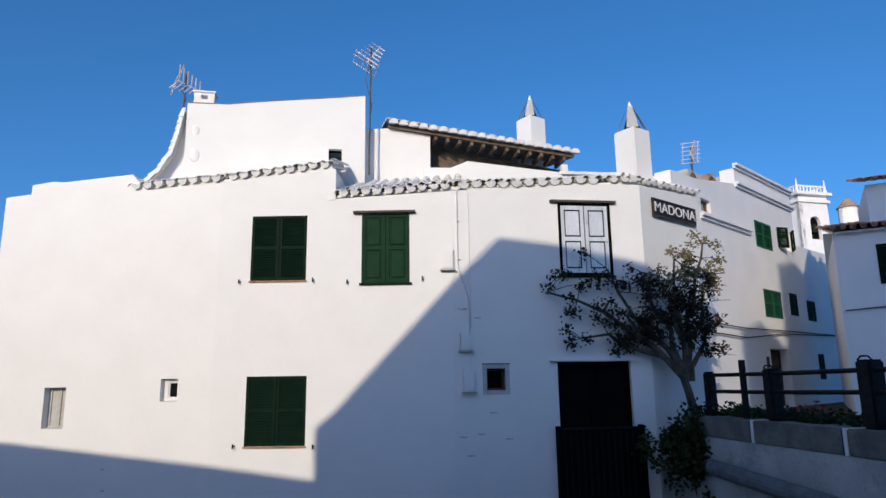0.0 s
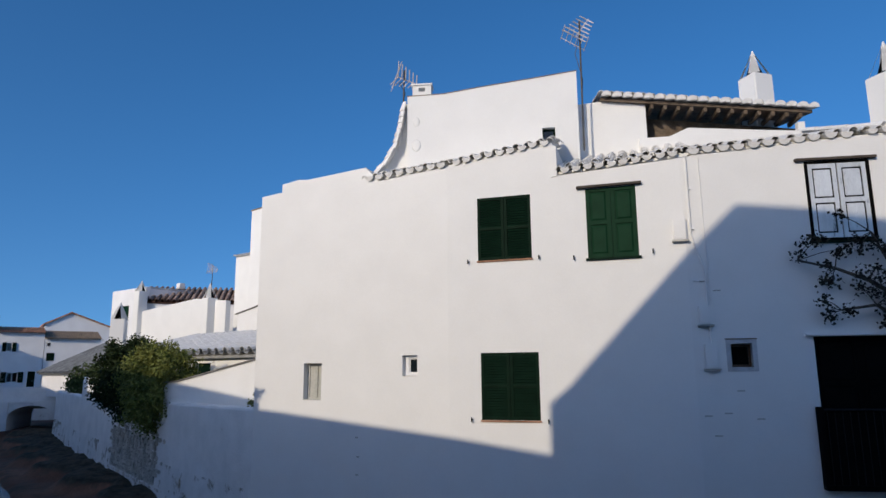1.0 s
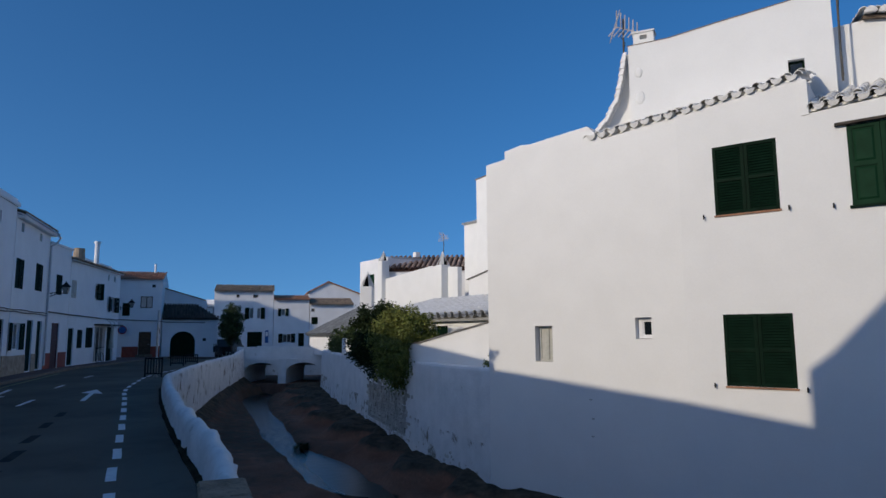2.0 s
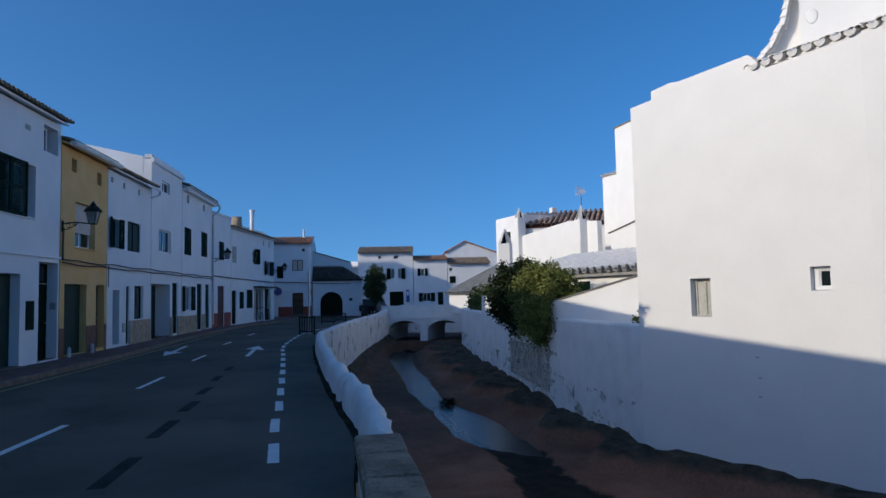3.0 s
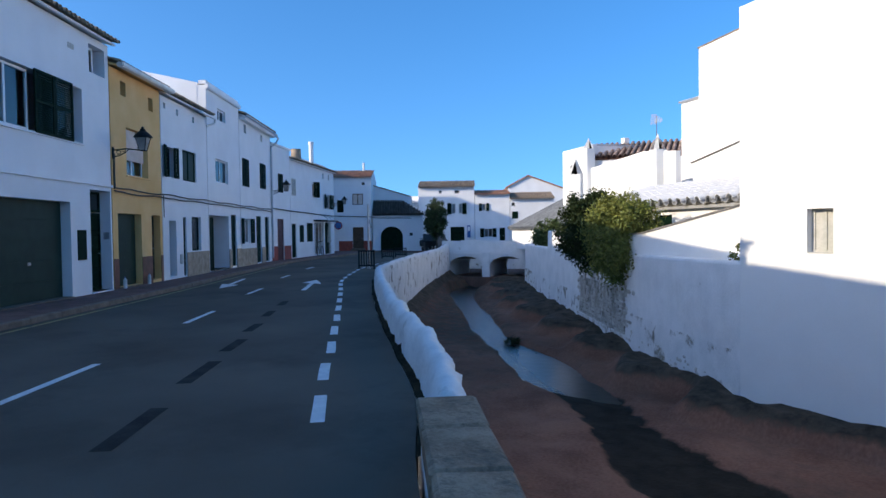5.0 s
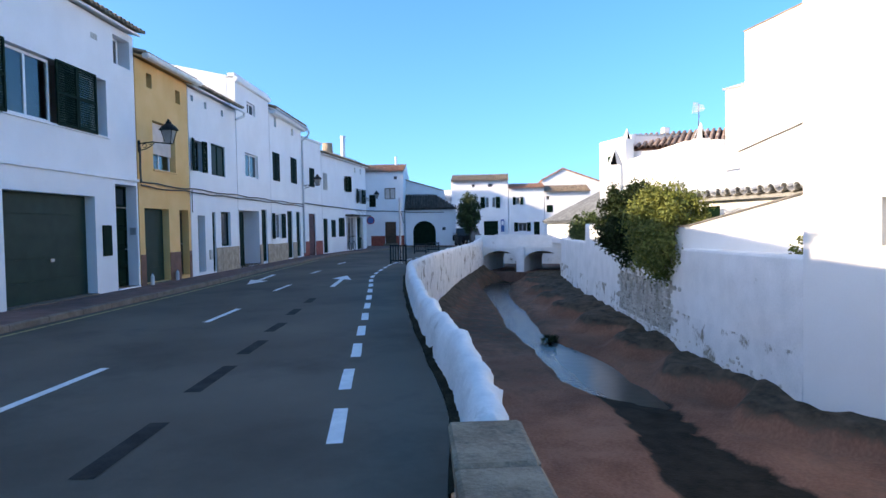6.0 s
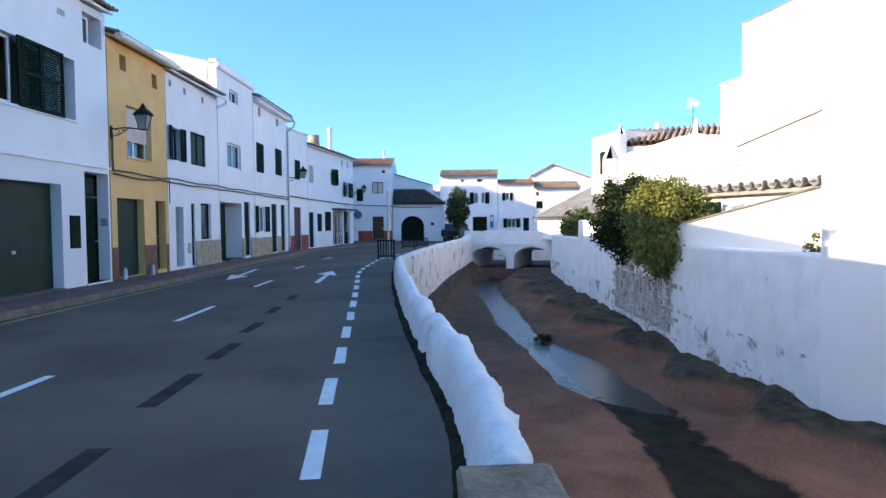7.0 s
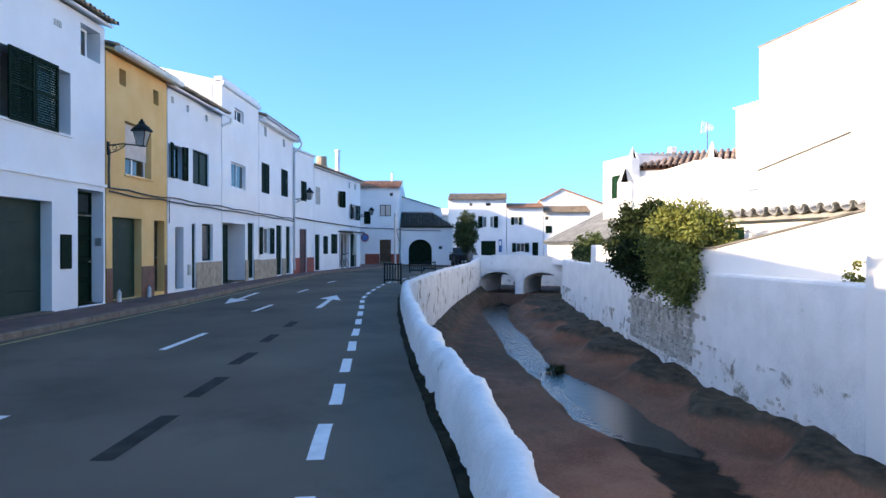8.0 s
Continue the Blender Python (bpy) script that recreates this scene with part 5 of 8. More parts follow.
for u, z in ((0.18, 3.38), (0.42, 3.2), (0.1, 0.9), (0.45, 0.95), (1.0, 0.85), (0.25, 0.55), (0.7, 1.35)):
    on(part("plaster_scar", soft_box(u, u + 0.14, -0.012, 0.0, z, z + 0.025, 0.004), FRAMEGREY, river_house), FC)
for u, z in ((2.80, -0.42), (2.82, -0.05), (2.78, 0.35)):
    on(part("plaster_scar", soft_box(u, u + 0.07, -0.012, 0.0, z, z + 0.03, 0.004), FRAMEGREY, river_house), FA)

# the name board
SG = FD @ Matrix.Translation((0.37, -0.05, 5.45))
sign = thing("name_board", "black painted wooden name board with white capital letters", "sign", SG)
part("board", soft_box(0.0, 1.75, -0.02, 0.02, 0.0, 0.40, 0.006), SIGNBLACK, sign)
bm = bmesh.new()
for x0_, x1_, z0_, z1_ in ((0, 1.75, 0, 0.02), (0, 1.75, 0.38, 0.40), (0, 0.02, 0.02, 0.38), (1.73, 1.75, 0.02, 0.38)):
    box(bm, x0_, x1_, -0.028, -0.018, z0_, z1_)
part("border", bm, WOOD, sign)
cu = bpy.data.curves.new("letters", "FONT")
cu.body, cu.size, cu.extrude, cu.offset = "MADONA", 0.265, 0.006, 0.0
cu.align_x, cu.align_y = "CENTER", "CENTER"
tmp = new("letters_tmp", cu)
bpy.context.view_layer.update()
me = bpy.data.meshes.new_from_object(tmp.evaluated_get(bpy.context.evaluated_depsgraph_get()))
bpy.data.objects.remove(tmp)
me.materials.append(SIGNWHITE)
lt = new("letters", me)
lt.parent = sign
lt.matrix_basis = pose(0.875, -0.026, 0.20, 90, 0, 0) @ Matrix.Diagonal((1.42, 1.20, 1, 1))


def antenna(m, h, label, tilt=0.0, boom=0.9):
    a = thing("antenna", label, "antenna", m, "roof antennas")
    part("mast", rod(bmesh.new(), (0, 0, 0), (0.03, 0, h), 0.022), CABLE, a)
    R = Matrix.Rotation(tilt, 4, "Y")
    bm = bmesh.new()
    o = Vector((0.03, 0, h - 0.25))
    e = R @ Vector((0.9, 0.25, 0.0)).normalized()
    rod(bm, o - e * boom * 0.35, o + e * boom * 0.65, 0.014, n=6)
    part("boom", bm, ALUM, a)
    up = R @ Vector((0, 0, 1))
    sd = e.cross(up).normalized()
    for k in range(6):
        p = o + e * (-boom * 0.3 + boom * 0.9 * k / 5)
        L = 0.27 - 0.022 * k
        el = rod(bmesh.new(), p, p + (sd * 0.4 + up - e * 0.35) * L * 1.25, 0.015, n=5)
        part("element", rod(el, p, p + (sd * 0.4 - up - e * 0.35) * L * 1.1, 0.015, n=5), ALUM, a)
    bm = bmesh.new()
    p = o - e * boom * 0.38
    for k in range(6):
        rod(bm, p + up * (-0.32 + k * 0.128) - sd * 0.26, p + up * (-0.32 + k * 0.128) + sd * 0.26, 0.009, n=5)
    rod(bm, p - up * 0.34 - sd * 0.2, p + up * 0.34 - sd * 0.2, 0.009, n=5)
    rod(bm, p - up * 0.34 + sd * 0.2, p + up * 0.34 + sd * 0.2, 0.009, n=5)
    part("reflector", bm, ALUM, a)
    part("cable", run(bmesh.new(), [(0.03, -0.02, h - 0.3), (-0.1, 0.03, h * 0.75), (0.05, 0.03, h * 0.55), (0.0, -0.03, h * 0.3), (0.02, -0.03, 0.1)], 0.008), CABLE, a)
    return a


antenna(FU @ Matrix.Translation((-0.14, 0.2, 7.9)), 1.32, "tangled roof aerial on a thin mast beside a flue", 0.35, 0.55)
antenna(FU @ Matrix.Translation((4.22, 0.0, 6.85)), 3.3, "roof aerial on a tall thin mast fixed to the wall corner", -1.0, 0.7)


# ---- climbing shrub on the house and its foot bush ----
rng = random.Random(42)
shrub = thing("climbing_shrub", "old climbing shrub with twisted limbs and dark leaves on white wall", "shrub", FC)
trunk = [(4.70, -0.35, -0.6), (4.74, -0.34, 0.4), (4.82, -0.30, 1.1), (4.72, -0.24, 1.7), (4.62, -0.20, 2.1)]
bm = bmesh.new()
limb(bm, [Vector(p) for p in trunk], 0.11, 0.07)
part("trunk", bm, BARK, shrub)
tips = [((4.62, -0.20, 2.0), (1.95, -0.16, 3.72), 5), ((4.55, -0.20, 2.1), (2.6, -0.16, 2.75), 4), ((4.62, -0.2, 2.1), (3.1, -0.2, 4.1), 5), ((4.66, -0.2, 2.1), (3.9, -0.25, 4.15), 5), ((4.7, -0.2, 2.0), (4.60, -0.3, 4.35), 6), ((4.7, -0.2, 2.0), (5.35, -0.2, 4.1), 6), ((4.75, -0.2, 1.9), (5.50, -0.1, 3.2), 5), ((4.7, -0.2, 2.2), (4.3, -0.35, 3.9), 5), ((4.75, -0.2, 2.3), (5.28, -0.2, 4.75), 7), ((4.6, -0.2, 2.2), (3.4, -0.2, 3.2), 4)]
twigs, dark, pale = bmesh.new(), bmesh.new(), bmesh.new()
for a, b, n in tips:
    a, b = Vector(a), Vector(b)
    pts = []
    for i in range(n + 1):
        t = i / n
        p = a.lerp(b, t) + Vector((rng.gauss(0, 0.07), rng.uniform(-0.08, 0.02), 0.28 * math.sin(math.pi * t) * (1 if b.x < 3 else 0.2) + rng.gauss(0, 0.05)))
        pts.append(p)
    limb(twigs, pts, 0.062, 0.018, 6)
    for i in range(2, n + 1):
        for _ in range(4):
            e = pts[i] + Vector((rng.gauss(0, 0.26), rng.uniform(-0.15, 0.04), rng.gauss(0.03, 0.19)))
            limb(twigs, [pts[i], (pts[i] + e) / 2 + Vector((0, 0, 0.03)), e], 0.013, 0.005, 4)
            # clumps above about 3.75 m on the right go to the paler mesh
            high = e.z > 3.75 + rng.gauss(0, 0.15) and e.x > 4.0
            if e.x < 5.7:
                leaves(pale if high else dark, e, 0.17, 40, 0.075, rng, 0.7, 0.1)
for _ in range(20):
    c = Vector((rng.gauss(4.70, 0.36), rng.uniform(-0.45, -0.08), rng.gauss(3.3, 0.48)))
    leaves(dark, c, 0.20, 34, 0.08, rng, 0.7, 0.1)
part("branchwork", twigs, BARK, shrub)
part("foliage", dark, LEAFRED, shrub)
part("top_foliage", pale, LEAFPALE, shrub, "pale dry leaves at the top")
bush = thing("foot_bush", "dense dark green bush at the foot of the climbing shrub", "bush", FC)
bm = bmesh.new()
for _ in range(230):
    d = Vector((rng.gauss(0, 0.44), rng.gauss(0, 0.26), rng.gauss(0, 0.27)))
    leaves(bm, Vector((4.86, -0.60, 0.60)) + d, 0.26, 46, 0.10, rng, 1, 0.1)
part("foliage", bm, LEAFDARK, bush)
bm = bmesh.new()
for k in range(6):
    limb(bm, [Vector((4.72, -0.5, -0.7)), Vector((4.72 + rng.uniform(-0.3, 0.3), -0.55, 0.1)), Vector((4.72 + rng.uniform(-0.5, 0.5), -0.6, 0.7))], 0.03, 0.01, 5)
part("stems", bm, BARK, bush)
planter = thing("planter", "rough masonry planter ledge at the wall foot", "planter", FC)
part("body", soft_box(4.0, 5.6, -1.0, -0.02, -3.0, -0.45, 0.04), MARES, planter)


# ---- retaining wall with fence, side street ----
FW = facade((7.2, 12.2), (7.4, 6.7))
retaining = thing("retaining_wall", "white retaining wall topped with grey sandstone blocks", "wall", FW, kind="structure")
part("masonry", box(bmesh.new(), 0.2, 19, 0.0, 0.5, -3.0, 0.90), DIMWHITE, retaining)
u = 1.0
k = 0
for L_ in (2.0, 2.0, 1.9, 2.1, 2.0, 2.0, 2.0):
    part("block", soft_box(u, u + L_ - 0.07, -0.02, 0.52, 0.905, 1.27, 0.02), MARES, retaining)
    part("joint", box(bmesh.new(), u + L_ - 0.068, u + L_ - 0.002, -0.012, 0.51, 0.905, 1.275), WHITE, retaining)
    u += L_
fence = thing("fence", "black timber post and rail fence along the retaining wall", "fence", FW)
for u, w, h in ((1.5, 0.09, 2.09), (3.25, 0.11, 2.12), (5.25, 0.13, 2.20), (7.3, 0.12, 2.2), (9.3, 0.12, 2.2)):
    p = part("post", soft_box(u - w, u + w, 0.14, 0.14 + 2 * w, 1.27, h, 0.03), IRON, fence)
part("thin_post", box(bmesh.new(), 2.50, 2.58, 0.18, 0.26, 1.27, 2.28), IRON, fence)
for z in (2.02, 1.72):
    part("rail", run(bmesh.new(), [(1.4, 0.24, z), (3.25, 0.24, z + 0.01), (5.25, 0.24, z + 0.04), (9.4, 0.24, z + 0.04)], 0.035, 8), IRON, fence)
for u, z in ((5.25, 2.20), (3.25, 2.12)):
    part("bracket", run(bmesh.new(), [(u - 0.12, 0.2, z), (u - 0.06, 0.2, z + 0.05), (u + 0.06, 0.2, z + 0.05), (u + 0.12, 0.2, z)], 0.012), IRON, fence)
pipe = thing("drain_pipe", "thick grey pipe lying along the foot of the retaining wall", "pipe", FW)
part("tube", run(bmesh.new(), [(2.1, -0.25, 0.42), (3.2, -0.28, 0.36), (5.0, -0.32, 0.26), (9.0, -0.4, 0.1)], 0.14, 14), PIPE, pipe)
rng = random.Random(31)
bed_plants = thing("planting", "low dark plants growing on top of the retaining wall", "plants", FW, kind="stuff")
bm = bmesh.new()
for _ in range(170):
    leaves(bm, Vector((rng.uniform(1.3, 7.5), rng.uniform(0.3, 0.9), 1.28 + rng.uniform(0, 0.22) * rng.random())), 0.13, 22, 0.07, rng, 1, 0.1)
part("foliage", bm, LEAFDARK, bed_plants)
bm = bmesh.new()
for _ in range(7):
    leaves(bm, Vector((rng.uniform(3.5, 4.2), 0.45, 1.5 + rng.uniform(-0.05, 0.08))), 0.04, 8, 0.045, rng, 1, 0.1)
part("flowers", bm, REDSTEEL, bed_plants, "a few small red flowers")

FS = facade((7.9, 12.4), (16.1, 18.1))
side = thing("side_street_house", "white side street terrace with bright green shutters and moulded cornices", "house", FS)
hs = [(4.9, 6.05, 5.55, 6.3), (6.55, 7.65, 5.72, 6.33), (5.02, 6.25, 3.59, 4.36), (6.98, 7.57, 3.74, 4.40), (8.44, 9.15, 3.65, 4.28), (5.05, 6.45, 1.15, 2.72), (8.9, 9.4, 1.86, 2.64), (1.62, 2.15, 6.02, 6.34)]
part("wall", pierced(bmesh.new(), 0.15, 12.3, 0.3, [(0.15, 6.75), (1.5, 6.80), (3.85, 7.15), (3.86, 7.60), (8.0, 7.58), (8.01, 5.98), (12.3, 6.08)], 0.4, hs), SMOOTHWHITE, side)
for b_ in ((0.6, 12.0, 5.0, 5.4, 0.3, 7.4), (12.0, 12.3, 0.4, 5.4, 0.3, 6.0)):
    part("wall", box(bmesh.new(), *b_), SMOOTHWHITE, side)
for pts_ in ([(0.4, 6.5), (3.85, 6.5), (3.85, 7.0), (0.4, 6.7)], [(3.87, 6.5), (8.0, 6.5), (8.0, 7.45), (3.87, 7.45)], [(8.02, 5.6), (12.2, 5.6), (12.2, 5.95), (8.02, 5.9)]):
    part("roof", prism(bmesh.new(), pts_, 0.4, 5.0), GREYTILE, side)
for a, b, z in ((1.5, 4.45, 5.80), (3.80, 8.05, 7.05), (3.80, 8.05, 7.58)):
    bm = bmesh.new()
    for dz, dy in ((0.0, -0.06), (0.07, -0.12)):
        box(bm, a, b, dy, 0.0, z + dz, z + dz + 0.065)
    part("cornice", bm, SMOOTHWHITE, side)
shutters_closed(side, *hs[0], BRIGHTGREEN, "louvre", -0.02, "bright green louvred shutters")
w_ = window(side, *hs[1], 0.1, FRAMEW, 1)
open_leaf(w_, hs[1][0], 0.35, hs[1][2], hs[1][3], GREEN, 1, 30)
open_leaf(w_, hs[1][1], 0.35, hs[1][2], hs[1][3], GREEN, -1, 30)
shutters_closed(side, *hs[2], BRIGHTGREEN, "louvre", -0.02, "bright green louvred shutters")
shutters_closed(side, *hs[3], GREEN)
shutters_closed(side, *hs[4], GREEN)
door(side, *hs[5], WOOD, 0.25, 3, "dark brown street door")
shutters_closed(side, *hs[6], GREEN)
window(side, *hs[7], 0.1, OLDWOOD, 1)
bm = bmesh.new()
for dz in (0.0, -0.22):
    run(bm, [(1.2, -0.05, 3.25 + dz), (3.5, -0.06, 3.2 + dz * 1.1), (6.0, -0.05, 3.24 + dz * 0.4), (12.0, -0.05, 3.28)], 0.016)
part("cables", bm, CABLE, side)
part("house_plate", box(bmesh.new(), 4.72, 4.88, -0.02, 0.0, 2.2, 2.5), DARKTILE, side)
ac = thing("air_conditioner", "outdoor cooling unit on the flat roof", "air conditioner", FS @ Matrix.Translation((3.0, 0.7, 7.05)))
part("body", soft_box(-0.45, 0.45, 0, 0.4, 0, 0.42, 0.02), FRAMEGREY, ac)
bm = bmesh.new()
bmesh.ops.create_cone(bm, cap_ends=True, segments=20, radius1=0.17, radius2=0.17, depth=0.02, matrix=pose(-0.15, -0.005, 0.21, 90, 0, 0))
part("grille", bm, OLDWOOD, ac)
vent = thing("roof_box", "small pale roof box", "roof box", FS @ Matrix.Translation((1.9, 0.8, 6.95)))
part("body", soft_box(-0.4, 0.4, 0, 0.5, -0.1, 0.2, 0.02), WHITE, vent)
dome = thing("arched_hood", "small arched roof hood with an open front", "roof hood", FS @ Matrix.Translation((3.6, 0.5, 7.1)))
bm = bmesh.new()
prism(bm, arch_pts(0, 0.0, 0.32, 0.42, 10) + [(0.24, 0.0)] + [(x * 0.75, z * 0.8) for x, z in arch_pts(0, 0.0, 0.32, 0.42, 10)][::-1] + [(-0.24, 0.0)], 0, 0.5)
part("shell", bm, TERRAGREY, dome)
antenna(FS @ Matrix.Translation((3.5, 1.0, 6.9)), 1.5, "small roof aerial on a thin pole", 0.2, 0.4)

# bell tower far behind
FT = pose(62.6, 77.5, 0, 0, 0, 6) @ Matrix.Diagonal((1.3, 1.3, 1, 1))
tower = thing("bell_tower", "white square bell tower with arched openings and a balustrade", "tower", FT)
part("core", box(bmesh.new(), -1.35, 1.35, -1.35, 1.35, 0, 26), SMOOTHWHITE, tower)
for k in range(4):
    turn = Matrix.Rotation(radians(90 * k), 4, "Z") @ Matrix.Translation((-1.8, -1.8, 0))
    ar = arch_pts(1.8, 22.0, 0.62, 0.75, 8)
    bm = bmesh.new()
    prism(bm, [(0, 0), (3.6, 0), (3.6, 19.6), (0, 19.6)], 0.0, 0.44)
    prism(bm, [(0, 19.6), (1.18, 19.6)] + ar + [(2.42, 19.6), (3.6, 19.6), (3.6, 25.6), (0, 25.6)], 0.0, 0.44)
    part("face", bm, SMOOTHWHITE, tower).matrix_basis = turn
    # black panel paints the shade inside the belfry arch
    part("opening", prism(bmesh.new(), [(1.18, 19.6)] + ar + [(2.42, 19.6)], 0.36, 0.43), DEEPBLACK, tower).matrix_basis = turn
    part("bell", rod(bmesh.new(), (1.8, 0.22, 20.6), (1.8, 0.22, 21.7), 0.34, 0.16, 12), IRON, tower).matrix_basis = turn
    for b_ in range(9):
        x = 0.1 + b_ * 0.425
        part("baluster", rod(bmesh.new(), (x, 0.1, 26.0), (x, 0.1, 26.8), 0.09, n=6), SMOOTHWHITE, tower).matrix_basis = turn
    part("balustrade_rail", box(bmesh.new(), 0.0, 3.58, 0.0, 0.22, 26.8, 27.0), SMOOTHWHITE, tower).matrix_basis = turn
    part("finial", rod(bmesh.new(), (0.05, 0.05, 26.0), (0.05, 0.05, 27.9), 0.2, 0.04, 8), SMOOTHWHITE, tower).matrix_basis = turn
for z, o in ((24.6, 0.2), (25.6, 0.4)):
    part("cornice", box(bmesh.new(), -1.8 - o, 1.8 + o, -1.8 - o, 1.8 + o, z, z + 0.4), SMOOTHWHITE, tower)
turret = thing("stair_turret", "round stone turret with a low cap beside the tower", "turret", Matrix.Translation((68.0, 75.2, 0)))
part("drum", rod(bmesh.new(), (0, 0, 0), (0, 0, 24.0), 1.2, n=12), WHITE, turret)
part("cap", rod(bmesh.new(), (0, 0, 24.0), (0, 0, 25.4), 1.45, 0.2, 12), TERRAGREY, turret)

# house across the side street
FR = facade((11.35, 11.9), (13.55, 10.2))
across = thing("corner_house", "white house with a red clay tile eave across the side street", "house", FR)
part("wall", pierced(bmesh.new(), 0.15, 6.0, 0.3, 5.12, 0.35, [(0.93, 1.9, 3.92, 4.8)]), SMOOTHWHITE, across)
shutters_closed(across, 0.93, 1.9, 3.92, 4.8, GREEN)
for b_ in ((0.15, 0.5, 0.35, 5.69, 0.3, 5.1), (0.15, 6.0, 5.7, 6.0, 0.3, 6.2), (1.0, 5.0, 1.2, 4.0, 5.0, 6.45)):
    part("wall", box(bmesh.new(), *b_), SMOOTHWHITE, across)
part("roof", tiled(0.05, 6.0, -0.18, 5.16, 5.8, 6.4, 0.2, 0.42), TERRA, across)
part("roof_deck", roof_deck(0.15, 6, -0.1, 5.15, 5.8, 6.38, 0.05), WHITE, across)
part("roof", tiled(0.9, 5.1, 1.0, 6.48, 4.1, 7.3, 0.2, 0.42), TERRA, across)
part("cable", run(bmesh.new(), [(0.2, -0.05, 3.38), (0.9, -0.05, 3.42), (3, -0.05, 3.5)], 0.014), CABLE, across)


# ---- the street of houses ----
def row_house(name, label, m, u0, u1, top, holes, material, roof=None, depth=7.0, eave_z=None, roof_mat=None, z0=0.0, sides=True, back_top=None, courses=4):
    h = thing(name, label, "house", m, "street houses")
    part("wall", pierced(bmesh.new(), u0, u1, z0, top, 0.35, holes), material, h)
    low = min(z for _, z in top) if isinstance(top, list) else top
    rise = back_top if back_top is not None else (low + 1.1 if roof else low)
    bm = bmesh.new()
    for a, b in ((u0, u0 + 0.25), (u1 - 0.25, u1)):
        q = [bm.verts.new(p) for p in ((a, 0.35, z0), (a, depth, z0), (a, depth, low), (a, depth / 2, rise - 0.05), (a, 0.35, low))]
        r = [bm.verts.new(p) for p in ((b, 0.35, z0), (b, depth, z0), (b, depth, low), (b, depth / 2, rise - 0.05), (b, 0.35, low))]
        bm.faces.new(q)
        bm.faces.new(r[::-1])
        for i in range(5):
            j = (i + 1) % 5
            bm.faces.new((q[i], r[i], r[j], q[j]))
    part("wall", bm, material, h)
    part("wall", box(bmesh.new(), u0 + 0.25, u1 - 0.25, depth - 0.25, depth, z0, low), material, h)
    part("floor_plate", box(bmesh.new(), u0 + 0.25, u1 - 0.25, 0.36, depth - 0.26, 2.75, 2.85), DARKROOM, h)
    if roof:
        rm = roof_mat or TERRAGREY
        part("roof", tiled(u0, u1, -0.28, low + 0.06, depth / 2, rise, 0.21, 0.42, random.Random(len(name) + int(u1)), 0.0, courses), rm, h)
        part("roof_deck", roof_deck(u0, u1, -0.22, low + 0.05, depth / 2, rise, 0.06), material, h)
        part("roof_deck", roof_deck(u0, u1, depth / 2, rise, depth + 0.2, low, 0.06), rm, h)
    else:
        part("roof_deck", box(bmesh.new(), u0 + 0.25, u1 - 0.25, 0.36, depth - 0.26, low - 0.35, low - 0.2), material, h)
    return h


FL = facade((L0.x, L0.y), (L0.x - 0.7035, L0.y + 0.7107))
B0 = 0.1

h1 = row_house("terrace_house", "white terraced house with a green garage door and dark shutters", FL, -9.0, 2.05, 7.02,
               [(-3.35, -0.10, B0, 2.52), (0.87, 1.98, 0.14, 2.90), (-3.3, 0.60, 4.07, 5.50), (1.0, 1.85, 6.06, 6.82), (-7.6, -5.9, 0.12, 2.5), (-7.2, -6.0, 4.1, 5.5)], SMOOTHWHITE, True)
gd = part("garage_door", box(bmesh.new(), -3.35, -0.1, 0.26, 0.30, B0, 2.52), GARAGE, h1, "dark green sectional garage door")
for k in range(5):
    part("panel", soft_box(-3.33, -0.12, 0.238, 0.26, B0 + 0.02 + k * 0.484, B0 + 0.49 + k * 0.484, 0.008), GARAGE, gd)
part("handle", soft_box(-1.55, -1.43, 0.21, 0.238, 0.98, 1.05, 0.008), STEEL, gd)
part("step", box(bmesh.new(), -3.3, -0.12, -0.05, 0.235, 0.0, 0.13), KERB, h1)
door(h1, 0.87, 1.98, 0.14, 2.30, GREEN, 0.30, 4, "dark green street door with a fanlight")
window(h1, 0.87, 1.98, 2.32, 2.88, 0.3, GREEN, 1, "", DARKPANE)
part("step", box(bmesh.new(), 0.84, 2.0, -0.04, 0.34, 0.0, 0.14), FRAMEW, h1)
part("meter_hatch", soft_box(0.19, 0.60, -0.03, 0.01, 1.03, 1.81, 0.008), GREEN, h1, "green meter cupboard door")
part("letter_plate", soft_box(1.972, 1.985, 0.05, 0.22, 1.55, 1.75, 0.004), STEEL, h1)
window(h1, -3.2, -1.55, 4.09, 5.48, 0.12, FRAMEW, 2, "white framed window")
for a, b in ((-3.95, -3.2), (-1.55, -0.76), (-0.75, 0.05)):
    slatted_leaf("shutter", a, b, 4.05, 5.52, GREEN, h1, Matrix.Translation((0, -0.07, 0)))
window(h1, -0.9, 0.3, 4.09, 5.48, 0.2, FRAMEW, 1)
part("sill", box(bmesh.new(), -3.3, 0.62, -0.05, 0.1, 4.02, 4.068), FRAMEW, h1)
window(h1, 1.02, 1.6, 6.07, 6.81, 0.2, FRAMEW, 1)
door(h1, -7.6, -5.9, 0.12, 2.5, GREEN, 0.25, 3)
shutters_closed(h1, -7.2, -6.0, 4.1, 5.5, GREEN)
part("string_course", soft_box(-9.0, 2.06, -0.06, 0.0, 3.02, 3.09, 0.01), FRAMEW, h1)
for k in range(3):
    part("vent_slot", box(bmesh.new(), -0.02 + k * 0.1, 0.05 + k * 0.1, -0.012, 0.0, 6.42, 6.56), FRAMEGREY, h1)

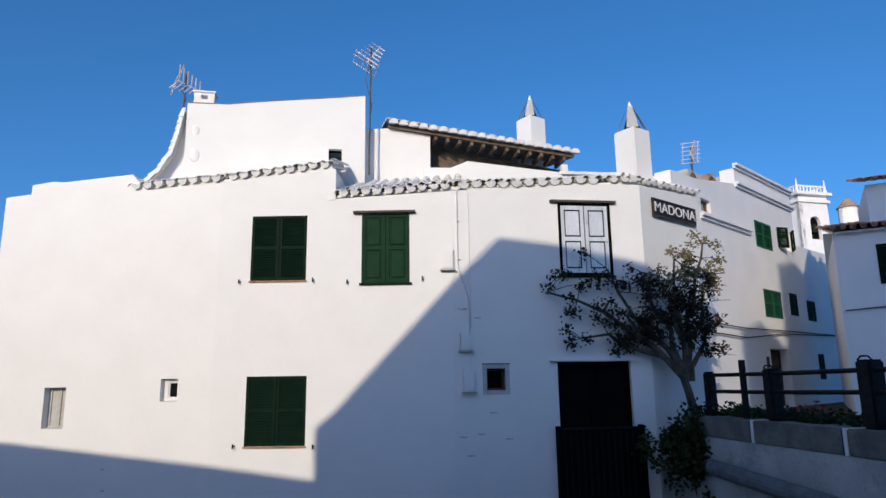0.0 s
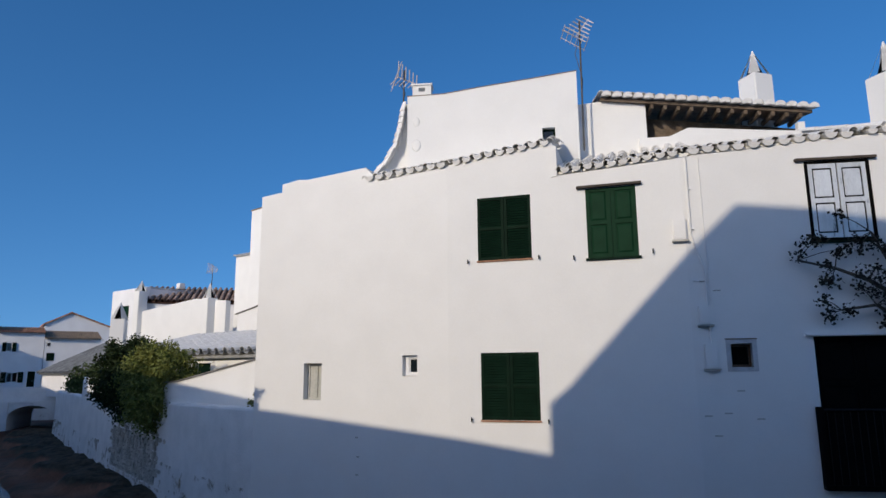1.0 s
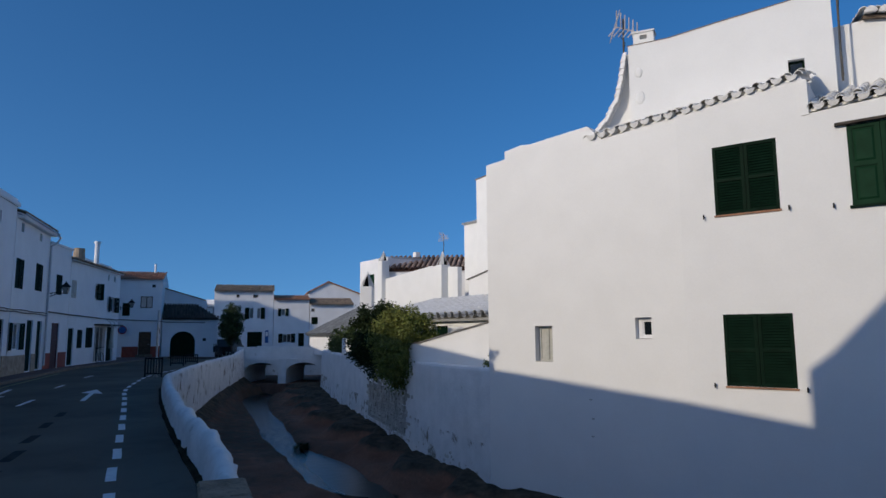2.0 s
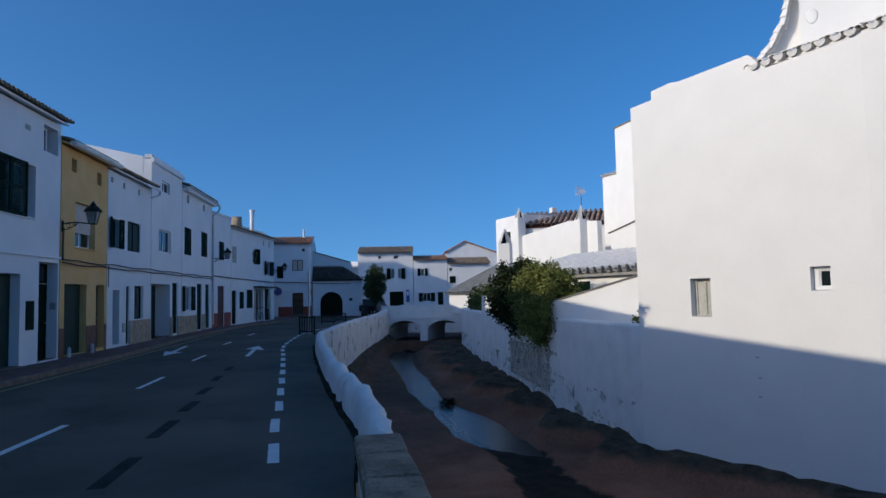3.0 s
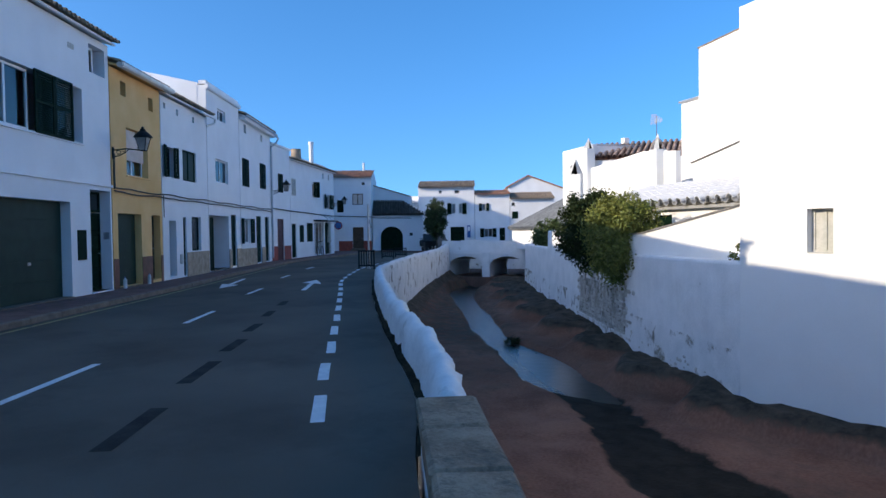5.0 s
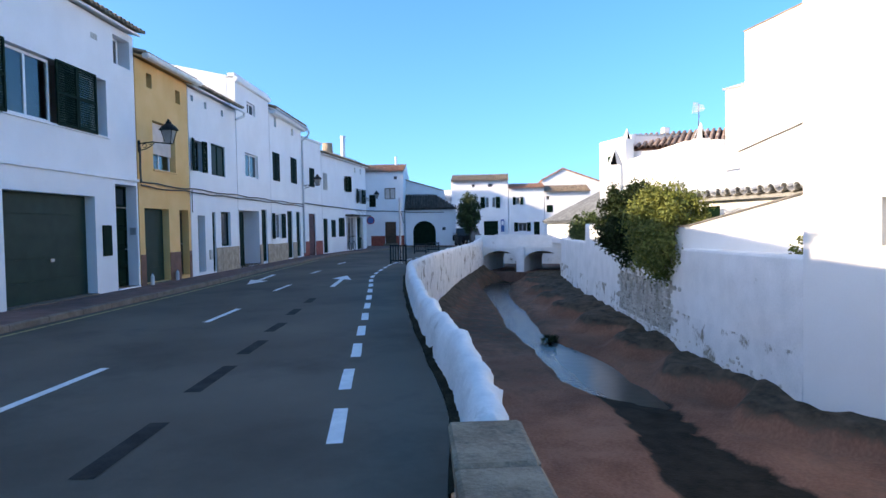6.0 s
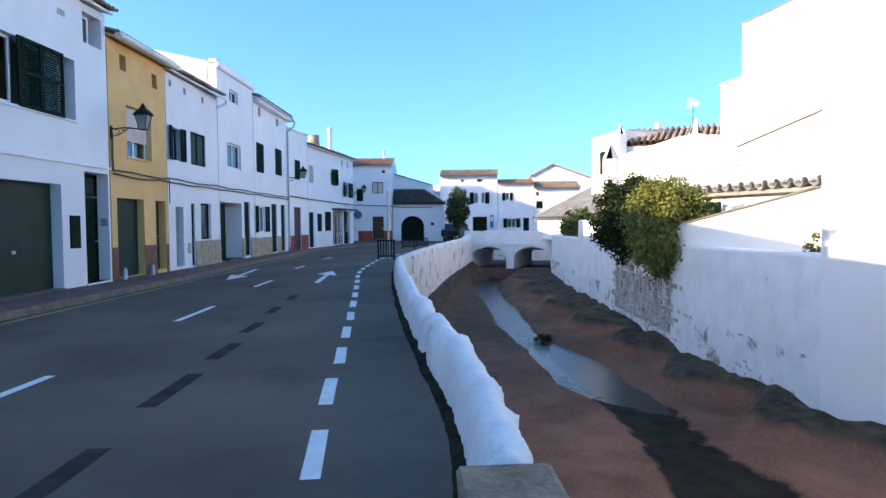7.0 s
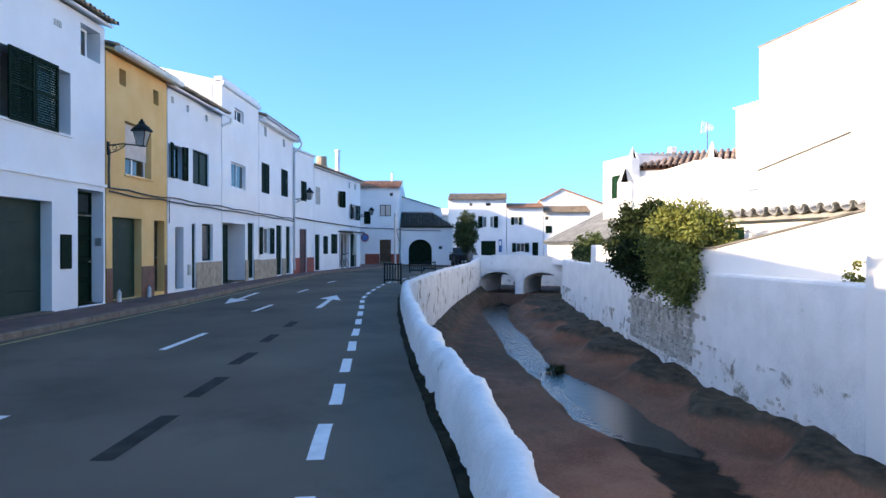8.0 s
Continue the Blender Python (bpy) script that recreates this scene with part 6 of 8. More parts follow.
hy = row_house("terrace_house", "ochre yellow terraced house with a green garage door", FL, 2.1, 5.55, 6.50,
               [(2.40, 3.95, 0.14, 2.31), (4.70, 5.38, 0.2, 2.31), (3.05, 4.55, 3.47, 4.90), (2.76, 3.10, 5.80, 6.22), (4.67, 5.01, 5.70, 6.12)], YELLOW, True, roof_mat=TERRAGREY)
part("eave_gutter", soft_box(2.1, 5.9, -0.42, -0.20, 6.47, 6.61, 0.03), WHITETILE, hy, "white-painted eave board")
gd = part("garage_door", box(bmesh.new(), 2.40, 3.95, 0.22, 0.26, 0.14, 2.31), GARAGE, hy, "green garage door")
for k in range(5):
    part("panel", soft_box(2.41, 3.94, 0.20, 0.222, 0.16 + k * 0.43, 0.58 + k * 0.43, 0.008), GARAGE, gd)
door(hy, 4.70, 5.38, 0.2, 2.31, WOOD, 0.22, 3, "brown door")
part("step", box(bmesh.new(), 2.4, 3.95, -0.03, 0.20, 0.0, 0.135), KERB, hy)
for a, b in ((2.1, 2.395), (3.955, 4.695), (5.385, 5.55)):
    part("dado", box(bmesh.new(), a, b, -0.015, 0.0, 0.0, 0.98), BROWN_DADO, hy, "brown tiled dado")
wy = window(hy, 3.05, 4.55, 3.47, 4.90, 0.2, FRAMEW, 2)
bl = part("roller_blind", box(bmesh.new(), 3.07, 4.53, 0.14, 0.18, 3.95, 4.88), BLIND, wy, "pinkish roller blind, mostly lowered")
for k in range(14):
    part("slat", box(bmesh.new(), 3.08, 4.52, 0.132, 0.14, 3.96 + k * 0.066, 4.015 + k * 0.066), BLIND, bl)
part("sill", box(bmesh.new(), 3.0, 4.6, -0.05, 0.15, 3.42, 3.468), YELLOW, hy)
for a, z in ((2.76, 5.80), (4.67, 5.70)):
    window(hy, a, a + 0.34, z, z + 0.42, 0.22, WOOD, 1)

ha = row_house("terrace_house", "white terraced house with a stone dado and dark green windows", FL, 5.6, 10.15, 6.42,
               [(5.9, 6.8, 3.68, 4.72), (7.5, 8.88, 3.66, 4.80), (6.14, 6.76, 0.2, 2.16), (7.42, 7.72, 0.15, 2.31), (8.28, 9.28, 1.04, 2.34), (7.0, 7.2, 5.95, 6.18), (8.6, 8.8, 5.95, 6.18), (5.85, 6.05, 6.0, 6.2)], SMOOTHWHITE, True, roof_mat=TERRAGREY)
wa_ = window(ha, 6.1, 6.6, 3.70, 4.70, 0.12, GREEN, 1)
open_leaf(wa_, 5.96, 0.32, 3.66, 4.74, GREEN, -1, 12)
open_leaf(wa_, 6.64, 0.26, 3.66, 4.74, GREEN, 1, 14)
window(ha, 7.5, 8.88, 3.66, 4.80, 0.05, GREEN, 2, "dark green glazed window", GARAGE)
door(ha, 6.14, 6.76, 0.2, 2.16, GREEN, 0.24, 3, "dark green door in a white reveal")
door(ha, 7.42, 7.72, 0.15, 2.31, GREEN, 0.05, 3, handle=False)
window(ha, 8.28, 9.28, 1.04, 2.34, 0.10, GREEN, 1, "", DARKPANE)
for a, z in ((7.0, 5.95), (8.6, 5.95), (5.85, 6.0)):
    part("vent_hole", box(bmesh.new(), a - 0.01, a + 0.21, 0.15, 0.17, z - 0.01, z + 0.24), DARKROOM, ha)
for a, b in ((7.73, 10.15),):
    x = a
    while x < b - 0.05:
        e = min(b, x + 0.62)
        part("dado", soft_box(x + 0.004, e - 0.004, -0.025, 0.0, 0.0, 1.0, 0.006), GREY_STONE, ha)
        x = e
part("gutter", run(bmesh.new(), [(8.5, -0.36, 6.36), (10.2, -0.36, 6.36), (10.3, -0.3, 6.2), (10.05, -0.05, 6.05)], 0.05, 8), FRAMEW, ha)
part("gas_box", soft_box(7.05, 7.25, -0.05, 0.0, 0.6, 0.95, 0.01), FRAMEGREY, ha)

hb = row_house("terrace_house", "tall flat-roofed white terraced house with a recessed porch", FL, 10.2, 14.70, 7.75,
               [(11.6, 12.7, 6.58, 7.08), (11.2, 12.92, 3.88, 4.88), (10.25, 12.85, 0.15, 2.46), (13.2, 14.0, 0.2, 2.56)], SMOOTHWHITE, False)
part("cornice", soft_box(10.15, 14.75, -0.12, 0.05, 7.60, 7.80, 0.03), SMOOTHWHITE, hb)
part("parapet", box(bmesh.new(), 10.2, 14.7, 0.0, 0.3, 7.80, 7.95), SMOOTHWHITE, hb)
bm = bmesh.new()
q = [[bm.verts.new((x, y, z)) for y, z in ((0.36, 6.0), (7.0, 6.0), (7.0, 9.3), (0.36, 7.86))] for x in (10.19, 10.5)]
bm.faces.new(q[0])
bm.faces.new(q[1][::-1])
for i in range(4):
    bm.faces.new((q[0][i], q[1][i], q[1][(i + 1) % 4], q[0][(i + 1) % 4]))
part("gable_wall", bm, SMOOTHWHITE, hb)
window(hb, 11.6, 12.7, 6.58, 7.08, 0.1, FRAMEW, 2, "", DARKPANE)
window(hb, 11.2, 12.92, 3.88, 4.88, 0.1, FRAMEW, 2, "", DARKPANE)
part("porch_wall", box(bmesh.new(), 10.25, 12.85, 1.3, 1.4, 0.1, 2.46), SMOOTHWHITE, hb)
part("porch_wall", box(bmesh.new(), 12.86, 12.96, 0.35, 1.4, 0.1, 2.46), SMOOTHWHITE, hb)
part("porch_floor", box(bmesh.new(), 10.25, 12.85, 0.0, 1.3, 0.0, 0.15), KERB, hb)
door(hb, 10.27, 11.15, 0.15, 2.4, GREEN, 0.12, 3, "dark green porch door")
part("letter_box", soft_box(11.9, 12.3, 1.2, 1.3, 1.25, 1.7, 0.02), BLACKPL, hb)
for a, b, y in ((10.25, 12.85, 1.28), (12.85, 13.2, -0.02), (14.0, 14.7, -0.02)):
    part("dado", soft_box(a, b, y - 0.02, y + 0.02, 0.0, 0.98, 0.005), GREY_STONE, hb)
door(hb, 13.2, 14.0, 0.2, 2.56, GREEN, 0.06, 3)

hc = row_house("terrace_house", "white terraced house with closed dark shutters and a drainpipe", FL, 14.75, 20.75, 7.30,
               [(15.15, 16.3, 4.0, 5.36), (18.4, 19.6, 4.1, 5.45), (15.55, 15.95, 6.62, 7.05), (18.7, 19.1, 6.62, 7.0), (15.2, 16.4, 1.2, 2.42), (17.5, 18.5, 0.15, 2.6), (19.3, 20.2, 0.15, 2.6)], SMOOTHWHITE, True, roof_mat=TERRAGREY)
shutters_closed(hc, 15.15, 16.3, 4.0, 5.36, GREEN)
shutters_closed(hc, 18.4, 19.6, 4.1, 5.45, GREEN)
for a in (15.55, 18.7):
    window(hc, a, a + 0.4, 6.62, 7.0, 0.15, FRAMEGREY, 1)
wz = window(hc, 15.2, 16.4, 1.2, 2.42, 0.1, FRAMEW, 2)
open_leaf(wz, 15.2, 0.5, 1.2, 2.42, GREEN, -1, 5)
open_leaf(wz, 16.4, 0.5, 1.2, 2.42, GREEN, 1, 5)
door(hc, 17.5, 18.5, 0.15, 2.6, GREEN, 0.06, 3)
door(hc, 19.3, 20.2, 0.15, 2.6, GREEN, 0.08, 3)
part("dado", soft_box(14.75, 17.48, -0.03, 0.0, 0.0, 0.95, 0.005), GREY_STONE, hc)
part("dado", soft_box(18.52, 19.28, -0.03, 0.0, 0.0, 0.95, 0.005), GREY_STONE, hc)
part("eave_moulding", soft_box(14.75, 20.9, -0.3, 0.0, 7.12, 7.28, 0.03), SMOOTHWHITE, hc)
part("drainpipe", run(bmesh.new(), [(20.6, -0.4, 7.2), (21.1, -0.4, 7.1), (21.0, -0.3, 6.85), (20.72, -0.08, 6.6), (20.72, -0.08, 0.3)], 0.05, 8), BLUEGREY, hc, "grey drainpipe with a swan neck")
part("gutter", rod(bmesh.new(), (14.8, -0.36, 7.32), (21.0, -0.36, 7.28), 0.05), BLUEGREY, hc)

FL2 = facade((-34.93, 20.63), (-42.86, 30.95))
hd = row_house("terrace_house", "white terraced house with a dark red door and red painted dado", FL2, 0.02, 3.2, 6.85,
               [(1.15, 1.95, 4.1, 5.2), (0.92, 2.0, 0.1, 2.54)], SMOOTHWHITE, False)
shutters_closed(hd, 1.15, 1.95, 4.1, 5.2, GREEN)
door(hd, 0.92, 2.0, 0.1, 2.54, REDDOOR, 0.05, 3, "dark red street door")
part("dado", box(bmesh.new(), 0.02, 0.9, -0.02, 0.0, 0, 0.93), RED_DADO, hd, "dark red dado")
part("dado", box(bmesh.new(), 2.02, 3.2, -0.02, 0.0, 0, 0.93), RED_DADO, hd, "dark red dado")
part("cornice", soft_box(0.0, 3.25, -0.1, 0.05, 6.76, 6.88, 0.02), SMOOTHWHITE, hd)
he = row_house("terrace_house", "long white terraced house with a small shop front", FL2, 3.25, 13.1, 6.2,
               [(3.5, 4.25, 4.05, 5.1), (7.7, 9.0, 4.15, 5.2), (10.6, 12.3, 3.45, 4.5), (3.4, 4.25, 0.15, 2.28), (4.9, 5.7, 1.1, 2.2), (6.4, 7.6, 1.1, 2.35), (8.1, 10.3, 0.12, 2.45), (10.6, 12.2, 0.12, 2.45), (10.2, 10.5, 5.6, 6.0), (11.6, 11.9, 5.6, 6.0)], SMOOTHWHITE, True, roof_mat=TERRAGREY)
shutters_closed(he, 3.5, 4.25, 4.05, 5.1, FRAMEGREY)
ww = window(he, 8.0, 8.8, 4.2, 5.15, 0.1, FRAMEW, 1)
open_leaf(ww, 8.0, 0.4, 4.15, 5.2, GREEN, 1, 40)
open_leaf(ww, 8.8, 0.4, 4.15, 5.2, GREEN, -1, 40)
ww = window(he, 10.9, 12.0, 3.5, 4.45, 0.1, FRAMEW, 1)
open_leaf(ww, 10.9, 0.6, 3.45, 4.5, GREEN, -1, 10)
open_leaf(ww, 12.0, 0.6, 3.45, 4.5, GREEN, 1, 10)
door(he, 3.4, 4.25, 0.15, 2.28, GREEN, 0.06, 3)
shutters_closed(he, 4.9, 5.7, 1.1, 2.2, GREEN)
shutters_closed(he, 6.4, 7.6, 1.1, 2.35, GREEN)
window(he, 8.1, 10.3, 0.12, 2.45, 0.15, FRAMEW, 3)
door(he, 10.6, 12.2, 0.12, 2.45, GREEN, 0.08, 2)
for a in (10.2, 11.6):
    part("vent_hole", box(bmesh.new(), a, a + 0.3, 0.1, 0.12, 5.6, 6.0), DARKROOM, he)
part("canopy", prism(bmesh.new(), [(7.9, 2.5), (12.4, 2.5), (12.4, 2.6), (7.9, 2.6)], -0.55, 0.0), DARKTILE, he, "narrow dark canopy over the shop")
ch = thing("clay_chimney", "round clay chimney on the tiled roof", "chimney", FL2 @ Matrix.Translation((9.2, 1.6, 6.4)))
part("shaft", rod(bmesh.new(), (0, 0, 0), (0, 0, 1.25), 0.38, 0.34, 12), TERRAGREY, ch)
part("base", soft_box(-0.5, 0.5, -0.5, 0.5, -0.4, 0.25, 0.03), WHITE, ch)
fl_ = thing("flue_pipe", "tall white metal flue pipe", "flue", FL2 @ Matrix.Translation((11.5, 1.2, 6.2)))
part("pipe", rod(bmesh.new(), (0, 0, 0), (0, 0, 2.1), 0.16, n=12), FRAMEW, fl_)
part("cap", rod(bmesh.new(), (0, 0, 2.1), (0, 0, 2.25), 0.22, 0.2, 12), FRAMEW, fl_)

# lower wing and the red-roofed house that close the bend
FN = facade((-48.2, 35.1), (-46.0, 37.3))
hw = row_house("terrace_house", "red-tiled white house with a brown door and red dado", FN, -2.6, 3.15, 6.36,
               [(1.52, 2.45, 4.1, 5.05), (1.5, 2.45, 0.1, 2.15), (2.35, 2.62, 5.8, 6.05), (0.2, 0.75, 3.45, 4.5)], SMOOTHWHITE, True, depth=6.0, roof_mat=TERRA, back_top=7.30, courses=20)
window(hw, 1.52, 2.45, 4.1, 5.05, 0.1, WOOD, 2, "", BLIND)
door(hw, 1.5, 2.45, 0.1, 2.15, WOOD, 0.15, 3, "brown panelled door")
shutters_closed(hw, 0.2, 0.75, 3.45, 4.5, GREEN)
part("vent_hole", box(bmesh.new(), 2.35, 2.62, 0.1, 0.12, 5.8, 6.05), DARKROOM, hw)
part("dado", box(bmesh.new(), 0.3, 1.5, -0.03, 0.0, 0.0, 0.95), RED_DADO, hw, "brick red dado")
part("dado", box(bmesh.new(), 2.45, 3.15, -0.03, 0.0, 0.0, 0.95), RED_DADO, hw, "brick red dado")
part("step", box(bmesh.new(), 1.4, 2.6, -0.5, 0.0, 0.0, 0.3), KERB, hw)
pp = thing("roof_vent_pipe", "thin pale vent pipe above the red roof", "flue", FN @ Matrix.Translation((2.3, 2.6, 7.0)))
part("pipe", rod(bmesh.new(), (0, 0, 0), (0, 0, 1.0), 0.09, n=8), FRAMEW, pp)

FG = facade((-46.0, 37.5), (-43.3, 40.5)) @ Matrix.Diagonal((0.90, 1, 1, 1))
hg = thing("arched_garage_house", "low white house with arched green doorway and dark tiled roof", "house", FG)
bm = bmesh.new()
ap = arch_pts(1.82, 1.25, 1.08, 0.92, 14)
prism(bm, [(0.0, 0.0), (0.74, 0.0), (0.74, 1.25)] + ap[1:-1] + [(2.90, 1.25), (2.90, 0.0), (4.85, 0.0), (4.85, 3.2), (0.0, 3.2)], 0, 0.35)
part("wall", bm, SMOOTHWHITE, hg)
bm = bmesh.new()
prism(bm, [(0.74, 0.05), (0.74, 1.25)] + ap[1:-1] + [(2.90, 1.25), (2.90, 0.05)], 0.2, 0.26)
dg = part("door", bm, GREEN, hg, "arched dark green double door")
for x in (0.95, 1.35, 1.86, 2.30):
    part("board", soft_box(x, x + 0.33, 0.17, 0.2, 0.1, 1.5, 0.01), GREEN, dg)
part("arch_trim", prism(bmesh.new(), [(c + (c - 1.82) * 0.10, z + 0.1) for c, z in ap] + ap[::-1], -0.03, 0.0), FRAMEW, hg)
part("window", box(bmesh.new(), 3.55, 3.85, -0.01, 0.05, 1.35, 1.6), DARKROOM, hg)
part("wall", box(bmesh.new(), 4.5, 4.85, 0.35, 1.2, 0, 3.2), SMOOTHWHITE, hg)
al_ = Vector((0, 2.65, 1.28)).normalized()
rng = random.Random(8)
bm = bmesh.new()
for c_ in range(20):
    u = 0.08 + c_ * 0.25
    full = 2.94 * min(1.0, max(0.12, (4.95 - u) / 2.0))
    n_ = max(1, round(full / 0.42))
    for r_ in range(n_):
        o = Vector((u + rng.uniform(-0.012, 0.012), -0.25, 3.26)) + al_ * (full * r_ / n_)
        half_tile(bm, o, al_, Vector((1, 0, 0)), Vector((0, -0.43, 0.9)), full / n_ + 0.06, 0.095, 0.08)
part("roof", bm, DARKTILE, hg)
bm = bmesh.new()
lo_ = [bm.verts.new(p) for p in ((0, -0.2, 3.22), (4.95, -0.2, 3.22), (3.0, 2.4, 4.48), (0, 2.4, 4.48))]
hi_ = [bm.verts.new(v.co - Vector((0, 0, 0.09))) for v in lo_]
bm.faces.new(lo_)
bm.faces.new(hi_[::-1])
for k in range(4):
    bm.faces.new((lo_[k], hi_[k], hi_[(k + 1) % 4], lo_[(k + 1) % 4]))
part("roof_deck", bm, DARKTILE, hg)
bm = bmesh.new()
prism(bm, [(-0.3, 0.0), (3.9, 0.0), (3.9, 4.82), (3.8, 4.85), (-0.3, 5.95)], 2.4, 2.8)
part("wall", bm, SMOOTHWHITE, hg)
part("coping", prism(bmesh.new(), [(3.8, 4.85), (3.8, 4.95), (-0.3, 6.05), (-0.3, 5.95)], 2.3, 2.9), TERRAGREY, hg)
part("string_course", soft_box(0, 4.86, -0.05, 0, 3.0, 3.1, 0.01), SMOOTHWHITE, hg)

# cables along the fronts
cab = thing("facade_cables", "bundle of dark cables sagging along the house fronts", "cables", FL)
rng = random.Random(17)
for off in (0.0, 0.10):
    pts = []
    for i in range(40):
        u = 2.15 + i * 0.48
        pts.append((u, -0.05 - 0.02 * rng.random(), 3.02 - off + 0.018 * math.sin(i * 0.9 + off * 20) - 0.012 * i * (off > 0.05) * 0 + rng.uniform(-0.015, 0.015)))
    part("cable", run(bmesh.new(), pts, 0.022, 5), CABLE, cab)
part("cable", run(bmesh.new(), [(2.15, -0.06, 3.0), (2.13, -0.06, 3.4), (2.16, -0.06, 4.0)], 0.03, 5), CABLE, cab)
part("cable", run(bmesh.new(), [(5.6, -0.05, 3.0), (5.6, -0.05, 2.25)], 0.015, 5), CABLE, cab)
cab2 = thing("facade_cables", "bundle of dark cables running along the house fronts", "cables", FL2)
part("cable", run(bmesh.new(), [(0, -0.06, 3.12), (3, -0.06, 3.05), (6, -0.06, 3.02), (10, -0.06, 2.96), (13, -0.06, 2.95)], 0.035, 5), CABLE, cab2)
cab3 = thing("facade_cables", "dark cables crossing the end houses", "cables", FN)
part("cable", run(bmesh.new(), [(-0.2, -0.06, 3.15), (1.5, -0.06, 3.08), (3.1, -0.06, 3.02)], 0.035, 5), CABLE, cab3)
part("cable", run(bmesh.new(), [(2.9, -0.1, 3.02), (3.05, -0.15, 2.4), (3.12, -0.12, 2.0)], 0.03, 5), CABLE, cab3)


part("cable", run(bmesh.new(), [(3.1, -0.06, 3.02), (3.6, -0.10, 2.92), (5.2, -0.06, 2.90), (6.6, -0.06, 2.88)], 0.03, 5), CABLE, cab3)


def wall_lantern(m, label, s=1.0):
    a = thing("street_lamp", label, "street lamp", m, "wall lanterns")
    part("bracket", run(bmesh.new(), [(0, 0, 0), (0.0, -0.5 * s, 0.04), (0.0, -1.12 * s, -0.02)], 0.022 * s), IRON, a)
    part("scroll", run(bmesh.new(), [(0, 0, -0.25 * s), (0, -0.25 * s, -0.20 * s), (0, -0.5 * s, -0.05), (0, -0.6 * s, 0.03)], 0.016 * s), IRON, a)
    for yc, zc, r_ in ((-0.22, -0.08, 0.075), (-0.42, 0.0, 0.055), (-0.95, 0.05, 0.05)):
        part("curl", run(bmesh.new(), [(0, yc * s + r_ * s * math.cos(0.7 * q), zc * s + r_ * s * math.sin(0.7 * q)) for q in range(9)], 0.013 * s, 5), IRON, a)
    part("wall_plate", soft_box(-0.05, 0.05, -0.03, 0.0, -0.32 * s, 0.12 * s, 0.008), IRON, a)
    c = Vector((0, -1.12 * s, -0.02))
    bm = bmesh.new()
    for k in range(4):
        x, y = ((-1, -1), (1, -1), (1, 1), (-1, 1))[k]
        rod(bm, c + Vector((x * 0.10 * s, y * 0.10 * s, 0)), c + Vector((x * 0.20 * s, y * 0.20 * s, 0.48 * s)), 0.014 * s, n=5)
        x2, y2 = ((-1, -1), (1, -1), (1, 1), (-1, 1))[(k + 1) % 4]
        rod(bm, c + Vector((x * 0.20 * s, y * 0.20 * s, 0.48 * s)), c + Vector((x2 * 0.20 * s, y2 * 0.20 * s, 0.48 * s)), 0.018 * s, n=5)
        rod(bm, c + Vector((x * 0.10 * s, y * 0.10 * s, 0)), c + Vector((x2 * 0.10 * s, y2 * 0.10 * s, 0)), 0.014 * s, n=5)
    part("cage", bm, IRON, a)
    bm = bmesh.new()
    q0 = [bm.verts.new(c + Vector((x * 0.09 * s, y * 0.09 * s, 0.01))) for x, y in ((-1, -1), (1, -1), (1, 1), (-1, 1))]
    q1 = [bm.verts.new(c + Vector((x * 0.185 * s, y * 0.185 * s, 0.47 * s))) for x, y in ((-1, -1), (1, -1), (1, 1), (-1, 1))]
    for i in range(4):
        bm.faces.new((q0[i], q0[(i + 1) % 4], q1[(i + 1) % 4], q1[i]))
    part("glass", bm, SHADEGLASS, a)
    bm = bmesh.new()
    for r0_, r1_, d_, z_ in ((0.34, 0.31, 0.05, 0.505), (0.31, 0.24, 0.08, 0.57), (0.24, 0.12, 0.10, 0.66)):
        bmesh.ops.create_cone(bm, cap_ends=True, segments=16, radius1=r0_ * s, radius2=r1_ * s, depth=d_ * s, matrix=Matrix.Translation(c + Vector((0, 0, z_ * s))))
    bmesh.ops.create_cone(bm, cap_ends=True, segments=8, radius1=0.12 * s, radius2=0.09 * s, depth=0.10 * s, matrix=Matrix.Translation(c + Vector((0, 0, 0.74 * s))))
    bmesh.ops.create_uvsphere(bm, u_segments=8, v_segments=6, radius=0.05 * s, matrix=Matrix.Translation(c + Vector((0, 0, 0.83 * s))))
    part("cap", bm, IRON, a)
    return a


wall_lantern(FL @ Matrix.Translation((2.17, -0.01, 4.10)), "black iron wall lantern on a scrolled bracket", 0.78)
wall_lantern(FL2 @ Matrix.Translation((0.15, -0.01, 4.1)), "black iron wall lantern on a scrolled bracket", 0.75)
wall_lantern(FL2 @ Matrix.Translation((13.3, -0.01, 3.9)), "small black iron wall lantern", 0.7)
for u, y in ((2.55, -0.10), (4.2, -0.10)):
    b_ = thing("water_bottle", "clear plastic water bottle standing by the doorway", "bottle", FL @ Matrix.Translation((u, y, 0.1)), "water bottles")
    part("body", rod(bmesh.new(), (0, 0, 0), (0, 0, 0.24), 0.055, n=10), PLASTIC, b_)
    part("neck", rod(bmesh.new(), (0, 0, 0.24), (0, 0, 0.31), 0.055, 0.018, 10), PLASTIC, b_)
    part("cap", rod(bmesh.new(), (0, 0, 0.31), (0, 0, 0.335), 0.02, n=8), BLUEPL, b_)

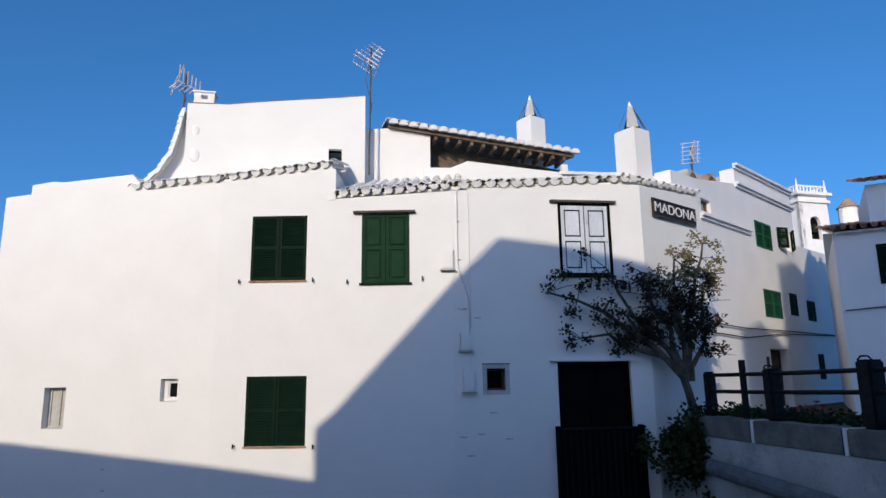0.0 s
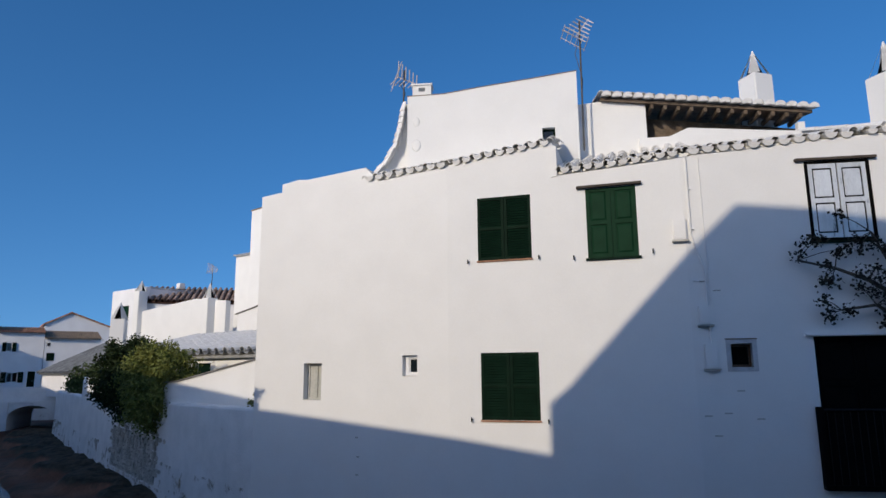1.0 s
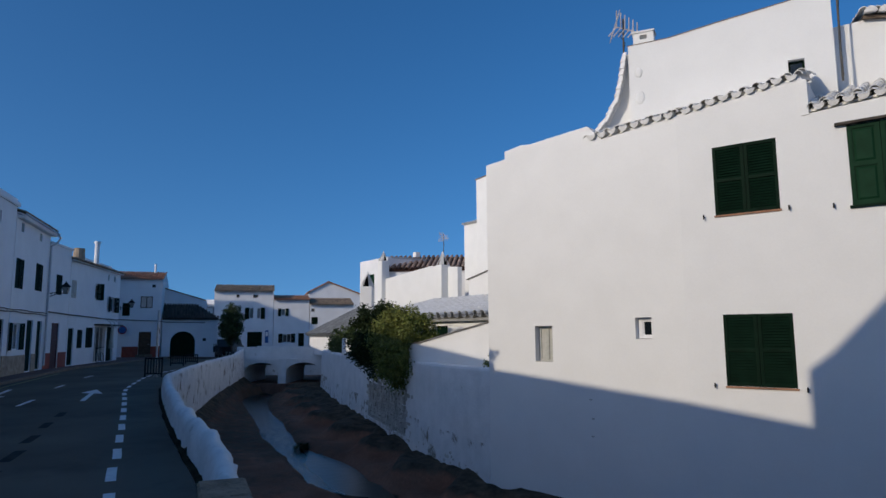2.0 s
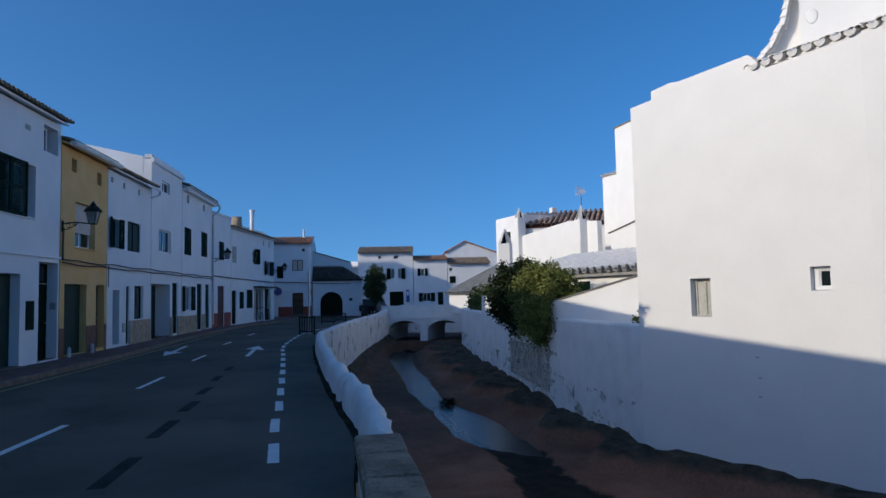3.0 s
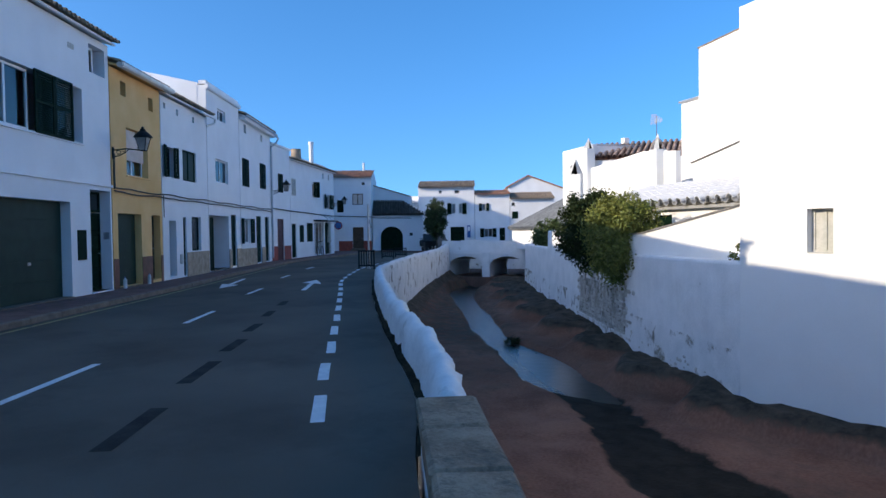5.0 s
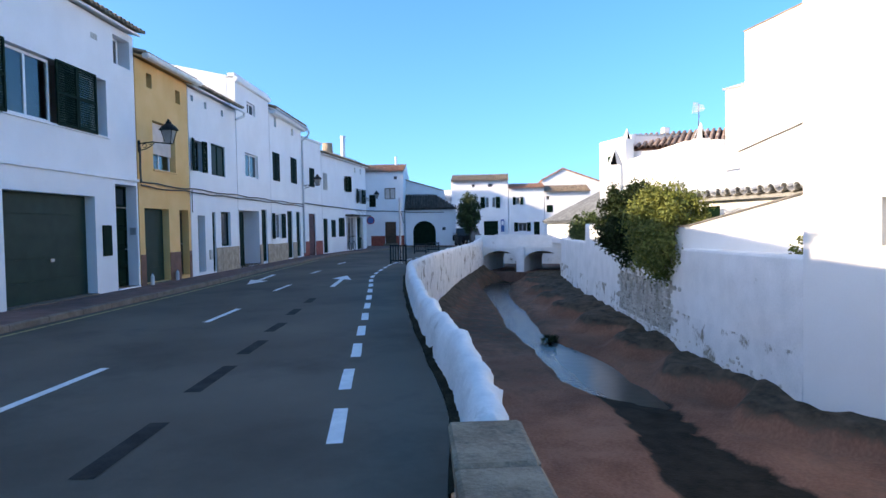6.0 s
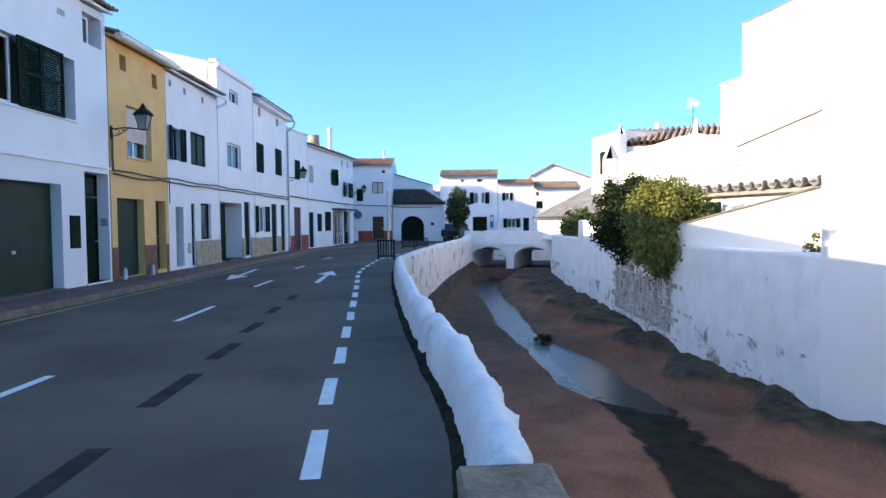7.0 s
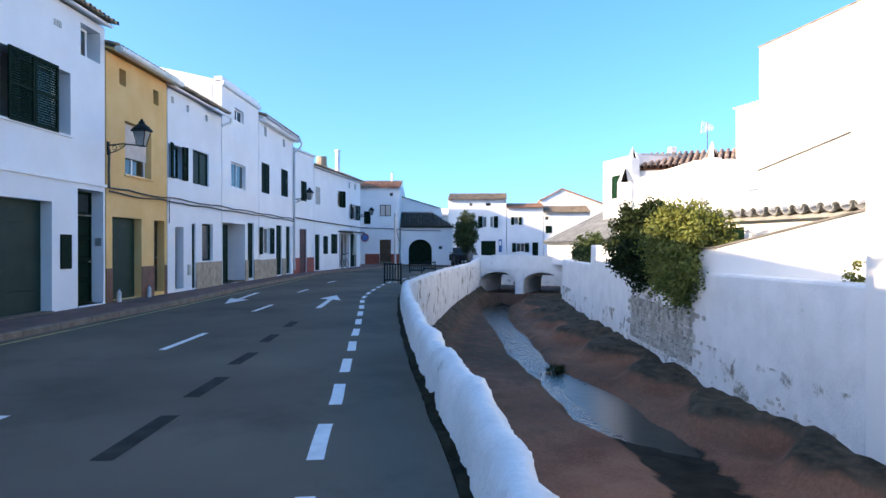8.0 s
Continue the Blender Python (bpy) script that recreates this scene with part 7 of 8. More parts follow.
# houses added unseen behind the camera, shaped to shade the road and facade
row_house("terrace_house", "plain white terraced house with a sloping parapet", FL, -16.85, -9.05, [(-16.85, 7.48), (-9.05, 6.85)], [], SMOOTHWHITE, False)
row_house("terrace_house", "tall plain white terraced house with a steep gable", FL, -24.15, -16.95, [(-24.15, 13.4), (-21.0, 13.2), (-19.8, 13.0), (-16.95, 9.35)], [], SMOOTHWHITE, False, depth=2.5)
row_house("terrace_house", "narrow low white terraced house", FL, -25.7, -24.2, 11.2, [], SMOOTHWHITE, False, depth=2.5)
row_house("terrace_house", "tall narrow white terraced house", FL, -27.2, -25.75, 14.6, [], SMOOTHWHITE, False, depth=2.0)
row_house("terrace_house", "tallest plain white terraced house", FL, -46.0, -27.3, 17.8, [], SMOOTHWHITE, False, depth=2.0)

# two more unseen houses, added to shade the bend and the far houses
row_house("terrace_house", "plain white house behind the bend", FL2 @ Matrix.Translation((0, 2.6, 0)), 13.4, 20.0, 7.5, [], SMOOTHWHITE, False, depth=4.0)
row_house("terrace_house", "tall plain white house with a falling parapet behind the bend", facade((-71.5, 13.0), (-63.0, 20.4)), 0.0, 11.3, [(0, 19.3), (11.3, 17.6)], [], SMOOTHWHITE, False, depth=2.5)


# ---- beyond the bridge ----
FF = facade((-52.6, 49.5), (-45.4, 55.9))
hf = row_house("far_house", "white two-storey house with brown tiled roof beyond the bridge", FF, 0.0, 6.0, 6.3,
               [(2.2, 2.5, 5.75, 6.05), (3.9, 4.4, 5.75, 6.05), (3.55, 3.95, 3.55, 4.68), (4.35, 4.7, 3.55, 4.68), (1.5, 2.0, 3.55, 4.68), (3.4, 4.9, 0.1, 2.16), (0.9, 1.2, 1.5, 2.0)], SMOOTHWHITE, True, roof_mat=TERRAGREY, back_top=7.3, courses=20)
for a in (2.2, 3.9):
    window(hf, a, a + 0.4 if a > 3 else a + 0.3, 5.75, 6.05, 0.08, IRON, 1)
wf = window(hf, 3.55, 4.7, 3.55, 4.68, 0.05, FRAMEW, 2)
open_leaf(wf, 3.55, 0.45, 3.5, 4.7, GREEN, -1, 4)
open_leaf(wf, 4.7, 0.45, 3.5, 4.7, GREEN, 1, 4)
shutters_closed(hf, 1.5, 2.0, 3.55, 4.68, GREEN)
door(hf, 3.4, 4.9, 0.1, 2.16, GREEN, 0.1, 3)
part("window", box(bmesh.new(), 0.9, 1.2, 0.02, 0.05, 1.5, 2.0), DARKROOM, hf)
hf2 = row_house("far_house", "white house with a tiled roof and dark shutters beyond the bridge", FF, 6.05, 9.75, 5.45,
                [(6.8, 7.25, 3.84, 4.6), (7.0, 7.9, 1.0, 1.95), (8.65, 9.25, 0.1, 2.0)], SMOOTHWHITE, True, roof_mat=TERRA, back_top=6.2, courses=20)
wf = window(hf2, 6.8, 7.25, 3.84, 4.6, 0.06, FRAMEW, 1)
open_leaf(wf, 6.8, 0.32, 3.8, 4.62, GREEN, -1, 4)
open_leaf(wf, 7.25, 0.32, 3.8, 4.62, GREEN, 1, 4)
wf = window(hf2, 7.0, 7.9, 1.0, 1.95, 0.06, FRAMEW, 2)
open_leaf(wf, 7.0, 0.42, 1.0, 1.95, GREEN, -1, 4)
open_leaf(wf, 7.9, 0.42, 1.0, 1.95, GREEN, 1, 4)
door(hf2, 8.65, 9.25, 0.1, 2.0, GREEN, 0.08, 2)
hf3 = row_house("far_house", "lower white house with a tiled roof beyond the bridge", FF, 9.8, 14.5, 4.95,
                [(10.0, 10.65, 2.95, 3.7), (9.95, 10.3, 4.3, 4.65)], SMOOTHWHITE, True, roof_mat=TERRAGREY, back_top=5.9, courses=20)
shutters_closed(hf3, 10.0, 10.65, 2.95, 3.7, GREEN)
gf = thing("gabled_house", "white gabled house with clay tile verges behind the far houses", "house", FF @ Matrix.Translation((10.0, 9.0, 0)))
bm = bmesh.new()
prism(bm, [(0.2, 0), (7.6, 0), (7.6, 6.3), (2.6, 8.2), (0.2, 6.9)], 0, 5)
part("wall", bm, SMOOTHWHITE, gf)
bm = bmesh.new()
prism(bm, [(2.5, 8.2), (2.5, 8.36), (7.9, 6.35), (7.9, 6.18)], -0.2, 5.2)
prism(bm, [(2.6, 8.2), (2.6, 8.36), (0.0, 7.0), (0.0, 6.84)], -0.2, 5.2)
part("roof", bm, TERRA, gf)
part("window", box(bmesh.new(), 5.0, 5.6, -0.02, 0.05, 5.0, 5.6), DARKROOM, gf)
row_house("far_house", "white house partly hidden behind the trees", FF, -6.5, -0.1, 4.6, [], SMOOTHWHITE, True, roof_mat=GREYTILE)


def small_tree(name, label, at, h, trunk_h, rad, material, seed, count=70, leaf=0.14, tall=1.3):
    r = random.Random(seed)
    t = thing(name, label, "tree" if "tree" in name else "bush", Matrix.Translation(at))
    bm = bmesh.new()
    limb(bm, [Vector((0, 0, 0)), Vector((0.05, 0.03, trunk_h * 0.6)), Vector((0.0, 0.0, trunk_h))], 0.10, 0.07)
    cr = bmesh.new()
    c = Vector((0, 0, (trunk_h + h) / 2))
    for _ in range(count):
        d = Vector((r.gauss(0, 1), r.gauss(0, 1), r.gauss(0, 1))).normalized() * r.random() ** 0.45
        p = c + Vector((d.x * rad, d.y * rad, d.z * (h - trunk_h) / 2))
        if r.random() < 0.25:
            limb(bm, [Vector((0, 0, trunk_h)), (Vector((0, 0, trunk_h)) + p) / 2 + Vector((0, 0, 0.1)), p], 0.035, 0.01, 5)
        leaves(cr, p, rad * 0.28, 40, leaf * 0.8, r, 1, 0.1)
    part("trunk", bm, BARK, t)
    part("crown", cr, material, t)
    return t


small_tree("tree", "small clipped street tree with dense dark crown beyond the bridge", (-41.2, 40.5, 0.05), 4.5, 0.9, 0.95, LEAFSTREET, 5, 190, 0.17)
small_tree("tree", "second small dark street tree behind the first", (-44.5, 43.5, 0.05), 3.9, 1.4, 1.0, LEAFDARK, 6, 80, 0.18)
small_tree("shrub", "loose olive green shrub rising behind the river wall", (-24.6, 33.2, -0.3), 2.7, 0.5, 1.0, LEAFMID, 8, 120, 0.18)

# ---- yard behind the river wall ----
rng = random.Random(77)
GD = Vector((-0.719, 0.695, 0))


def overhang_bush(name, label, centre, spread, up, count, material, seed, leaf):
    r = random.Random(seed)
    t = thing(name, label, "bush", Matrix.Translation((centre[0], centre[1], 0)))
    cr, st = bmesh.new(), bmesh.new()
    for _ in range(count):
        d = Vector((r.gauss(0, 1), r.gauss(0, 1), r.gauss(0, 1))).normalized() * r.random() ** 0.42 * (0.88 + 0.16 * r.random())
        a, b, c = d
        p = GD * a * spread + Vector((0.695, 0.719, 0)) * b * spread * 0.75 + Vector((0, 0, centre[2] + c * up))
        leaves(cr, p, 0.34, 100, leaf * 0.72, r, 1, 0.1)
        if r.random() < 0.15:
            limb(st, [Vector((0.15, 0.15, 0.6)), p * 0.5 + Vector((0.1, 0.1, centre[2] * 0.4)), p], 0.03, 0.008, 5)
    limb(st, [Vector((0.3, 0.3, 0.2)), Vector((0.1, 0.1, 1.2)), Vector((0, 0, centre[2]))], 0.09, 0.04, 6)
    part("stems", st, BARK, t)
    part("foliage", cr, material, t)
    return t


overhang_bush("bush", "dense dark green bush spilling over the river wall", (-14.75, 21.75, 1.60), 1.75, 1.50, 330, LEAFDARK, 3, 0.15)
overhang_bush("bush", "sunlit olive green bush spilling over the river wall", (-12.2, 19.2, 1.32), 1.55, 1.55, 360, LEAFLIGHT, 4, 0.13)

# sloping garden wall behind the ledge
FY = facade((-11.2, 18.1), (-7.3, 16.2))
yard = thing("garden_wall", "white garden wall with a sloping clay-tiled top", "wall", FY, kind="structure")
part("masonry", prism(bmesh.new(), [(-0.3, 0.3), (4.6, 0.3), (4.6, 2.25), (0.35, 1.50), (-0.3, 1.46)], 0.0, 0.25), WHITE, yard)
part("coping", prism(bmesh.new(), [(-0.3, 1.46), (0.35, 1.50), (4.6, 2.25), (4.6, 2.29), (0.35, 1.54), (-0.3, 1.50)], -0.05, 0.28), MARES, yard)
bm = bmesh.new()
slab(bm, [(-6.9, 14.45), (-9.5, 16.7), (-12.4, 19.5), (-11.4, 18.7), (-7.4, 16.4), (-6.3, 15.6)], 0.3, 0.80)
tagged(part("ledge", bm, WHITE), "sunlit whitewashed ledge behind the river wall", "ledge", kind="structure")
tank = thing("roof_tank", "small white box standing at the end of the garden wall", "box", Matrix.Translation((-11.75, 19.3, 0)))
part("body", soft_box(-0.35, 0.35, -0.3, 0.3, 0.3, 1.95, 0.02), WHITE, tank)
part("pole", rod(bmesh.new(), (-0.45, -0.2, 0.3), (-0.45, -0.2, 2.35), 0.03), FRAMEW, tank)
tf = thing("tuft", "tuft of dry leaves on the ledge beside the house", "plant", Matrix.Translation((-7.15, 15.1, 0.8)))
bm = bmesh.new()
for _ in range(6):
    leaves(bm, Vector((rng.gauss(0, 0.06), rng.gauss(0, 0.06), 0.18 + rng.uniform(-0.1, 0.25))), 0.09, 20, 0.09, rng, 1, 0.1)
part("foliage", bm, LEAFLIGHT, tf)
part("stem", rod(bmesh.new(), (0, 0, 0), (0, 0, 0.2), 0.015), BARK, tf)

# tiled shed
FH = facade((-16.5, 24.0), (-7.2, 19.2))
shed = thing("yard_shed", "low white shed with a limewashed corrugated tile roof", "shed", FH)
part("wall", pierced(bmesh.new(), 0.2, 10.6, 0.3, 2.35, 0.3, [(4.6, 5.5, 0.4, 2.1), (8.2, 9.6, 1.7, 2.15)]), WHITE, shed)
part("wall", box(bmesh.new(), 0.2, 10.6, 3.4, 3.6, 0.3, 3.3), WHITE, shed)
part("wall", prism(bmesh.new(), [(0.2, 0.3), (0.5, 0.3), (0.5, 2.4), (0.2, 2.4)], 0.3, 3.4), WHITE, shed)
part("door", box(bmesh.new(), 4.6, 5.5, 0.15, 0.2, 0.4, 2.1), GREEN, shed)
part("window", box(bmesh.new(), 8.2, 9.6, 0.1, 0.14, 1.7, 2.15), BRIGHTGREEN, shed)
tile_pieces(shed, 0.1, 10.7, -0.3, 2.48, 3.3, 3.35, 0.45, 0.6, WHITETILE, LIMEGREY, 2)
part("roof_deck", roof_deck(0.1, 10.7, -0.22, 2.36, 3.3, 3.23, 0.1), LIMEGREY, shed)
spire_chimney(pose(-17.3, 24.6, 0, 0, 0, 20), 0.55, 0.4, 4.0, 4.62, "white chimney with a pierced pointed cowl beside the shed")

# house with red tiles and two spire chimneys
FK = facade((-28.6, 40.8), (-16.2, 33.8))
back = thing("yard_house", "white house with red-brown tiled roof and pointed chimneys behind the yard", "house", FK)
part("wall", pierced(bmesh.new(), 0.0, 4.3, 0.3, [(0, 7.3), (4.3, 7.3)], 0.3, [(1.2, 2.3, 4.7, 6.2)]), SMOOTHWHITE, back)
shutters_closed(back, 1.2, 2.3, 4.7, 6.2, MIDGREEN)
part("wall", prism(bmesh.new(), [(4.3, 0.3), (13.8, 0.3), (13.8, 5.7), (10.9, 6.0), (4.3, 5.55)], -0.6, -0.3), WHITE, back)
part("wall", prism(bmesh.new(), [(0.0, 0.3), (0.3, 0.3), (0.3, 7.3), (0.0, 7.3)], 0.3, 6), SMOOTHWHITE, back)
part("wall", box(bmesh.new(), 4.0, 4.295, 0.31, 5.99, 0.3, 7.29), SMOOTHWHITE, back)
part("wall", box(bmesh.new(), 0.0, 4.3, 6.0, 6.3, 0.3, 7.3), SMOOTHWHITE, back)
FKR = FK.inverted() @ facade((-24.6, 38.3), (-17.8, 40.9))
for ob in (part("wall", box(bmesh.new(), 0.0, 11.0, 0.0, 0.3, 0.3, 6.25), SMOOTHWHITE, back),
           part("roof", tiled(-0.4, 11.0, -0.2, 6.32, 3.8, 7.62, 0.36, 0.5, random.Random(3), gutter=(gaps := bmesh.new())), TERRAPALE, back),
           part("roof_channels", gaps, DARKTERRA, back, "dark red-brown channel tiles"),
           part("roof_deck", roof_deck(-0.4, 11.0, -0.1, 6.26, 3.8, 7.55, 0.1), DARKTERRA, back)):
    ob.matrix_basis = FKR
part("roof_deck", box(bmesh.new(), 0.0, 4.3, 0.3, 6.0, 7.2, 7.32), GREYTILE, back)
spire_chimney(pose(-24.7, 37.9, 0, 0, 0, -30), 0.60, 3.0, 6.9, 7.5, "slim white chimney with a pointed cowl on the yard house")
spire_chimney(pose(-18.1, 34.0, 0, 0, 0, -30), 0.66, 2.0, 5.9, 6.65, "slim white chimney with a pointed pierced cowl on the yard house")
fk = thing("roof_flue", "small white flue on the flat roof", "flue", FK @ Matrix.Translation((5.0, 2.0, 7.3)))
part("body", soft_box(-0.2, 0.2, -0.2, 0.2, 0, 0.35, 0.02), WHITE, fk)
antenna(FK @ Matrix.Translation((7.0, 3.0, 7.2)), 1.6, "thin aerial far off on a flat roof", 0.2, 0.7)

# low house with a pale tiled roof between the bridge and the yard
FP = facade((-32.9, 40.3), (-24.6, 34.8))
low = thing("low_house", "low white house with a pale grey limewashed tile roof", "house", FP)
part("wall", box(bmesh.new(), 0.0, 10.0, 0.0, 0.3, 0.3, 1.75), SMOOTHWHITE, low)
part("wall", prism(bmesh.new(), [(0.3, 0.3), (5.0, 0.3), (5.0, 3.9), (0.3, 1.75)], -0.3, 0.0), SMOOTHWHITE, low).matrix_basis = Matrix.Rotation(radians(90), 4, "Z")
part("wall", box(bmesh.new(), 0.0, 10.0, 5.0, 5.3, 0.3, 4.0), SMOOTHWHITE, low)
part("roof", tiled(-0.1, 10.0, -0.25, 1.82, 4.6, 4.15, 0.28, 0.5, random.Random(6)), SLATEGREY, low)
part("roof_deck", roof_deck(-0.1, 10.0, -0.2, 1.80, 4.6, 4.13, 0.08), SLATEGREY, low)

# tall stepped houses behind the river house
FJ = facade((-19.05, 39.2), (-10.5, 34.6))
j1 = thing("tall_house", "tall plain white house with a low tiled parapet", "house", FJ)
part("wall", box(bmesh.new(), 0.0, 8.0, 0.0, 8.0, 0.3, 9.15), WHITE, j1)
part("eave_tiles", tiled(0.0, 8.0, -0.1, 9.17, 0.5, 9.2, 0.3, 0.6), WHITETILE, j1)
FJ2 = facade((-16.05, 34.5), (-8.0, 30.6))
j2 = thing("tall_house", "taller plain white house with a flat top behind the river house", "house", FJ2)
part("wall", prism(bmesh.new(), [(0, 0.3), (9, 0.3), (9, 11.6), (0, 11.0)], 0.0, 7.0), WHITE, j2)
part("coping", prism(bmesh.new(), [(-0.05, 11.0), (9, 11.6), (9, 11.66), (-0.05, 11.06)], -0.05, 7.05), TERRAGREY, j2)
FV = facade((-13.3, 27.2), (-6.5, 22.2))
j3 = thing("lean_to", "white lean-to wall with a sloping tiled top behind the shed", "house", FV)
part("wall", prism(bmesh.new(), [(0, 0.3), (8.4, 0.3), (8.4, 5.5), (0, 4.35)], 0.0, 3.0), WHITE, j3)
part("coping", prism(bmesh.new(), [(-0.1, 4.335), (4.5, 4.966), (4.5, 5.0), (-0.1, 4.37)], -0.08, 3.05), MARES, j3)
part("downpipe", run(bmesh.new(), [(6.6, -0.06, 5.5), (6.6, -0.06, 5.1), (6.9, -0.06, 4.6), (6.95, -0.06, 2.0)], 0.04), FRAMEW, j3)
grid_ = thing("roof_hood", "small dark vent hood with clay tiles between the roofs", "vent", Matrix.Translation((-12.9, 25.6, 3.0)) @ Matrix.Rotation(radians(-35), 4, "Z"))
part("body", box(bmesh.new(), -0.5, 0.5, -0.2, 0.4, -1.0, 0.25), DARKTILE, grid_)
part("cap", box(bmesh.new(), -0.6, 0.6, -0.3, 0.5, 0.255, 0.33), TERRA, grid_)

# ---- street furniture in the bend ----
pole = thing("sign_pole", "thin galvanised sign pole at the road edge", "pole", Matrix.Translation((-25.15, 19.6, 0)))
part("pole", rod(bmesh.new(), (0, 0, 0), (0, 0, 2.95), 0.045), STEEL, pole)
part("base", rod(bmesh.new(), (0, 0, 0), (0, 0, 0.05), 0.09), STEEL, pole)
for k, (x, y, w) in enumerate(((-24.95, 19.3, 0.72), (-32.9, 27.6, 0.75), (-34.2, 29.9, 0.75))):
    br = thing("barrier", "low black metal barrier with bars at the road edge", "barrier", Matrix.Translation((x, y, 0)) @ Matrix.Rotation(radians(30), 4, "Z"), "barriers")
    hh = 0.86 if k == 0 else 0.62
    for xx in (-w / 2, w / 2):
        part("leg", rod(bmesh.new(), (xx, 0, 0), (xx, 0, hh), 0.035), IRON, br)
    for z in (0.16, hh - 0.04):
        part("rail", rod(bmesh.new(), (-w / 2, 0, z), (w / 2, 0, z), 0.03), IRON, br)
    for i in range(5):
        xx = -w / 2 + w * (i + 1) / 6
        part("bar", rod(bmesh.new(), (xx, 0, 0.16), (xx, 0, hh - 0.04), 0.024), IRON, br)
sg = thing("round_sign", "round no-parking sign on the house front", "road sign", FN @ Matrix.Translation((0.32, -0.35, 2.3)))
bm = bmesh.new()
bmesh.ops.create_cone(bm, cap_ends=True, segments=24, radius1=0.34, radius2=0.34, depth=0.03, matrix=pose(0, 0, 0, 90, 0, 0))
part("disc", bm, REDSTEEL, sg)
bm = bmesh.new()
bmesh.ops.create_cone(bm, cap_ends=True, segments=24, radius1=0.27, radius2=0.27, depth=0.03, matrix=pose(0, -0.012, 0, 90, 0, 0))
part("centre", bm, BLUEPL, sg)
part("arm", box(bmesh.new(), -0.03, 0.03, 0.015, 0.35, -0.03, 0.03), STEEL, sg)

bk = thing("bicycle", "bicycle leaning against the shop front", "bicycle", FL2 @ pose(8.3, -0.35, 0.1, -8, 0, 0))
for x in (-0.52, 0.52):
    bm = bmesh.new()
    n = 20
    run(bm, [(x + 0.33 * math.cos(6.2832 * i / n), 0, 0.34 + 0.33 * math.sin(6.2832 * i / n)) for i in range(n + 1)], 0.022, 5)
    wh = part("wheel", bm, RUBBER, bk)
    bm = bmesh.new()
    for i in range(8):
        rod(bm, (x, 0, 0.34), (x + 0.32 * math.cos(0.785 * i), 0, 0.34 + 0.32 * math.sin(0.785 * i)), 0.004, n=4)
    part("spokes", bm, STEEL, wh)
bm = bmesh.new()
for a, b in (((-0.52, 0.34), (-0.1, 0.32)), ((-0.1, 0.32), (0.38, 0.80)), ((-0.22, 0.82), (0.38, 0.80)), ((-0.1, 0.32), (-0.22, 0.9)), ((-0.52, 0.34), (-0.2, 0.8)), ((0.52, 0.34), (0.36, 0.95))):
    rod(bm, (a[0], 0, a[1]), (b[0], 0, b[1]), 0.018, n=6)
part("frame", bm, STEEL, bk)
part("saddle", soft_box(-0.36, -0.10, -0.06, 0.06, 0.90, 0.95, 0.02), BLACKPL, bk)
part("handlebar", rod(bmesh.new(), (0.33, -0.25, 0.98), (0.33, 0.25, 0.98), 0.016), BLACKPL, bk)
par = thing("folded_parasol", "folded pale parasol standing by the shop", "parasol", FL2 @ Matrix.Translation((9.6, -0.6, 0.1)))
part("pole", rod(bmesh.new(), (0, 0, 0), (0, 0, 2.5), 0.025), STEEL, par)
part("cloth", rod(bmesh.new(), (0, 0, 0.9), (0, 0, 2.4), 0.16, 0.04, 8), FRAMEGREY, par)
frame_ = thing("pergola_frame", "light metal awning frame above the shop front", "awning", FL2 @ Matrix.Translation((9.2, 0, 0)))
for x in (-0.9, 0.0, 0.9):
    part("hoop", run(bmesh.new(), [(x, -0.05, 3.0), (x, -0.5, 2.95), (x, -0.85, 2.7), (x, -0.95, 2.35)], 0.02), STEEL, frame_)
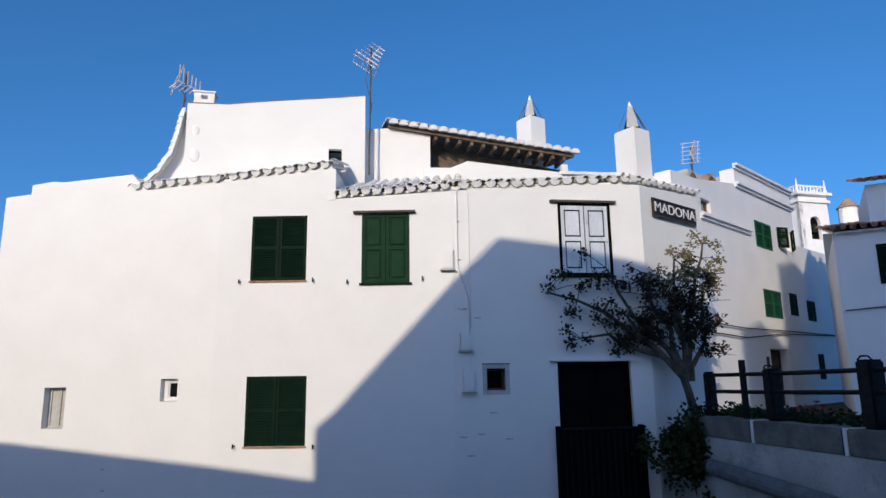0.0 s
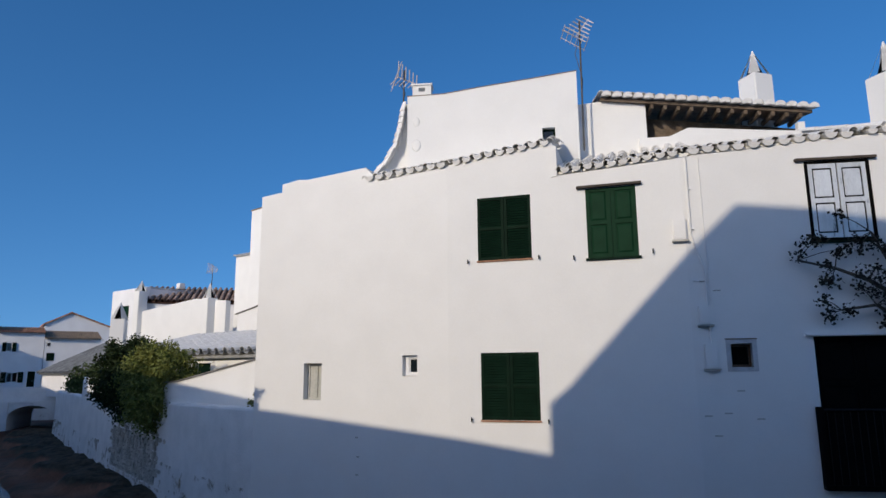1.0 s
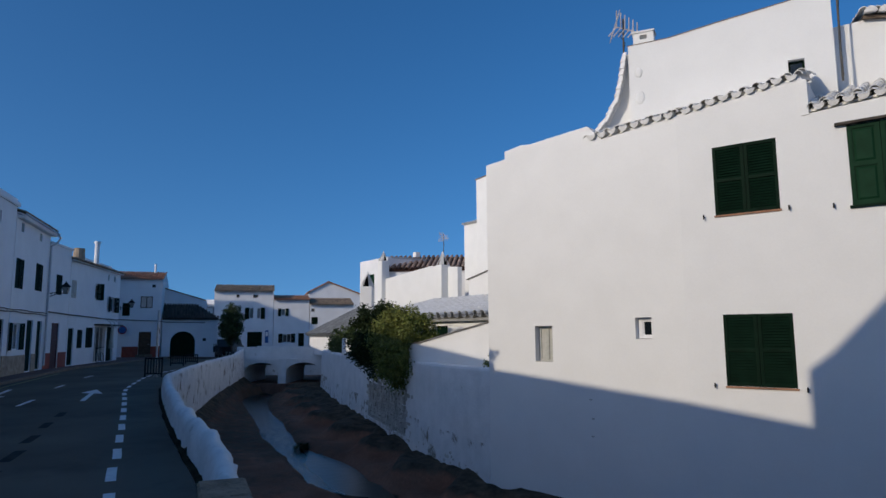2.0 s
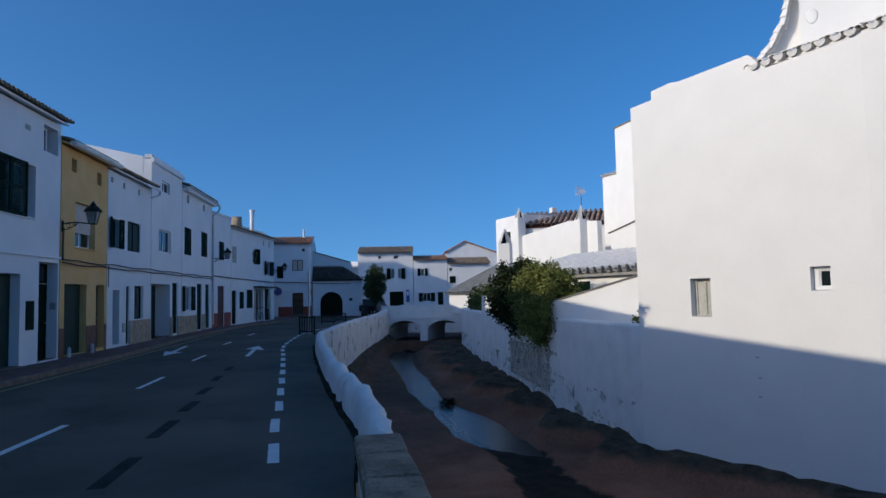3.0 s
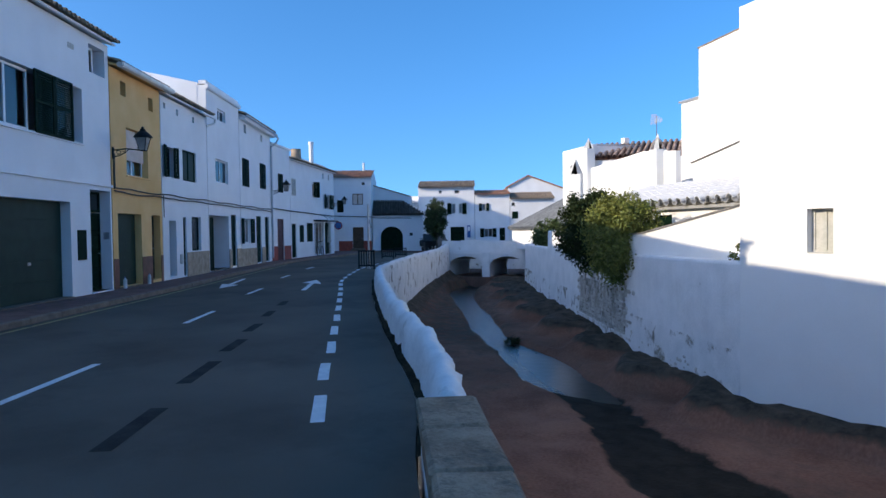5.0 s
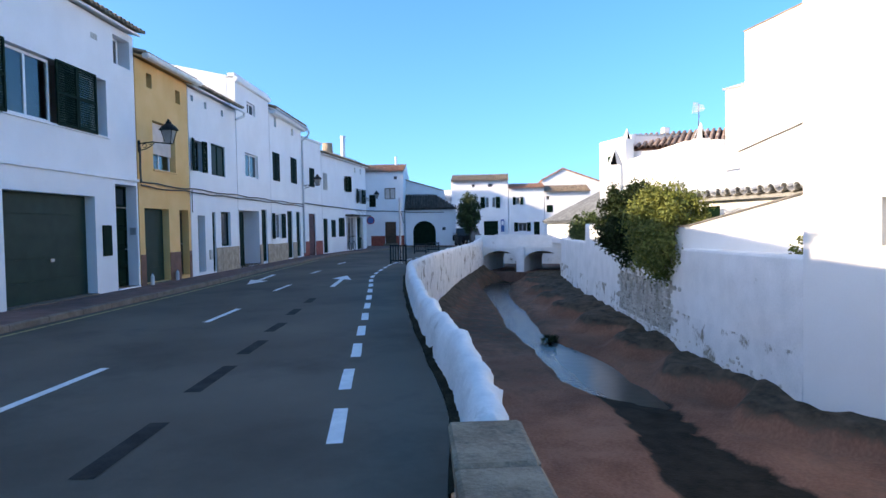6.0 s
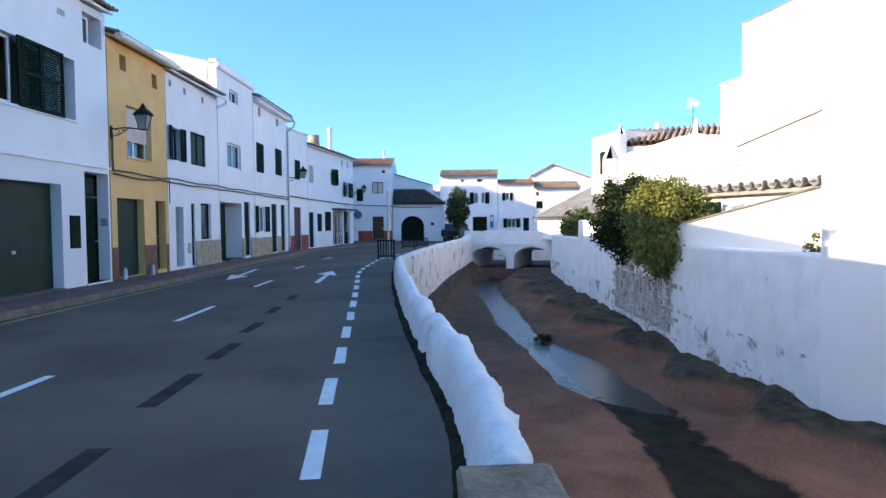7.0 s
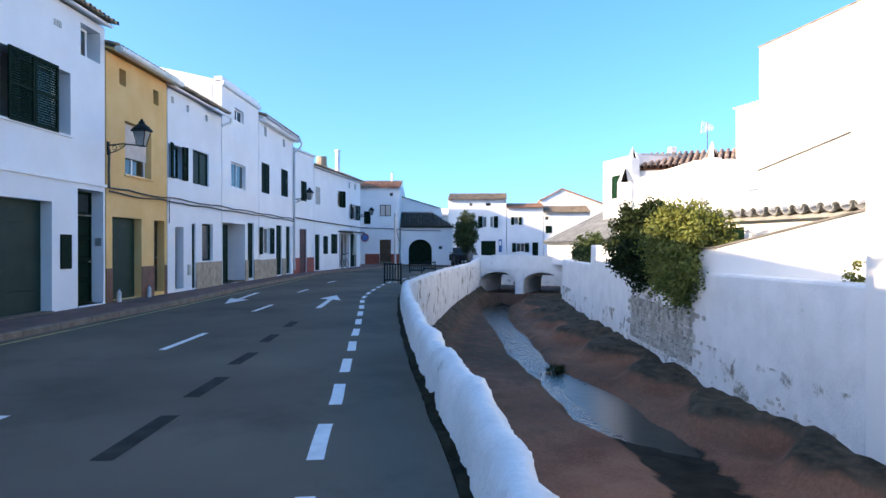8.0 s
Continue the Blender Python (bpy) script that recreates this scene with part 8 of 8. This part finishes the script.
part("bar", rod(bmesh.new(), (-0.9, -0.95, 2.35), (0.9, -0.95, 2.35), 0.02), STEEL, frame_)

sc = thing("scooter", "dark parked motor scooter by the parapet", "scooter", pose(-40.1, 38.0, 0.02, 0, 0, 150))
for x in (-0.6, 0.6):
    bm = bmesh.new()
    rod(bm, (x, -0.06, 0.26), (x, 0.06, 0.26), 0.26, n=16)
    part("wheel", bm, RUBBER, sc)
part("body", prism(bmesh.new(), [(-0.75, 0.35), (-0.2, 0.25), (0.35, 0.3), (0.5, 0.95), (0.38, 1.0), (0.22, 0.5), (-0.1, 0.45), (-0.2, 0.78), (-0.85, 0.82)], -0.16, 0.16), BLACKPL, sc)
part("seat", soft_box(-0.8, -0.15, -0.14, 0.14, 0.80, 0.90, 0.04), RUBBER, sc)
part("handlebar", rod(bmesh.new(), (0.42, -0.32, 1.08), (0.42, 0.32, 1.08), 0.02), BLACKPL, sc)
part("headlight", rod(bmesh.new(), (0.46, 0, 0.95), (0.58, 0, 0.93), 0.09, n=12), SHADEGLASS, sc)
car = thing("parked_car", "dark parked car beyond the bridge, seen over the parapet", "car", pose(-43.5, 42.6, 0.05, 0, 0, 120))
part("body", prism(bmesh.new(), [(-2.0, 0.35), (2.0, 0.35), (2.05, 0.75), (1.2, 0.9), (0.6, 1.4), (-1.0, 1.42), (-1.8, 0.95), (-2.05, 0.8)], -0.82, 0.82), BLACKPL, car)
for x in (-1.25, 1.25):
    for y in (-0.8, 0.64):
        part("wheel", rod(bmesh.new(), (x, y, 0.31), (x, y + 0.16, 0.31), 0.31, n=14), RUBBER, car)
part("windscreen", prism(bmesh.new(), [(1.15, 0.93), (0.62, 1.36), (0.60, 1.34), (1.1, 0.91)], -0.7, 0.7), IRON, car)
bd = thing("wall_board", "blue notice board on the far house front", "board", FF @ Matrix.Translation((5.2, -0.08, 1.0)))
part("board", soft_box(0, 0.35, -0.03, 0.03, 0, 1.3, 0.01), BLUEPL, bd)
part("paper", box(bmesh.new(), 0.06, 0.29, -0.036, -0.03, 0.7, 1.15), SIGNWHITE, bd)
